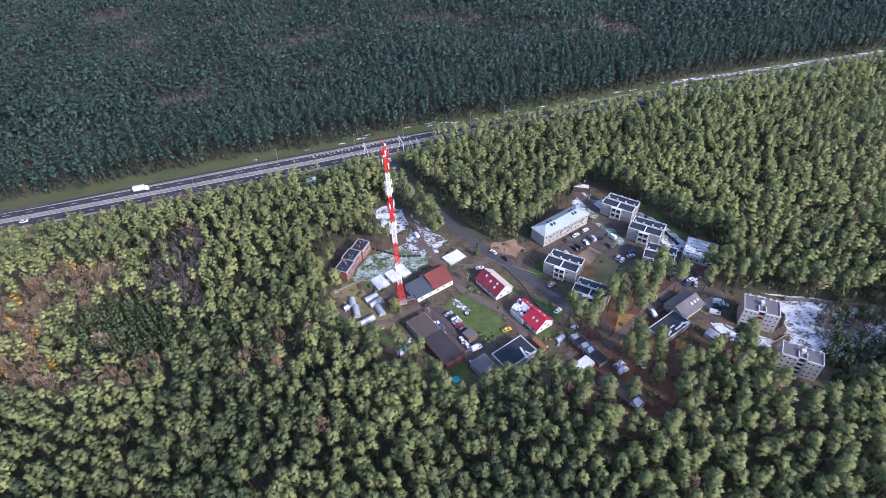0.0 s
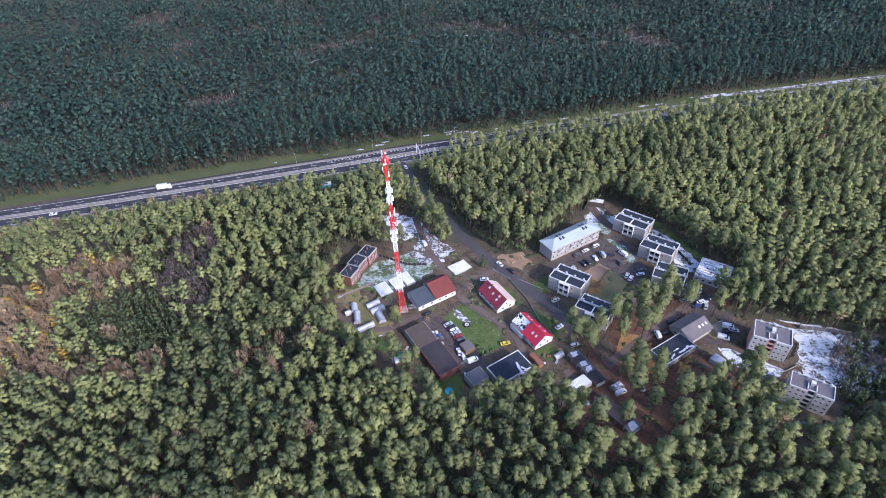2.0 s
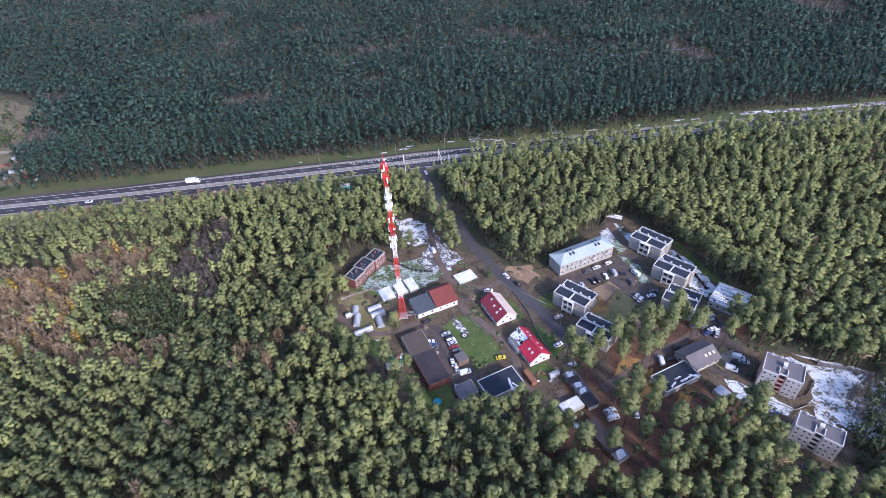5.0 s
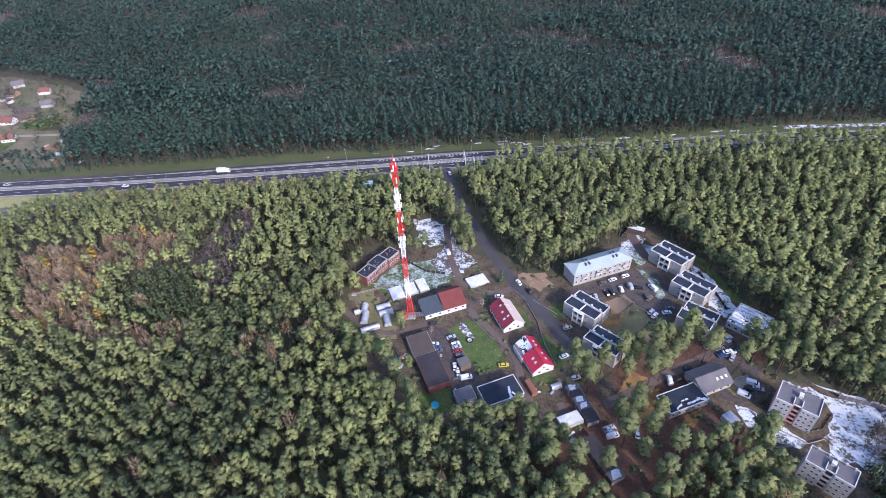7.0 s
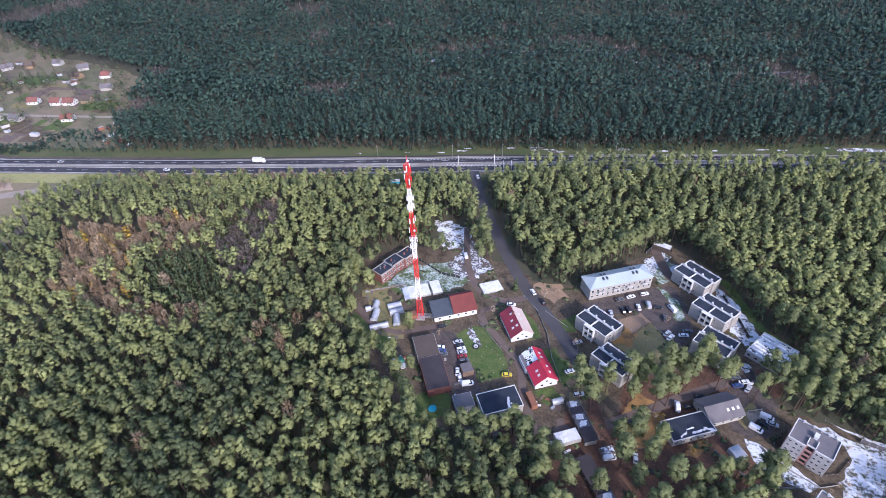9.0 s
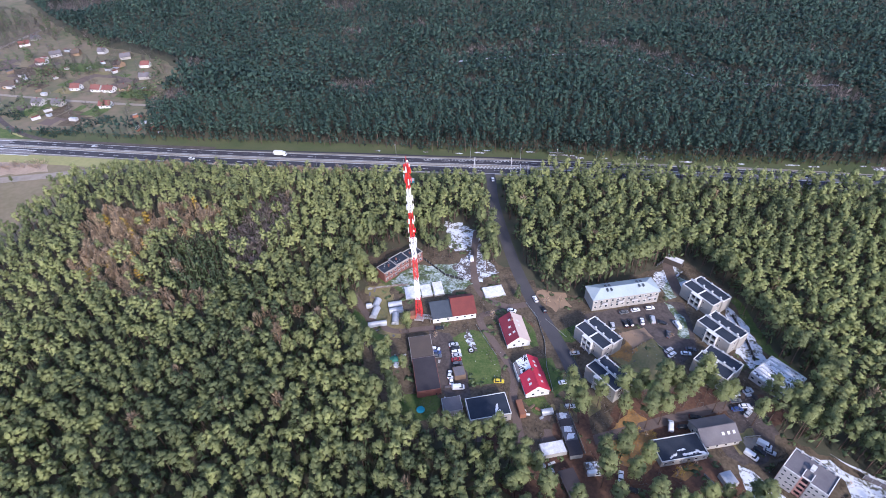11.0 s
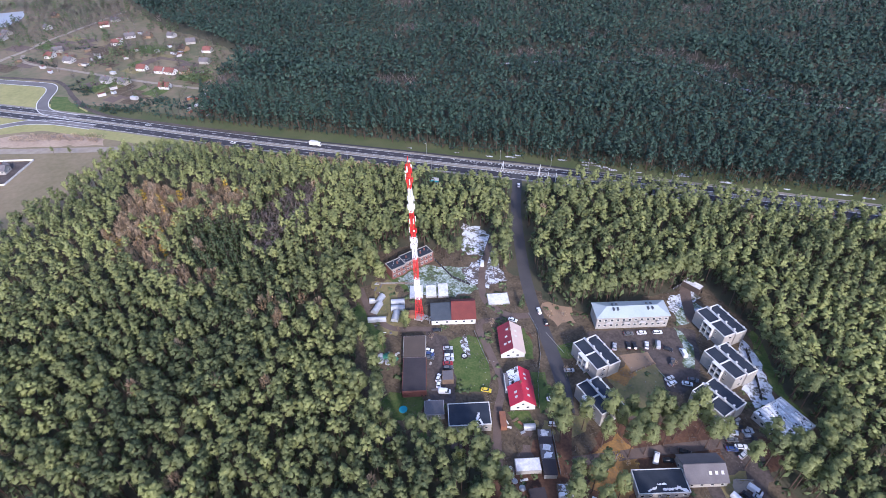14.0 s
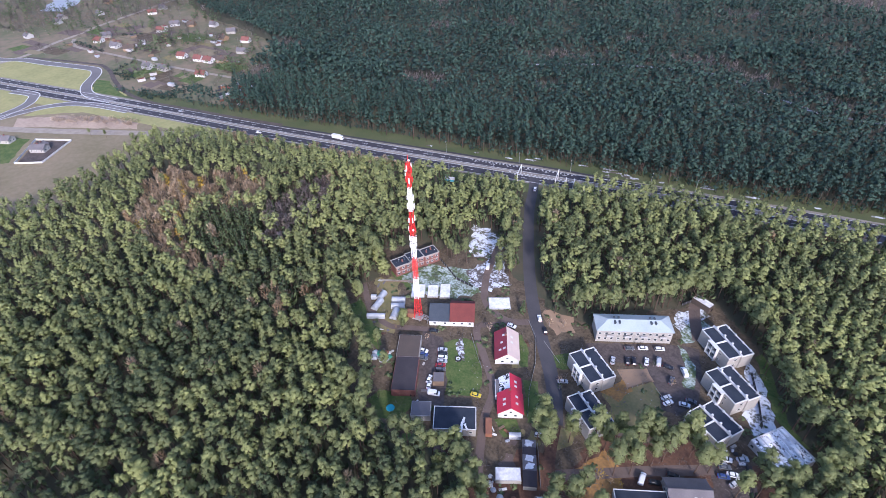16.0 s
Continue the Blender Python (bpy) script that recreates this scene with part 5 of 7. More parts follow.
flat_shed("clinic_wing", pose(84.0, 146.3, 0, 0, 0, 37), 17.5, 8.6, 3.3, "low wing with a flat dark roof and streaks of snow", "white_render", "roof_felt", "white_paint", windows=6)
for x, y, z, L, w, turn, seed in ((90.4, 152.2, 3.41, 5.0, 0.8, 40, 1), (93.6, 155.6, 3.41, 4.0, 1.0, 10, 2), (88.0, 153.0, 3.41, 3.0, 0.5, 37, 3), (86.4, 149.0, 3.41, 3.5, 0.6, 55, 4), (22.6, 142.0, 4.42, 6.5, 1.0, -66, 5), (24.6, 139.6, 4.42, 3.0, 0.8, -30, 6)):
    ob = link_mesh("snow_streak", prism(bmesh.new(), ragged([(0, 0), (L, 0), (L, w), (0, w)], 0.5, 0.25, seed), 0, 0.06), M["snow"])
    ob.matrix_basis = pose(x, y, z, 0, 0, turn)
    tagged(ob, "streak of old snow lying on a flat roof", "snow", "snow streaks on the roofs")
flat_shed("carport", pose(64.2, 262.0, 0, 0, 0, -13), 9.0, 4.0, 3.2, "open shelter with a snowy flat roof", "brown_roof", "snow", None, "carport")

# ---- mast ----
def lattice_mast(x, y, turn, H=84.0):
    t = thing("radio_mast", pose(x, y, 0, 0, 0, turn), "tall lattice radio mast painted in red and white bands with antennas", "mast")
    cuts = [0, 12.5, 24.5, 36.0, 47.0, 60.0, 71.0, H - 2.0]
    half = lambda z: 0.95 - 0.42 * z / H + 0.55 * max(0.0, 1 - z / 15) ** 1.4
    for k in range(7):
        z0, z1 = cuts[k], cuts[k + 1]
        m = M["mast_red"] if k % 2 == 0 else M["mast_white"]
        for sx, sy in ((-1, -1), (1, -1), (1, 1), (-1, 1)):
            part("leg", rod(bmesh.new(), (sx * half(z0), sy * half(z0), z0), (sx * half(z1), sy * half(z1), z1), 0.13, 0.12), m, t)
        n = max(3, round((z1 - z0) / 2.4))
        bm = bmesh.new()
        for i in range(n):
            a, b = z0 + (z1 - z0) * i / n, z0 + (z1 - z0) * (i + 1) / n
            ha, hb = half(a), half(b)
            for (x0, y0), (x1, y1) in (((-1, -1), (1, -1)), ((1, -1), (1, 1)), ((1, 1), (-1, 1)), ((-1, 1), (-1, -1))):
                rod(bm, (x0 * ha, y0 * ha, a), (x1 * ha, y1 * ha, a), 0.06, n=4)
                rod(bm, (x0 * ha, y0 * ha, a), (x1 * hb, y1 * hb, b), 0.05, n=4)
                rod(bm, (x1 * ha, y1 * ha, a), (x0 * hb, y0 * hb, b), 0.05, n=4)
        part("bracing", bm, m, t)
        bm = bmesh.new()
        for i in range(int((z1 - z0) / 0.5)):
            z = z0 + i * 0.5
            box(bm, -0.25, 0.25, half(z) - 0.5, half(z) - 0.45, z, z + 0.06)
        box(bm, -0.3, -0.22, half(z1) - 0.5, half(z1) - 0.42, z0, z1)
        box(bm, 0.22, 0.3, half(z1) - 0.5, half(z1) - 0.42, z0, z1)
        part("ladder", bm, m, t)
    part("top_pole", rod(bmesh.new(), (0, 0, H - 2), (0, 0, H + 1.0), 0.12), M["mast_red"], t)
    bm = bmesh.new()
    bmesh.ops.create_icosphere(bm, subdivisions=2, radius=0.42, matrix=Matrix.Translation((0.4, 0, H - 1.2)))
    part("radome", bm, M["mast_white"], t, "white dome antenna")
    rr = random.Random(4)
    for z, n, col in ((79, 7, "mast_red"), (75, 5, "mast_red"), (66, 3, "mast_white"), (62, 5, "mast_white"), (56, 6, "mast_red"), (51, 6, "mast_red"), (46, 5, "mast_white"), (42, 3, "mast_white"), (18, 2, "mast_white")):
        h = half(z) + 0.5
        for nm, zz, w, tk in (("platform", z, 0.32, 0.1), ("handrail", z + 1.0, 0.08, 0.08)):
            bm = bmesh.new()
            rings = [[bm.verts.new((sx * r_, sy * r_, zz + dz)) for sx, sy in ((-1, -1), (1, -1), (1, 1), (-1, 1))] for r_, dz in ((h, 0), (h, tk), (h - w, tk), (h - w, 0))]
            for k in range(4):
                for i in range(4):
                    bm.faces.new((rings[k][i], rings[k][(i + 1) % 4], rings[(k + 1) % 4][(i + 1) % 4], rings[(k + 1) % 4][i]))
            part(nm, bm, M[col], t)
        for k in range(n):
            a = 2 * math.pi * (k + rr.random() * 0.6) / n
            r = half(z) + 0.75
            cx, cy = math.cos(a) * r, math.sin(a) * r
            bm = bmesh.new()
            if rr.random() < 0.75:
                box(bm, -0.22, 0.22, -0.14, 0.14, -1.2, 1.2, bevel=0.05)
            else:
                rod(bm, (0, -0.25, 0), (0, 0.25, 0), 0.42, 0.3, n=14)
            p = part("antenna", bm, M[col if rr.random() < 0.7 else "mast_white"], t)
            p.matrix_basis = pose(cx, cy, z + rr.uniform(-0.6, 1.2), 0, 0, math.degrees(a) - 90)
    bm = boxes((-2.2, 2.2, -2.2, 2.2, 0, 0.25))
    part("footing", bm, M["concrete"], t)
    return t


lattice_mast(-29.2, 172.7, 20)

# ---- cars ----
PAINT = dict(white=(0.72, 0.73, 0.74), silver=(0.42, 0.44, 0.46), black=(0.02, 0.02, 0.024), grey=(0.10, 0.105, 0.115), red=(0.28, 0.03, 0.035), blue=(0.04, 0.07, 0.20), green=(0.05, 0.12, 0.09), yellow=(0.62, 0.48, 0.04))
for k, c in PAINT.items():
    M["car_" + k] = mat("car_paint_" + k, c, tuple(v * 0.9 for v in c), 0.28, 0.5, 3.0, spec=0.5)
M["lamp_glass"] = mat("lamp_glass", (0.65, 0.66, 0.68), None, 0.2, 1.0, 4.0, spec=0.6)
M["tail_lamp"] = mat("tail_lamp", (0.35, 0.02, 0.02), None, 0.3, 1.0, 4.0)


def loft(sections):
    """A closed hull through rings of equal length."""
    bm = bmesh.new()
    rings = [[bm.verts.new(p) for p in s] for s in sections]
    n = len(rings[0])
    for a, b in zip(rings[:-1], rings[1:]):
        for i in range(n):
            bm.faces.new((a[i], a[(i + 1) % n], b[(i + 1) % n], b[i]))
    bm.faces.new(rings[0][::-1])
    bm.faces.new(rings[-1])
    bmesh.ops.recalc_face_normals(bm, faces=bm.faces)
    return bm


def ring(z, x0, x1, w, c=0.18):
    return [(x0 + c, -w, z), (x1 - c, -w, z), (x1, -w + c, z), (x1, w - c, z), (x1 - c, w, z), (x0 + c, w, z), (x0, w - c, z), (x0, -w + c, z)]


def wheel_mesh():
    bm = bmesh.new()
    rod(bm, (0, -0.1, 0), (0, 0.1, 0), 0.32, n=14)
    return shared("tyre", bm, M["tyre"])


WHEEL = wheel_mesh()
RIM = shared("rim", rod(bmesh.new(), (0, -0.115, 0), (0, 0.115, 0), 0.19, n=10), M["steel"])
HEAD = shared("headlight", boxes((-0.05, 0.05, -0.2, 0.2, -0.08, 0.08)), M["lamp_glass"])
TAIL = shared("tail_light", boxes((-0.05, 0.05, -0.18, 0.18, -0.1, 0.1)), M["tail_lamp"])
CAR_CACHE = {}


def car_meshes(colour, kind):
    if (colour, kind) not in CAR_CACHE:
        m = M["car_" + colour]
        if kind == "van":
            body = loft([ring(0.3, -2.45, 2.45, 0.92), ring(0.6, -2.5, 2.5, 0.97), ring(1.05, -2.5, 2.4, 0.97), ring(1.2, -2.48, 1.75, 0.95), ring(1.95, -2.42, 1.1, 0.86), ring(2.05, -2.3, 0.9, 0.78)])
            cab = loft([ring(1.22, 0.2, 1.78, 0.965), ring(1.85, 0.2, 1.28, 0.89)])
            roof = loft([ring(2.045, -2.2, 0.8, 0.72), ring(2.1, -2.1, 0.7, 0.66)])
        else:
            x = -2.15 if kind == "estate" else -1.55
            body = loft([ring(0.28, -2.05, 2.05, 0.80), ring(0.5, -2.15, 2.15, 0.87), ring(0.78, -2.13, 2.1, 0.88), ring(0.93, -2.05, 1.95, 0.84)])
            cab = loft([ring(0.925, x, 1.05, 0.80), ring(1.36, x + 0.35, 0.42, 0.66)])
            roof = loft([ring(1.355, x + 0.33, 0.44, 0.67), ring(1.43, x + 0.45, 0.3, 0.58)])
        CAR_CACHE[colour, kind] = (shared("car_body", body, m), shared("car_cabin", cab, M["glass"]), shared("car_roof", roof, m))
    return CAR_CACHE[colour, kind]


def car(x, y, turn, colour="white", kind="saloon", where="parked in the yard"):
    word = {"saloon": "saloon car", "estate": "estate car", "van": "van"}[kind]
    t = thing("van" if kind == "van" else "car", pose(x, y, 0.11, 0, 0, turn), f"{colour} {word} {where}", "van" if kind == "van" else "car", "parked vehicles")
    b, c, r = car_meshes(colour, kind)
    for nm, me in (("body", b), ("cabin", c), ("roof", r)):
        new(nm, me).parent = t
    wx = 1.3 if kind != "van" else 1.55
    for sx in (-wx, wx):
        for sy in (-0.80, 0.80):
            w = put("wheel", WHEEL, t, sx, sy, 0.32)
            new("rim", RIM).parent = w
    for sy in (-0.58, 0.58):
        put("headlight", HEAD, t, 2.12 if kind != "van" else 2.44, sy, 0.68)
        put("tail_light", TAIL, t, -2.12 if kind != "van" else -2.47, sy, 0.75)
    return t


rr = random.Random(8)
for (x, y, a), c in zip(((-7.1, 164.3, 38), (-5.6, 162.7, 36), (-4.3, 161.1, 38), (-3.0, 159.4, 40), (-2.2, 157.4, 38), (-0.8, 155.6, 38)), ("silver", "black", "white", "silver", "red", "grey")):
    car(x, y, a, c, "estate" if c in ("white", "grey") else "saloon", "in the row beside the lawn")
for x, y, a, c, k in ((-1.0, 148.9, 110, "white", "saloon"), (0.9, 146.6, 120, "white", "saloon"), (5.1, 144.8, 30, "white", "van"), (-13.2, 158.6, 20, "white", "saloon"), (-11.8, 157.0, 22, "blue", "saloon"), (-10.6, 155.4, 30, "grey", "saloon"),
                      (18.6, 155.0, 20, "yellow", "saloon"), (42.3, 166.2, 40, "white", "saloon"), (48.1, 156.2, 30, "silver", "estate"), (41.8, 183.0, 35, "silver", "saloon"), (48.8, 188.6, -40, "white", "van"), (-17.5, 170.3, 36, "black", "saloon")):
    car(x, y, a, c, k, "in the asphalt yard" if c != "yellow" else "on the lawn's edge")
for x, y, a, c, k in ((54.7, 216.6, 40, "grey", "saloon"), (59.2, 220.4, 38, "white", "saloon"), (64.9, 224.6, 38, "white", "estate"), (52.4, 205.9, 110, "silver", "saloon"), (57.3, 209.5, 118, "black", "saloon"), (59.4, 211.2, 120, "black", "estate"),
                      (63.6, 214.4, 110, "white", "saloon"), (67.5, 217.5, 110, "silver", "van"), (71.6, 217.5, 10, "black", "saloon"), (77.9, 219.0, 130, "white", "van"), (84.0, 203.6, 20, "white", "saloon"), (85.3, 206.8, 20, "grey", "saloon"),
                      (77.2, 202.2, 60, "silver", "saloon"), (78.8, 200.4, 60, "white", "saloon"), (75.5, 211.5, 100, "grey", "saloon")):
    car(x, y, a, c, k, "in the courtyard of the blocks")
for x, y, a, c in ((101.6, 192.1, 20, "black"), (104.0, 190.6, 20, "white"), (108.6, 194.1, 40, "silver"), (112.6, 189.0, 60, "black"), (104.6, 187.2, 30, "grey"), (107.9, 186.1, 30, "white"), (105.6, 183.4, 30, "blue"), (109.4, 183.2, 70, "silver"), (100.6, 186.8, 20, "grey")):
    car(x, y, a, c, "saloon", "beside the unfinished building")
for x, y, a, c, k in ((84.4, 164.4, 100, "white", "van"), (88.2, 166.0, 30, "black", "saloon"), (111.7, 164.9, -20, "white", "van"), (115.6, 171.5, -10, "white", "van"), (117.4, 169.4, -10, "silver", "saloon"), (114.2, 168.2, -15, "black", "saloon"), (92.0, 172.6, 15, "black", "saloon"),
                      (72.6, 136.4, 100, "white", "saloon"), (77.0, 133.0, 20, "black", "saloon"), (64.0, 133.2, 30, "white", "van"), (115.6, 124.6, 25, "black", "saloon"), (128.4, 124.0, -10, "grey", "saloon"), (70.0, 150.6, 10, "black", "saloon")):
    car(x, y, a, c, k, "on the leaf-covered ground")
for x, y, a, c, k in ((15.2, 207.1, 132, "white", "saloon"), (21.2, 202.2, 132, "black", "saloon"), (7.9, 195.2, 10, "white", "saloon"), (-25.5, 221.5, 120, "white", "van"), (-47.6, 299.5, 120, "white", "saloon")):
    car(x, y, a, c, k, "beside the side road")

# ---- highway furniture ----
def along(d):
    """The place and heading at a distance along the highway's median from its western end."""
    for (x0, y0), (x1, y1) in zip(MEDIAN[:-1], MEDIAN[1:]):
        L = math.hypot(x1 - x0, y1 - y0)
        if d <= L:
            return x0 + (x1 - x0) * d / L, y0 + (y1 - y0) * d / L, math.atan2(y1 - y0, x1 - x0)
        d -= L
    return x1, y1, math.atan2(y1 - y0, x1 - x0)


def off_axis(d, o):
    x, y, a = along(d)
    return x - math.sin(a) * o, y + math.cos(a) * o, math.degrees(a)


def dashes(name, off, z, length, gap, w, d0, d1, label):
    bm = bmesh.new()
    d = d0
    while d < d1:
        P = [off_axis(d, off - w / 2), off_axis(d + length, off - w / 2), off_axis(d + length, off + w / 2), off_axis(d, off + w / 2)]
        bm.faces.new([bm.verts.new((p[0], p[1], z)) for p in P])
        d += length + gap
    return tagged(link_mesh(name, bm, M["paint_line"]), label, "road marking", kind="stuff")


for o in (-6.3, 4.6):
    dashes("lane_dashes", o, 0.125, 4.0, 8.0, 0.28, 180, 1400, "white dashed lane markings")
for o in (-9.9, -2.7, 1.5, 7.7):
    dashes("edge_line", o, 0.12, 30, 0.0, 0.38, 180, 1400, "white edge lines of the carriageway")
D0 = min(range(0, 1500), key=lambda d: (off_axis(d, 0)[0] + 53) ** 2)
dashes("hatching", -1.2, 0.128, 1.0, 1.4, 0.9, D0 - 22, D0 + 22, "white block markings at the junction")
dashes("hatching", 6.3, 0.128, 1.0, 1.4, 0.8, D0 - 50, D0 + 20, "white block markings at the junction")
dashes("hatching", -3.4, 0.128, 1.0, 1.4, 0.8, D0 - 18, D0 + 14, "white block markings at the junction")
RAIL = shared("rail", boxes((0, 12.0, -0.04, 0.04, 0.45, 0.78)), M["steel"])
POST = shared("post", boxes((-0.06, 0.06, -0.06, 0.06, 0, 0.75)), M["steel"])


def guard_rail(d, off):
    x, y, a = off_axis(d, off)
    t = thing("guard_rail", pose(x, y, 0.05, 0, 0, a), "galvanised steel crash barrier beside the carriageway", "guard rail", "crash barriers of the highway")
    put("rail", RAIL, t, 0, 0, 0)
    for k in range(4):
        put("post", POST, t, 0.6 + 3.6 * k, 0.1, 0)


for k in range(30):
    guard_rail(D0 - 380 + 12.1 * k, -1.0)
    if k > 8:
        guard_rail(D0 - 380 + 12.1 * k, -11.0)


def street_lamp(x, y, turn, h=9.0):
    t = thing("street_lamp", pose(x, y, 0, 0, 0, turn), "grey steel street lamp with a single arm", "street lamp", "street lamps of the highway")
    part("pole", rod(bmesh.new(), (0, 0, 0), (0, 0, h), 0.11, 0.07), M["steel"], t)
    part("arm", rod(bmesh.new(), (0, 0, h), (1.6, 0, h + 0.3), 0.06), M["steel"], t)
    part("lamp_head", boxes((1.3, 2.0, -0.14, 0.14, h + 0.2, h + 0.36), bevel=0.04), M["white_paint"], t)


for d in (-70, -18, 16, 40, 66, 92):
    x, y, a = off_axis(D0 + d, 10.0)
    street_lamp(x, y, a - 90)
for d in (-120, -60, -30):
    x, y, a = off_axis(D0 + d, -12.4)
    street_lamp(x, y, a + 90)


def gantry(d, o0, o1, h=6.5):
    x, y, a = off_axis(d, o0)
    t = thing("sign_gantry", pose(x, y, 0, 0, 0, a + 90), "white steel portal with cross beams over the carriageway", "gantry", "gantries at the junction")
    L = abs(o1 - o0)
    for u in (0, L):
        part("post", rod(bmesh.new(), (u, 0, 0), (u, 0, h), 0.24, 0.2), M["white_paint"], t)
    bm = bmesh.new()
    for z in (h, h - 0.9):
        rod(bm, (0, 0, z), (L, 0, z), 0.15)
    for k in range(int(L / 1.5)):
        rod(bm, (k * 1.5, 0, h - 0.9), (k * 1.5 + 0.75, 0, h), 0.06, n=4)
    part("beam", bm, M["white_paint"], t)
    part("signal_box", boxes((L * 0.3 - 0.5, L * 0.3 + 0.5, -0.2, 0.2, h - 2.0, h - 0.95), bevel=0.05), M["dark"], t)


gantry(D0 - 14, -12.5, -1.4, 7.0)
gantry(D0 + 10, -12.5, -1.4, 7.5)
gantry(D0 + 16, -12.5, -6.5, 5.5)
gantry(D0 + 21, -12.5, -6.5, 5.5)

x, y, a = off_axis(D0 - 153, 4.6)


def lorry(x, y, turn, label):
    t = thing("lorry", pose(x, y, 0.12, 0, 0, turn), label, "lorry")
    part("cargo_box", boxes((-4.2, 2.2, -1.2, 1.2, 1.0, 3.6), bevel=0.05), M["white_paint"], t, "white cargo box")
    part("cab", loft([ring(0.5, 2.4, 4.5, 1.15), ring(1.6, 2.4, 4.5, 1.2), ring(2.7, 2.4, 4.1, 1.1), ring(2.85, 2.5, 3.9, 1.0)]), M["car_white"], t)
    part("windscreen", boxes((4.36, 4.47, -0.95, 0.95, 1.65, 2.3)), M["glass"], t)
    part("chassis", boxes((-4.1, 4.2, -0.45, 0.45, 0.55, 0.98)), M["dark"], t)
    for sx in (-3.2, -2.1, 3.3):
        for sy in (-1.0, 1.0):
            put("wheel", WHEEL, t, sx, sy, 0.5, s=1.55)


lorry(x, y, a, "white lorry with a box body on the highway")
x, y, a = off_axis(D0 - 215, -6.0)
car(x, y, a, "white", "saloon", "on the highway")
x, y, a = off_axis(D0 - 300, 4.0)
car(x, y, a + 180, "silver", "saloon", "on the highway")
x, y, a = off_axis(D0 - 80, 4.0)
car(x, y, a + 180, "grey", "saloon", "on the highway")

t = thing("billboard", pose(-92, 270, 0, 0, 0, 25), "pale turquoise double-sided billboard on two posts", "billboard")
for u in (-2.0, 2.0):
    part("post", rod(bmesh.new(), (u, 0, 0), (u, 0, 4.0), 0.15), M["steel"], t)
part("panel", boxes((-3.0, 3.0, -0.2, 0.2, 3.2, 6.6), bevel=0.04), M["film"], t, "pale panel")
part("panel_stripe", boxes((-3.0, 3.0, -0.22, -0.2, 3.4, 4.6)), M["turquoise"], t, "turquoise stripe")

# ---- greenhouses, slabs and yard clutter ----
def tunnel(x, y, turn, L, w, h, label="arched greenhouse tunnel under pale film"):
    t = thing("greenhouse", pose(x, y, 0.03, 0, 0, turn), label, "greenhouse", "greenhouses in the allotment")
    n = 9
    bm = bmesh.new()
    rows = [[bm.verts.new((u, -w / 2 * math.cos(math.pi * i / n), h * math.sin(math.pi * i / n) ** 0.8)) for i in range(n + 1)] for u in (-L / 2, L / 2)]
    for i in range(n):
        bm.faces.new((rows[0][i], rows[1][i], rows[1][i + 1], rows[0][i + 1]))
    bm.faces.new(rows[0])
    bm.faces.new(rows[1][::-1])
    bmesh.ops.recalc_face_normals(bm, faces=bm.faces)
    part("cover", bm, M["film"], t)
    for k in range(4):
        u = -L / 2 + L * k / 3
        bm = bmesh.new()
        arcs = [[bm.verts.new((u + dx, -(w / 2 + dr) * math.cos(math.pi * i / n), (h + dr) * math.sin(math.pi * i / n) ** 0.8)) for i in range(n + 1)] for dx, dr in ((-0.05, 0.01), (0.05, 0.01), (0.05, 0.09), (-0.05, 0.09))]
        for q in range(4):
            for i in range(n):
                bm.faces.new((arcs[q][i], arcs[q][i + 1], arcs[(q + 1) % 4][i + 1], arcs[(q + 1) % 4][i]))
        for i in (0, n):
            bm.faces.new([arc[i] for arc in arcs])
        bmesh.ops.recalc_face_normals(bm, faces=bm.faces)
        part("hoop", bm, M["steel"], t)
    part("door", boxes((L / 2 + 0.01, L / 2 + 0.06, -0.4, 0.4, 0, 1.6)), M["dark"], t)


for x, y, a, L, w in ((-49.6, 165.8, 105, 7.0, 3.2), (-52.3, 171.4, 105, 5.0, 3.2), (-43.9, 174.6, 38, 6.5, 3.2), (-41.2, 171.4, 38, 6.5, 3.2), (-38.6, 166.4, 118, 6.2, 3.4), (-44.4, 160.0, 38, 8.5, 2.6), (-54.6, 168.2, 38, 2.6, 2.4)):
    tunnel(x, y, a, L, w, 2.1)


def snow_slab(x, y, turn, L, D, h, label):
    t = thing("foundation_slab", pose(x, y, 0.03, 0, 0, turn), label, "slab", "snow-covered slabs")
    part("base", boxes((0, L, 0, D, 0, h)), M["concrete"], t)
    pts = ragged([(0.2, 0.2), (L - 0.2, 0.2), (L - 0.2, D - 0.2), (0.2, D - 0.2)], 1.0, 0.15, int(L * 10))
    part("snow_cover", prism(bmesh.new(), pts, h + 0.004, h + 0.09), M["snow"], t, "smooth white snow")
    return t


snow_slab(-40.8, 179.8, 38, 6.6, 9.0, 0.6, "concrete slab covered with white snow")
snow_slab(-34.6, 184.8, 38, 5.2, 8.4, 0.9, "concrete slab covered with white snow")
snow_slab(-29.6, 188.2, 38, 5.0, 9.6, 0.9, "concrete slab covered with white snow")
snow_slab(-6.5, 197.4, 40, 10.2, 7.6, 0.6, "low cellar roof covered with white snow")
for k in range(7):
    t = thing("timber_stack", pose(-61 + 2.0 * k, 178.6 + 1.4 * k, 0.03, 0, 0, 38 + rr.uniform(-6, 6)), "stack of pale weathered boards on the ground", "timber", "timber stacks")
    for j in range(4):
        part("board", boxes((0, rr.uniform(3, 5), j * 0.32, j * 0.32 + 0.26, 0, 0.25 + rr.uniform(0, 0.15))), M["concrete" if j % 2 else "wood"], t)


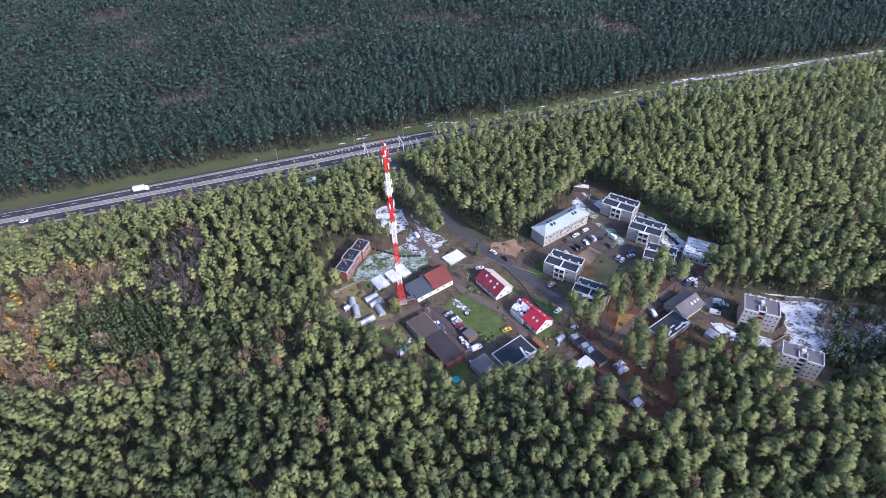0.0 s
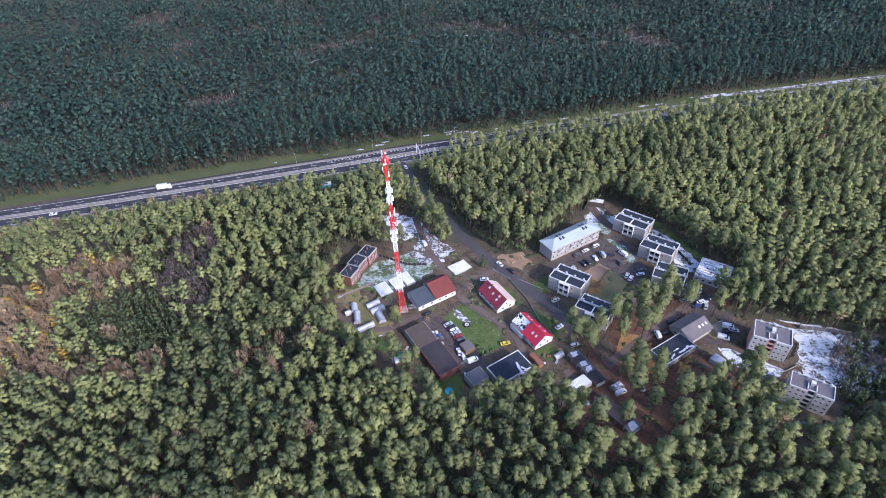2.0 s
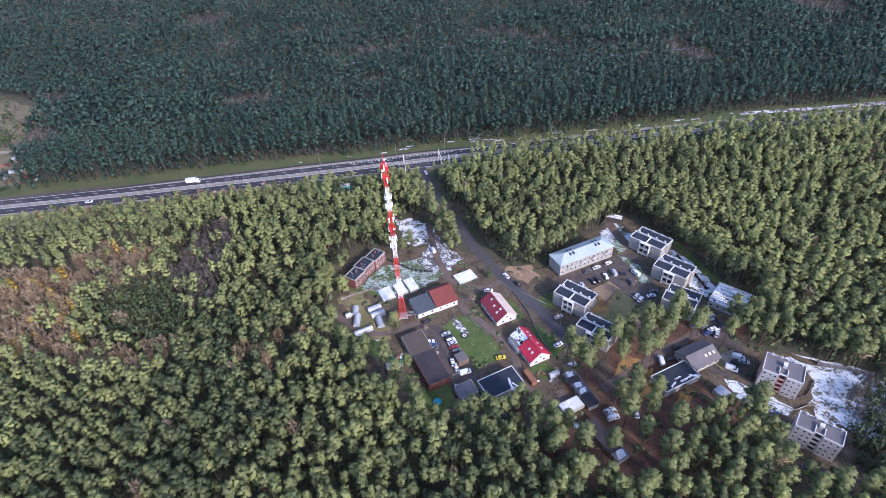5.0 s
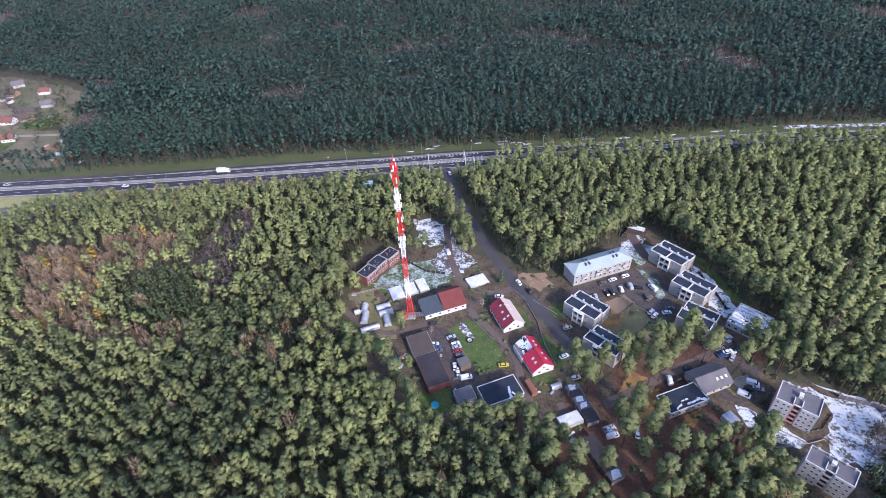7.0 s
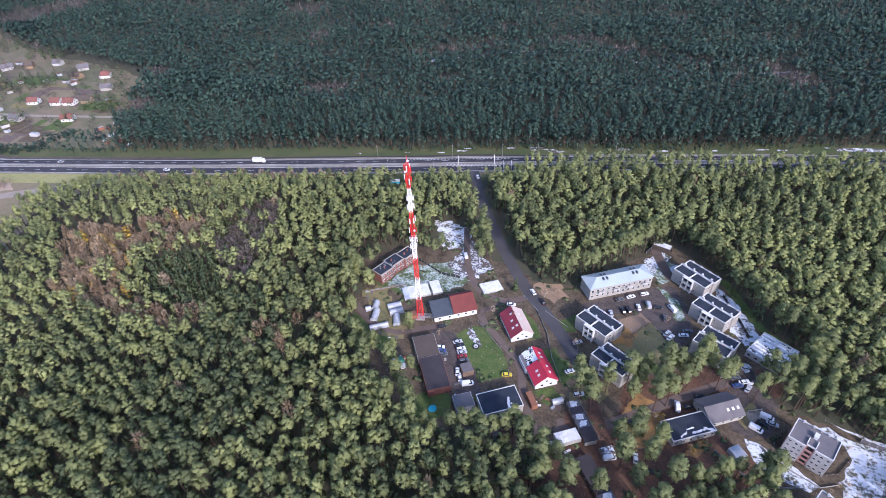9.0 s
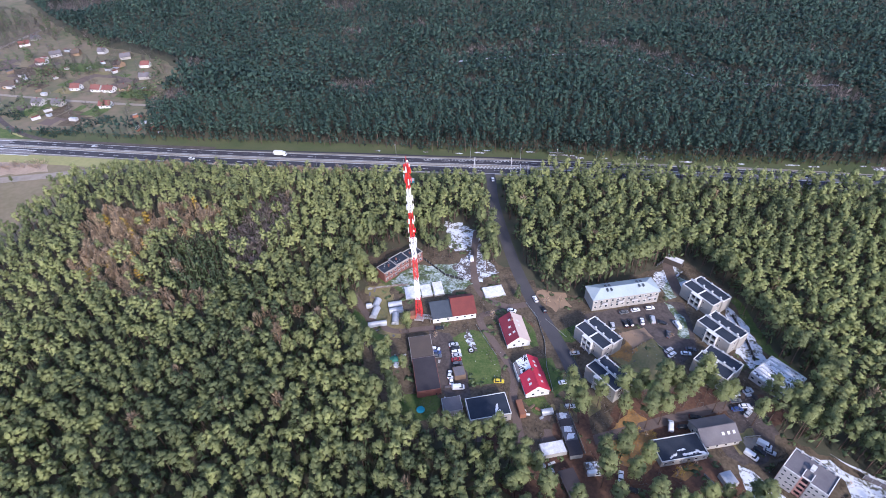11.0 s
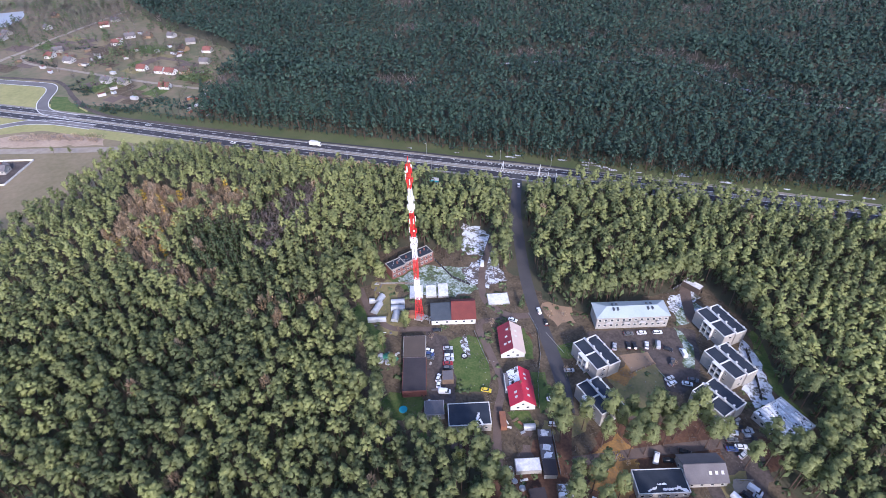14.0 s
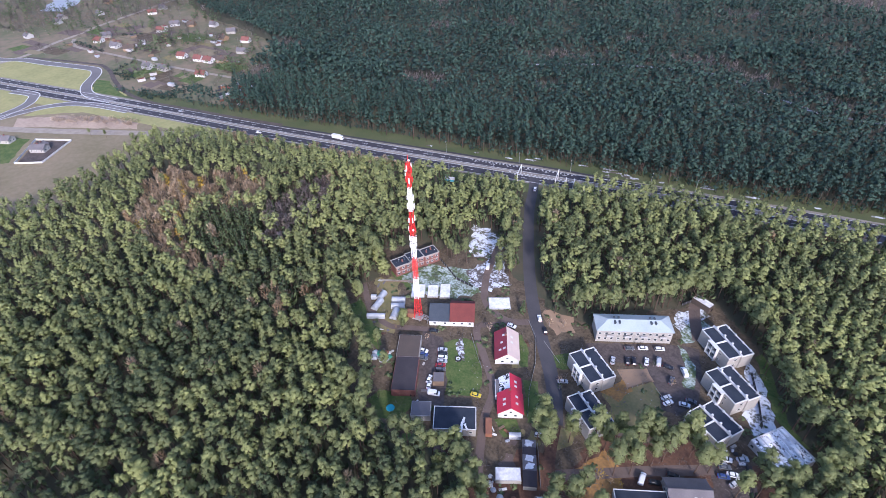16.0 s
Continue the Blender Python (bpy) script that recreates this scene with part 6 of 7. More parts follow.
def fence(pts, h, material, label, panel=2.4):
    t = thing("fence", pose(pts[0][0], pts[0][1], 0.02), label, "fence")
    ox, oy = pts[0]
    for (x0, y0), (x1, y1) in zip(pts[:-1], pts[1:]):
        L = math.hypot(x1 - x0, y1 - y0)
        n = max(1, round(L / panel))
        a = math.degrees(math.atan2(y1 - y0, x1 - x0))
        for k in range(n):
            m = pose(x0 - ox + (x1 - x0) * k / n, y0 - oy + (y1 - y0) * k / n, 0, 0, 0, a)
            p = part("panel", boxes((0.1, L / n, -0.03, 0.03, 0.12, h)), M[material], t)
            p.matrix_basis = m
            p = part("post", boxes((-0.07, 0.07, -0.07, 0.07, 0, h + 0.15)), M["steel"], t)
            p.matrix_basis = m
    return t


fence([(-50, 211), (-42, 208), (-32, 204), (-22, 204.5)], 1.6, "dark", "dark wire fence along the edge of a snowy lot")
fence([(12, 203), (20, 196.4), (28, 184), (33.5, 171), (40, 160)], 0.9, "concrete", "low weathered garden fence along the street")
fence([(-3, 179.5), (6, 172), (12, 167.5)], 0.8, "concrete", "low pale border fence beside the lawn")
fence([(24, 197), (36, 190.6)], 0.5, "concrete", "low pale kerb fence beside the street")
fence([(63.6, 196.5), (69.7, 207)], 0.6, "wood", "low timber border of the playground")
fence([(72.3, 204), (80.4, 199.4)], 0.6, "concrete", "low pale border of the parking bays")
fence([(62, 257), (67, 268), (74, 262)], 1.8, "dark", "dark fence behind the shelter")
fence([(146, 173), (158, 171.5), (172, 169.5), (190, 165)], 2.0, "grey_roof", "long grey concrete fence beside the snowy ground")
fence([(98, 150), (112, 141), (126, 146)], 1.2, "steel", "wire fence along the snow strip")
fence([(124.8, 170.5), (120.8, 166.9), (117.8, 161.0), (131.6, 153.4), (137.2, 156.2), (141.9, 164.0)], 0.8, "brown_roof", "low brown retaining wall round the point block")
fence([(113, 158), (116.5, 154), (131, 148.5), (137, 152)], 0.7, "concrete", "low pale wall before the point block")
fence([(99, 236), (106, 222), (110, 212)], 1.8, "dark", "dark fence behind the apartment blocks")

# pipe bridges from the mast to the annex, rubble beside the unfinished building
for dx, dy in ((-0.6, -1.0), (1.2, 1.4)):
    t = thing("cable_bridge", pose(-27.6 + dx, 171.4 + dy, 0, 0, 0, 18), "grey steel cable bridge between mast and annex", "cable bridge", "cable bridges at the mast")
    for y0 in (-0.35, 0.35):
        part("rail", boxes((0, 7.2, y0 - 0.06, y0 + 0.06, 2.6, 2.8)), M["steel"], t)
    for k in range(8):
        part("rung", boxes((0.4 + 0.9 * k, 0.55 + 0.9 * k, -0.29, 0.29, 2.62, 2.74)), M["steel"], t)
    for u in (1.5, 5.5):
        part("post", boxes((u - 0.08, u + 0.08, -0.08, 0.08, 0, 2.6)), M["steel"], t)
for k in range(30):
    x, y = rr.uniform(101, 111), rr.uniform(187, 198)
    ob = link_mesh("rubble_slab", boxes((-rr.uniform(0.5, 1.4), rr.uniform(0.5, 1.4), -rr.uniform(0.2, 0.8), rr.uniform(0.2, 0.8), 0, rr.uniform(0.15, 0.7)), bevel=0.06), M[rr.choice(("white_paint", "concrete", "grey_roof", "dark", "snow", "wood"))])
    ob.matrix_basis = pose(x, y, 0.07, 0, 0, rr.uniform(0, 180))
    tagged(ob, "broken slab or board in a heap of building rubble", "rubble", "rubble beside the unfinished building")
for k in range(46):
    x, y = rr.choice(((-26, 146), (-58, 176), (46, 132), (4, 141), (36, 146), (30, 158), (-38, 158), (62, 134), (-12, 150)))
    x, y = x + rr.uniform(-5, 5), y + rr.uniform(-4, 4)
    ob = link_mesh("scrap_board", boxes((-rr.uniform(0.4, 1.6), rr.uniform(0.4, 1.6), -rr.uniform(0.15, 0.6), rr.uniform(0.15, 0.6), 0, rr.uniform(0.12, 0.6)), bevel=0.04), M[rr.choice(("concrete", "wood", "grey_roof", "film", "rust", "white_paint", "wood"))])
    ob.matrix_basis = pose(x, y, 0.07, 0, 0, rr.uniform(0, 180))
    tagged(ob, "weathered board or crate lying in a yard", "board", "boards lying in the yards")

srng = random.Random(14)
for k in range(36):
    a, u, v = radians(70), srng.uniform(1, 24), srng.uniform(1.5, 5.5)
    if k < 14:
        x, y, z = -56.8 + u * math.cos(a) - v * math.sin(a), 186.2 + u * math.sin(a) + v * math.cos(a), 6.1
    else:
        x, y = srng.choice(((5, 163), (13, 158), (10, 166), (66, 196), (70, 200), (74, 194)))
        x, y, z = x + srng.uniform(-5, 5), y + srng.uniform(-4, 4), 0.062
    bm = bmesh.new()
    bmesh.ops.create_icosphere(bm, subdivisions=1, radius=srng.uniform(0.14, 0.3))
    for vert in bm.verts:
        vert.co *= srng.uniform(0.8, 1.2)
        vert.co.z = max(0.0, vert.co.z * 0.6)
    ob = link_mesh("stone", bm, M["snow" if k < 14 else "concrete"])
    ob.matrix_basis = pose(x, y, z)
    tagged(ob, "lump of old snow and rubble on the flat roof" if k < 14 else "pale stone lying on the grass", "snow lump" if k < 14 else "stone", "snow lumps on the brick building" if k < 14 else "stones on the lawns")

# ---- small buildings ----
def snow_roof_row(x, y, turn, n, w, D, h, label, snowy=(0, 2, 3)):
    for k in range(n):
        m = pose(x, y, 0, 0, 0, turn) @ pose(k * w, 0, 0)
        t = thing("lock_up_garage", m, label, "garage", "row of lock-up garages")
        part("wall", boxes((0.02, w - 0.02, 0, D, 0, h)), M["concrete" if k % 2 else "grey_render"], t)
        part("roof", boxes((0.0, w - 0.01, -0.15, D + 0.15, h, h + 0.12)), M["grey_roof" if k in snowy else "black_roof"], t)
        if k in snowy:
            pts = ragged([(0.2, 0.8 + 0.3 * k), (w - 0.5, 0.6), (w - 0.3, D - 1.4), (0.6, D - 0.5)], 0.6, 0.28, k + 5)
            part("snow_cover", prism(bmesh.new(), pts, h + 0.125, h + 0.19), M["snow"], t, "patch of snow")
        part("door", boxes((0.3, w - 0.3, -0.06, -0.005, 0, 2.0)), M["wood"], t)


snow_roof_row(44.6, 149.6, -55, 6, 3.0, 4.6, 2.4, "flat-roofed lock-up garage with patches of snow")
t = flat_shed("store_shed", pose(46.2, 130.6, 0, 0, 0, 38), 9.0, 5.0, 2.1, "shed under pale sheeting and snow", "concrete", "snow", None, "shed")
snow_roof_row(52.8, 127.4, -48, 5, 3.6, 5.4, 2.4, "dark flat-roofed lock-up garage", (4,))
flat_shed("store_shed", pose(61.4, 132.2, 0, 0, 0, 35), 5.2, 3.0, 2.2, "small shed with a snowy roof under the pines", "wood", "snow_dirt", None, "shed")
fence([(49.4, 152.4), (59.2, 139.2)], 1.5, "concrete", "long pale fence along the lock-up garages")
flat_shed("store_shed", pose(105.4, 148.0, 0, 0, 0, 43), 4.4, 4.8, 2.4, "low shed with a pale ribbed sheet roof beside the snow", "grey_render", "film", None, "shed")
fence([(109.4, 172.3), (114.4, 175.3)], 0.7, "concrete", "low pale wall along the gravel terrace")
flat_shed("rusty_container", pose(34.6, 144.2, 0, 0, 0, 127), 7.0, 2.4, 2.3, "long rusty brown container beside the track", "rust", "rust", None, "container")
tunnel(41.0, 150.0, 38, 4.4, 2.6, 1.8, "short pale film tunnel in a garden")
flat_shed("lean_to", pose(-33.4, 168.6, 0, 0, 0, 38), 4.0, 3.4, 2.4, "rust-red lean-to at the foot of the mast", "rust", "rust", None, "shed")
flat_shed("wing", pose(28.0, 160.2, 0, 0, 0, 127), 8.0, 3.0, 2.8, "low wing with a snowy slate roof beside the red house", "white_paint", "grey_roof", None, "wing")
flat_shed("porch", pose(-7.2, 133.4, 0, 0, 0, 37), 3.0, 1.2, 2.4, "small brick porch of the barn", "brick", "tile_red", None, "porch")
flat_shed("boiler_shed", pose(-8.2, 141.4, 0, 0, 0, 127), 4.0, 2.0, 2.2, "small pale lean-to beside the barn", "concrete", "concrete", None, "shed")
for x, y, s, m_ in ((-26.5, 146.0, 2.0, "green_net"), (-24.0, 144.0, 1.6, "film"), (-27.5, 142.6, 1.8, "steel"), (-22.5, 147.0, 1.3, "green_net"), (-25.2, 148.2, 1.2, "rust"), (-29.0, 144.8, 1.4, "film"), (46.6, 133.4, 2.0, "film"), (44.8, 129.2, 1.3, "concrete"), (47.2, 128.2, 1.1, "film"), (50.4, 127.6, 1.3, "steel"), (43.4, 131.6, 0.9, "white_paint"), (54.4, 130.0, 1.1, "rust")):
    bm = bmesh.new()
    bmesh.ops.create_icosphere(bm, subdivisions=2, radius=s)
    for v in bm.verts:
        v.co *= 1 + 0.28 * noise.noise(v.co * 1.7 + Vector((x, y, 0)))
        v.co.z = max(0.0, v.co.z * 0.7)
    ob = link_mesh("tarpaulin", bm, M[m_])
    ob.matrix_basis = pose(x, y, 0.03)
    tagged(ob, "crumpled tarpaulin over scrap beside the barn", "tarpaulin", "tarpaulins beside the barn")
t = thing("tractor", pose(-1.4, 139.0, 0.06, 0, 0, 30), "small red tractor beside the garage", "tractor")
part("body", boxes((-0.9, 1.3, -0.35, 0.35, 0.6, 1.3), bevel=0.08), M["mast_red"], t)
part("cab", boxes((-1.0, 0.1, -0.55, 0.55, 1.3, 2.2), bevel=0.08), M["glass"], t)
part("cab_roof", boxes((-1.1, 0.2, -0.6, 0.6, 2.2, 2.3), bevel=0.03), M["mast_red"], t)
for x0, y0, s in ((-0.7, -0.7, 1.9), (-0.7, 0.7, 1.9), (1.0, -0.6, 1.2), (1.0, 0.6, 1.2)):
    put("wheel", WHEEL, t, x0, y0, 0.33 * s, s=s)
t = thing("tyre_ring", pose(1.2, 165.0, 0.06), "black tractor tyre with white rim lying on the grass", "tyre")
for r0, z0, z1, mm, nm in ((1.5, 0.0, 0.5, "tyre", "tyre"), (0.95, 0.0, 0.52, "white_paint", "rim")):
    bm = bmesh.new()
    o = [[bm.verts.new((math.cos(a * math.pi / 12) * r, math.sin(a * math.pi / 12) * r, z)) for a in range(24)] for r, z in ((r0, z0), (r0, z1), (r0 - 0.42, z1), (r0 - 0.42, z0))]
    for k in range(4):
        for i in range(24):
            bm.faces.new((o[k][i], o[k][(i + 1) % 24], o[(k + 1) % 4][(i + 1) % 24], o[(k + 1) % 4][i]))
    bmesh.ops.recalc_face_normals(bm, faces=bm.faces)
    part(nm, bm, M[mm], t)

t = thing("trampoline", pose(-3.4, 128.6, 0.03), "round turquoise trampoline on steel legs", "trampoline")
part("mat", rod(bmesh.new(), (0, 0, 0.8), (0, 0, 0.9), 1.7, 1.6, n=20), M["turquoise"], t)
for k in range(6):
    a = k * math.pi / 3
    part("leg", rod(bmesh.new(), (math.cos(a) * 1.5, math.sin(a) * 1.5, 0), (math.cos(a) * 1.5, math.sin(a) * 1.5, 0.8), 0.05), M["steel"], t)

# ---- distant houses ----
ROOF_WORD = {"brick": "red", "tile_red": "red", "brown_roof": "brown"}
cols = [("white_paint", "brick"), ("white_render", "grey_roof"), ("white_paint", "brick"), ("sand", "brown_roof"), ("grey_render", "grey_roof")]
for i, (x, y, a) in enumerate(((-584, 250, 30), (-593, 263, 60), (-552, 254, 20), (-528, 258, 55), (-462, 246, 15), (-444, 253, 15), (-462, 282, 25), (-441, 288, 20), (-430, 292, 15), (-418, 300, 20), (-399, 267, 30), (-564, 311, 30), (-572, 332, 60), (-656, 360, 20),
                               (-643, 340, 60), (-534, 360, 20), (-481, 340, 10), (-492, 357, 50), (-452, 350, 30), (-668, 208, 10), (-555, 344, 40), (-425, 327, 30), (-391, 326, 10), (-700, 250, 30), (-720, 262, 10), (-745, 330, 20), (-700, 300, 0))):
    w, r = cols[(0, 1, 4, 3, 4, 1, 2, 0, 0, 3, 2, 0, 4, 1, 0, 4, 3, 1, 2, 4, 3, 1, 3, 4, 1, 3, 4)[i]]
    gable_house("far_house", pose(x, y, 0, 0, 0, a), rr.uniform(8, 11), rr.uniform(6.5, 8), 2.9, 5.6, f"distant {'white' if 'white' in w else 'plain'} house with a {ROOF_WORD.get(r, 'grey')} gabled roof", w, r, r, "house", "houses of the far settlement", windows=i < 14)
for i, (x, y, a) in enumerate(((-357, 114, 38), (-352, 122, 128), (-392, 104, 35))):
    gable_house("field_house", pose(x, y, 0, 0, 0, a), (11, 6, 9)[i], (7, 5, 7)[i], 3.0, 5.2, "low house with a grey roof in a walled garden", "white_render", "grey_roof", "grey_roof", "house", "houses by the field")
sheet("garden_yard", [(-374, 124), (-354, 139), (-335, 114), (-347, 103)], 0.05, M["old_asphalt"], "grey paved yard round a house", "garden", edge=0.5, seed=71, step=4)
sheet("garden_plot", [(-420, 100), (-382, 122), (-352, 98), (-390, 70)], 0.045, M["grass"], "green garden beside the field", "garden", edge=1, seed=72, step=5)
fence([(-376, 124), (-353, 141), (-333, 114), (-347, 101), (-376, 124)], 1.4, "white_paint", "white garden wall round a house by the field", 5.0)
for k in range(40):
    house_x, house_y = -610 + 240 * rr.random(), 226 + 130 * rr.random()
    if min(math.hypot(house_x - q[0], house_y - q[1]) for q in FAR_ROAD) > 7 and min(math.hypot(house_x - q[0], house_y - q[1]) for q in PATH_LINE) > 9:
        flat_shed("far_shed", pose(house_x, house_y, 0, 0, 0, 15 + 60 * (k % 2)), rr.uniform(3, 7), rr.uniform(2.5, 4), 2.4, "small shed or greenhouse in a distant garden", rr.choice(("wood", "grey_render", "film")), rr.choice(("grey_roof", "brown_roof", "film", "tile_red")), None, "shed", group="sheds of the far settlement")
for i in range(26):
    x, y = -336 + rr.uniform(-22, 26), 262 + rr.uniform(-12, 22)
    ob = link_mesh("crate", boxes((-1.5, rr.uniform(1, 3), -1, rr.uniform(0.5, 2), 0, rr.uniform(0.6, 2.2)), bevel=0.1), M[rr.choice(("rust", "film", "tile_red", "concrete", "dark"))])
    ob.matrix_basis = pose(x, y, 0.03, 0, 0, rr.uniform(0, 180))
    tagged(ob, "worn box or small shed in a cluttered yard", "crate", "crates in the cluttered yard")

# ---- trees and shrubs among the houses ----
SOLO = [(48.4, 153.7), (61.0, 142.4), (64.5, 138.2), (67.5, 129.8), (75.1, 150.8), (71.5, 146.1), (78.9, 141.0), (77.2, 176.4), (82.5, 177.0), (88.4, 180.1), (93.7, 183.2), (75.6, 166.9), (111.1, 178.4), (114.2, 187.6),
        (51.1, 157.3), (57.6, 160.6), (57.8, 138.0), (84.7, 171.0), (80.2, 163.6), (60.2, 150.4), (66.4, 157.6), (70.4, 172.8), (64.8, 166.2), (90.2, 186.2), (97.4, 178.0), (54.4, 147.2), (73.4, 123.2), (62.0, 116.4), (68.0, 111.0), (80.0, 117.0), (84.0, 128.0), (75.0, 115.0),
        (69.0, 166.0), (78.0, 171.0), (87.0, 175.6), (101.0, 181.6), (76.0, 159.4), (66.0, 143.0), (70.6, 139.4), (75.6, 134.0), (80.4, 146.8), (46.2, 160.4), (53.2, 150.6), (50.0, 163.4), (116.4, 182.6),
        (46.0, 122.0), (40.6, 126.0), (52.0, 114.0), (34.0, 124.4), (72.0, 160.2), (121.0, 190.0), (-20.4, 132.0), (-14.0, 126.0), (-27.0, 138.0), (-36.0, 143.0), (108.0, 150.5), (114.0, 142.5)]
for i, (x, y) in enumerate([q for n_, q in enumerate(SOLO) if n_ % 3 != 1 or q[0] < 0 or q[1] > 165]):
    pine_tree(x, y, rng.uniform(17, 22), rng.uniform(0, 360), i, "tall pine standing alone with a bare trunk", "pines between the houses")
for i, (x, y) in enumerate(((-66.4, 193.5), (-68.4, 186.0), (-65.5, 175.0), (-44.0, 214.5), (-39.0, 212.5), (-36.5, 217.5), (-48.5, 216.5), (-17.5, 219.5), (-14.5, 216.0), (-24.0, 229.5), (-12.0, 221.0), (-52.0, 218.5), (-66.0, 200.5))):
    pine_tree(x, y, rng.uniform(13, 17), rng.uniform(0, 360), i, "dark pine behind the brick building near the forest edge", "pines round the village")
for x, y, h in ((-60.5, 164.5, 11), (-30.6, 163.2, 8), (-68.0, 170.0, 10), (-18.1, 140.5, 13), (-29.9, 147.5, 12), (-41.4, 144.8, 14), (-19.2, 124.7, 16), (-28.8, 162.0, 7)):
    pine_tree(x, y, h, 50 * x, int(h), "low rounded pine on the open ground", "pines between the houses")

ROUND = pine(trng, 34, 30, 11.0, 8.0, 3.1, 0.26, 6, 0.62)
ROUND_MESH = (tri_mesh("round_pine_trunk", *ROUND[0], [M["bark"]], np.zeros(len(ROUND[0][1]), int), np.zeros(len(ROUND[0][1]))), tri_mesh("round_pine_crown", ROUND[1][0], ROUND[1][1], [M["pine"]], np.zeros(len(ROUND[1][1]), int), np.full(len(ROUND[1][1]), 0.5), ROUND[1][2]))
for x, y, h in ((-60.8, 164.3, 11), (-70.4, 186.8, 13.5), (-62.2, 182.4, 12), (-30.8, 164.9, 9.6)):
    t = thing("pine_tree", pose(x, y, 0, 0, 0, 77 * h) @ Matrix.Scale(h / 11.0, 4), "broad round-crowned pine standing on the open ground", "tree", "broad pines beside the greenhouses")
    for nm, me in zip(("trunk", "crown"), ROUND_MESH):
        new(nm, me).parent = t

BROAD = [bare_tree(trng, 46, 6.0, 2.0, 0.8, 3) for _ in range(3)]


def shrub(name, x, y, h, k, leaf, label, group):
    (SV, SF), (CV, CF, CN) = BROAD[k % 3]
    t = thing(name, pose(x, y, 0.03, 0, 0, 70 * k) @ Matrix.Scale(h / 6.0, 4), label, "shrub", group)
    new("stem", tri_mesh("shrub_stem", SV, SF, [M["pale_bark"]], np.zeros(len(SF), int), np.zeros(len(SF)))).parent = t
    new("crown", tri_mesh("shrub_twigs", CV, CF, [M[leaf]], np.zeros(len(CF), int), np.full(len(CF), 0.3), CN)).parent = t


for k, (x, y, h, leaf) in enumerate(((1.6, 186.6, 5, "twig"), (21.0, 206.0, 5, "twig"), (53.6, 191.6, 5, "yellow"), (73.0, 155.0, 6, "yellow"), (89.6, 145.2, 5, "yellow"), (26.0, 210.0, 4, "twig"), (66.7, 214.2, 3.5, "spruce"), (42.4, 193.6, 3, "twig"), (40.8, 181.6, 4, "twig"), (42.8, 178.8, 4, "spruce"), (76.4, 209.6, 4, "twig"), (-16.4, 164.6, 4, "twig"))):
    shrub("shrub", x, y, h, k, leaf, {"twig": "bare russet shrub", "yellow": "shrub in orange autumn leaf", "spruce": "dark green evergreen shrub"}[leaf] + " on open ground", "shrubs in the village")
zone = [(151, 148), (151, 158), (158, 166), (168, 169), (186, 163), (182, 146), (166, 140)]
for k in range(64):
    x, y = rr.uniform(150, 186), rr.uniform(138, 170)
    if inside(np.array([(x, y)]), zone)[0]:
        shrub("shrub", x, y, rr.uniform(3, 8), k, "dark_twig" if k % 3 else "spruce", "leafless grey-brown shrub in the snow" if k % 3 else "dark evergreen shrub in the snow", "shrubs in the snow")
SCRUB = [(148, 150), (153, 161), (166, 168), (188, 162), (186, 150), (170, 131), (150, 125), (144, 127), (147, 140)]
G_ = scatter(140, 190, 120, 170, 2.7, 48)
G_ = G_[inside(G_, SCRUB) & (np.random.default_rng(3).uniform(size=len(G_)) < 0.72)]
thick = np.array([noise.noise(Vector((x * 0.1, y * 0.1, 4.4))) for x, y in G_]) > 0.02
grove("bare_scrub", G_[~thick], hs((~thick).sum(), 3, 7.5), [bare_tree(trng, 30, 6.0, 1.7, 1.0, 4) for _ in range(4)], [M["pale_bark"], M["dark_twig"]], "leafless grey-brown scrub standing in the snow", "scrub", 38, 6.0)
grove("evergreen_scrub", G_[thick], hs(thick.sum(), 4, 10), [spruce(trng, 6, 6, 8.0, 1.6, 0.1, 0.8, 5) for _ in range(4)], [M["dark_bark"], M["spruce"]], "dark young spruces standing in the snow", "scrub", 39, 8.0)
for k, (x, y) in enumerate(((131, 146), (134, 148), (136.5, 151), (138, 148), (135, 145), (139, 152), (142, 150), (146, 160), (141, 167), (129, 144))):
    shrub("shrub", x, y, rr.uniform(2.0, 3.6), k, "twig", "bare russet shrub beside the point block", "shrubs in the snow")
for k, (x, y) in enumerate(((90, 148), (92.4, 150.4), (94.6, 152.2), (91.2, 146.4), (76.8, 156.0), (79.6, 157.6), (78.4, 151.0))):
    shrub("shrub", x, y, rr.uniform(2.4, 4.2), k, "yellow" if k % 2 else "twig", "shrub in orange autumn leaf beside the low wing" if k % 2 else "bare russet shrub beside the low wing", "shrubs in the village")
(SV, SF), (CV, CF) = spruce(trng, 10, 8, 8.5, 1.7, 0.08, 0.8, 5)
t = thing("spruce_tree", pose(6.9, 205.6, 0.03), "single dark green spruce beside the side road", "tree")
new("trunk", tri_mesh("spruce_trunk", SV, SF, [M["bark"]], np.zeros(len(SF), int), np.zeros(len(SF)))).parent = t
new("crown", tri_mesh("spruce_crown", CV, CF, [M["spruce"]], np.zeros(len(CF), int), np.full(len(CF), 0.3))).parent = t
T_ = scatter(-860, -340, 205, 430, 7.5, 44)
T_ = T_[inside(T_, TOWN) & ~inside(T_, [(-783, 264), (-832, 301), (-815, 327), (-774, 306), (-750, 278)]) & (near_line(T_, FAR_ROAD) > 5) & (near_line(T_, PATH_LINE) > 10) & (near_line(T_, MEDIAN) > 45) & (near_line(T_, LOOP) > 14)]
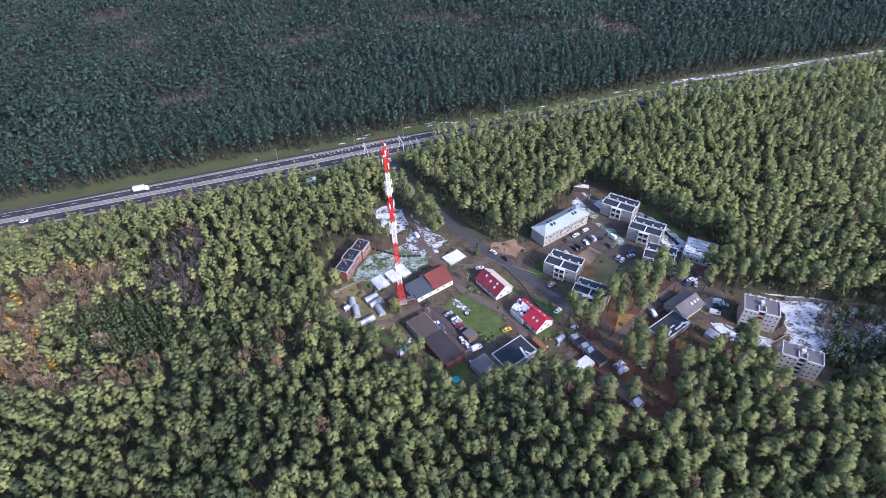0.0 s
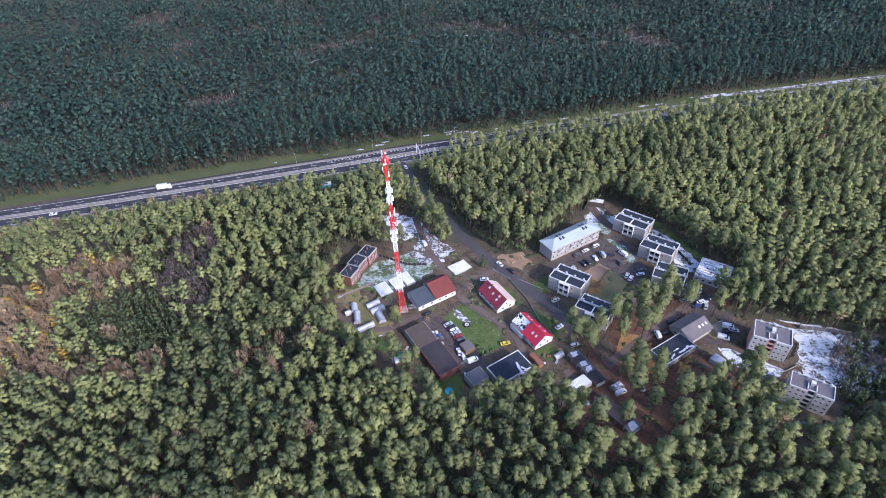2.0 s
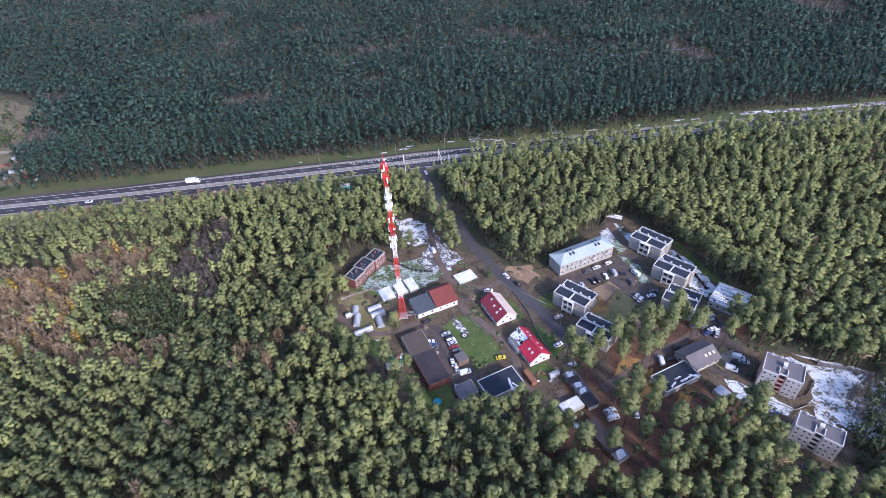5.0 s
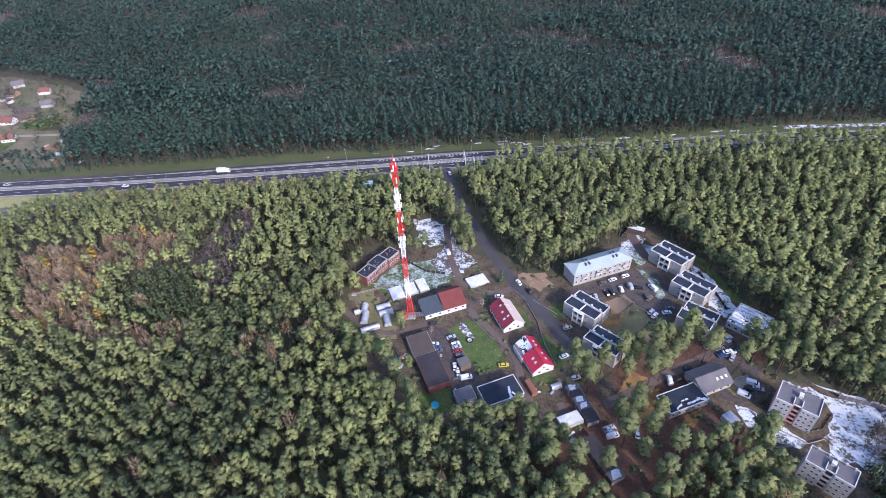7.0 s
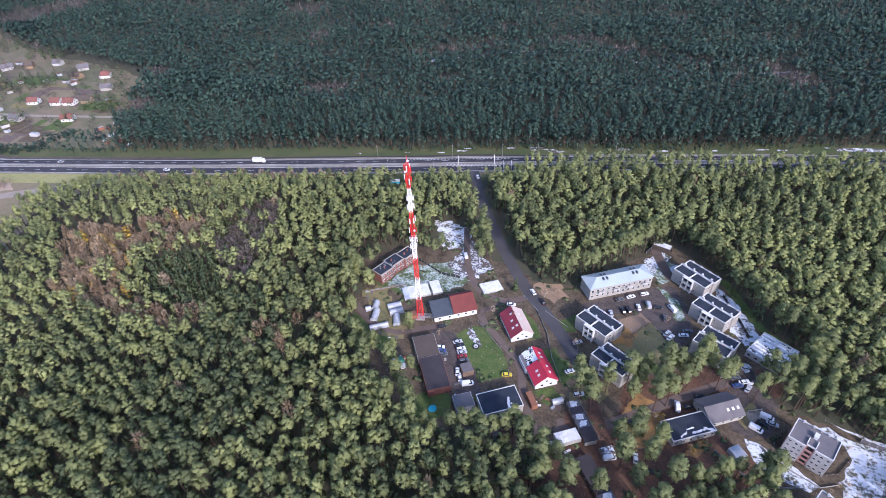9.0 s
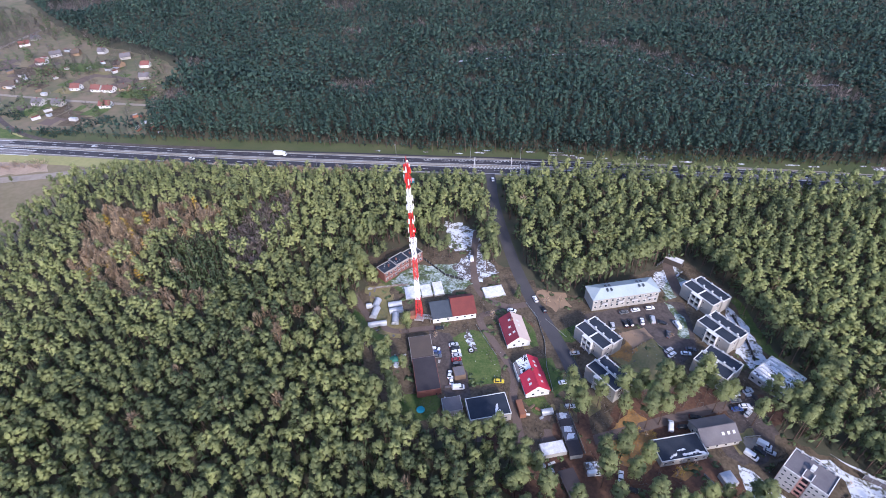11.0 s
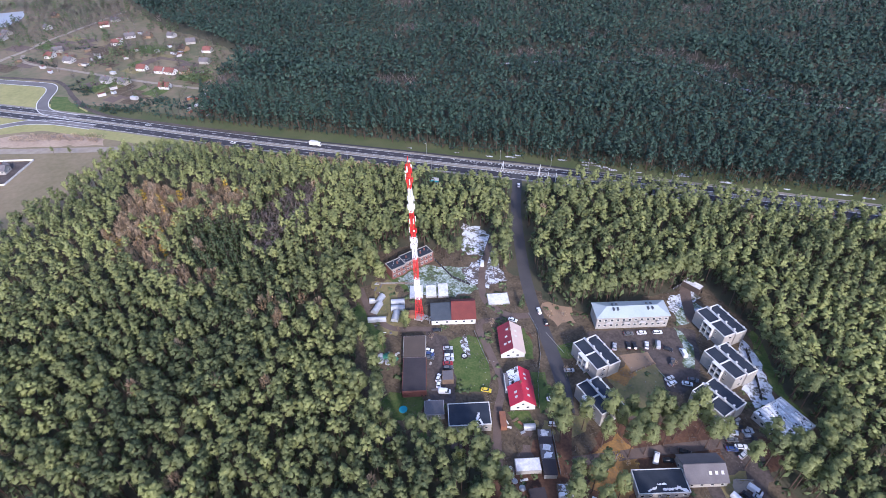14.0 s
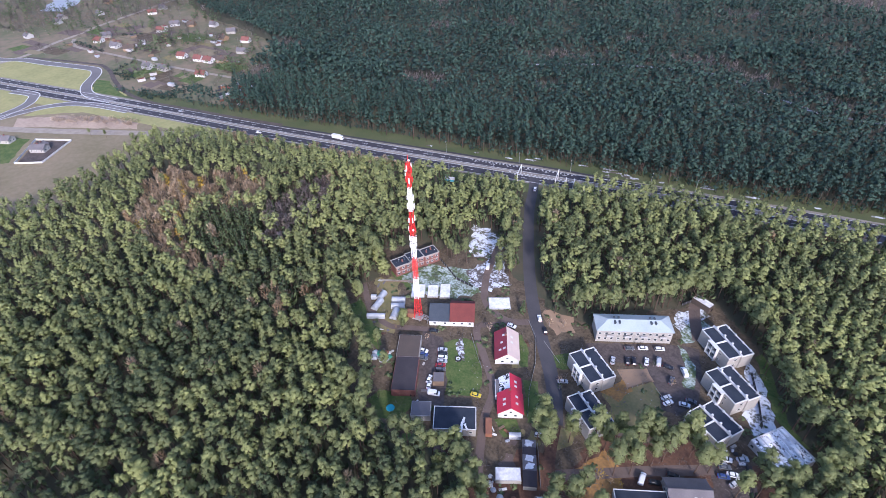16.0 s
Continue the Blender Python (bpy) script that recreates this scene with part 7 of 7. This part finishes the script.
clump = np.array([noise.noise(Vector((x * 0.02, y * 0.02, 7.7))) for x, y in T_]) + 0.5 * np.array([noise.noise(Vector((x * 0.07, y * 0.07, 1.7))) for x, y in T_])
west = (T_[:, 0] < -690) | ((T_[:, 0] < -640) & (T_[:, 1] > 265))
pick = rng.uniform(size=len(T_))
ever = T_[((clump > 0.2) & ~west & (pick < 0.4)) | (np.hypot(T_[:, 0] + 518, T_[:, 1] - 300) < 20) | (np.hypot(T_[:, 0] + 492, T_[:, 1] - 320) < 17) | (np.hypot(T_[:, 0] + 382, T_[:, 1] - 300) < 24) | (west & (pick < 0.2))]
leafless = T_[((clump < -0.08) & (pick < 0.45)) | (west & (pick > 0.3)) | (pick > 0.93)]
grove("garden_trees", leafless, hs(len(leafless), 4, 9), [bare_tree(trng, 13, 13.0, 3.4, 2.4, 3) for _ in range(4)], [M["pale_bark"], M["dark_twig"]], "bare grey garden trees of the far settlement", "tree", 31, 13.0)
grove("garden_evergreens", ever, hs(len(ever), 6, 12), [pine(trng, 7, 8, 17, 12, 3.2, 0.55, 3, 0.8) for _ in range(4)], [M["bark"], M["spruce"]], "dark evergreens in distant gardens", "tree", 32, 17.0)
HEDGE = scatter(-610, -365, 212, 305, 3.2, 45)
HEDGE = HEDGE[(near_line(HEDGE, [(-462, 229), (-444, 224)]) < 3) | (near_line(HEDGE, [(-398, 219), (-381, 223), (-378, 240), (-374, 252)]) < 7) | (near_line(HEDGE, [(-470, 222.6), (-441, 228.6)]) < 2) | (near_line(HEDGE, [(-469, 230.6), (-448, 232)]) < 1.5) | (near_line(HEDGE, [(-475, 224), (-488, 250)]) < 1.5) | (near_line(HEDGE, [(-516, 258), (-524, 285)]) < 1.5) | (near_line(HEDGE, [(-603, 238), (-547, 244)]) < 2.2) | (near_line(HEDGE, [(-584, 284), (-570, 300)]) < 2)]
grove("hedge_row", HEDGE, hs(len(HEDGE), 1.6, 3.4), [spruce(trng, 2, 4, 8, 2.6, 0.2, 1.7, 4) for _ in range(3)], [M["bark"], M["shaded_pine"]], "rows of dark hedges between distant plots", "hedge", 33, 8.0)
BUSH = scatter(-410, -330, 140, 195, 4, 46)
BUSH = BUSH[near_line(BUSH, [(-398, 148), (-372, 168), (-345, 183)]) < 5]
grove("field_bushes", BUSH, hs(len(BUSH), 2, 4.5), [bare_tree(trng, 16, 6.0, 3.0, 1.6, 3) for _ in range(3)], [M["pale_bark"], M["twig"]], "pale leafless bushes on the bare strip", "bush", 34, 6.0)
for x, y in ((-349, 153.5), (-337, 160)):
    pine_tree(x, y, 7, x * 7, int(-x), "low rounded pine beside the service road", "pines beside the field")
# dry weeds and low scrub on the open ground of the village
W_ = scatter(-80, 140, 104, 268, 2.6, 47)
W_ = W_[inside(W_, VILLAGE) & (near_line(W_, SIDE_ROAD) > 4.2) & ~inside(W_, YARD_A) & ~inside(W_, YARD_B)]
clump = np.array([noise.noise(Vector((x * 0.09, y * 0.09, 2.2))) for x, y in W_])
dry = W_[(clump > 0.02) & (rng.uniform(size=len(W_)) < 0.45)]
green = W_[(clump < -0.2) & (rng.uniform(size=len(W_)) < 0.35)]
grove("dry_weeds", dry, hs(len(dry), 0.4, 1.3), [bare_tree(trng, 7, 6.0, 4.0, 2.6, 2) for _ in range(4)], [M["pale_bark"], M["dark_twig"]], "dry brown weeds and brushwood on open ground", "weeds", 35, 6.0)
grove("low_green_scrub", green, hs(len(green), 0.25, 0.7), [spruce(trng, 2, 3, 8, 6.0, 0.2, 4.5, 4) for _ in range(3)], [M["bark"], M["spruce"]], "low green scrub on open ground", "weeds", 36, 8.0)
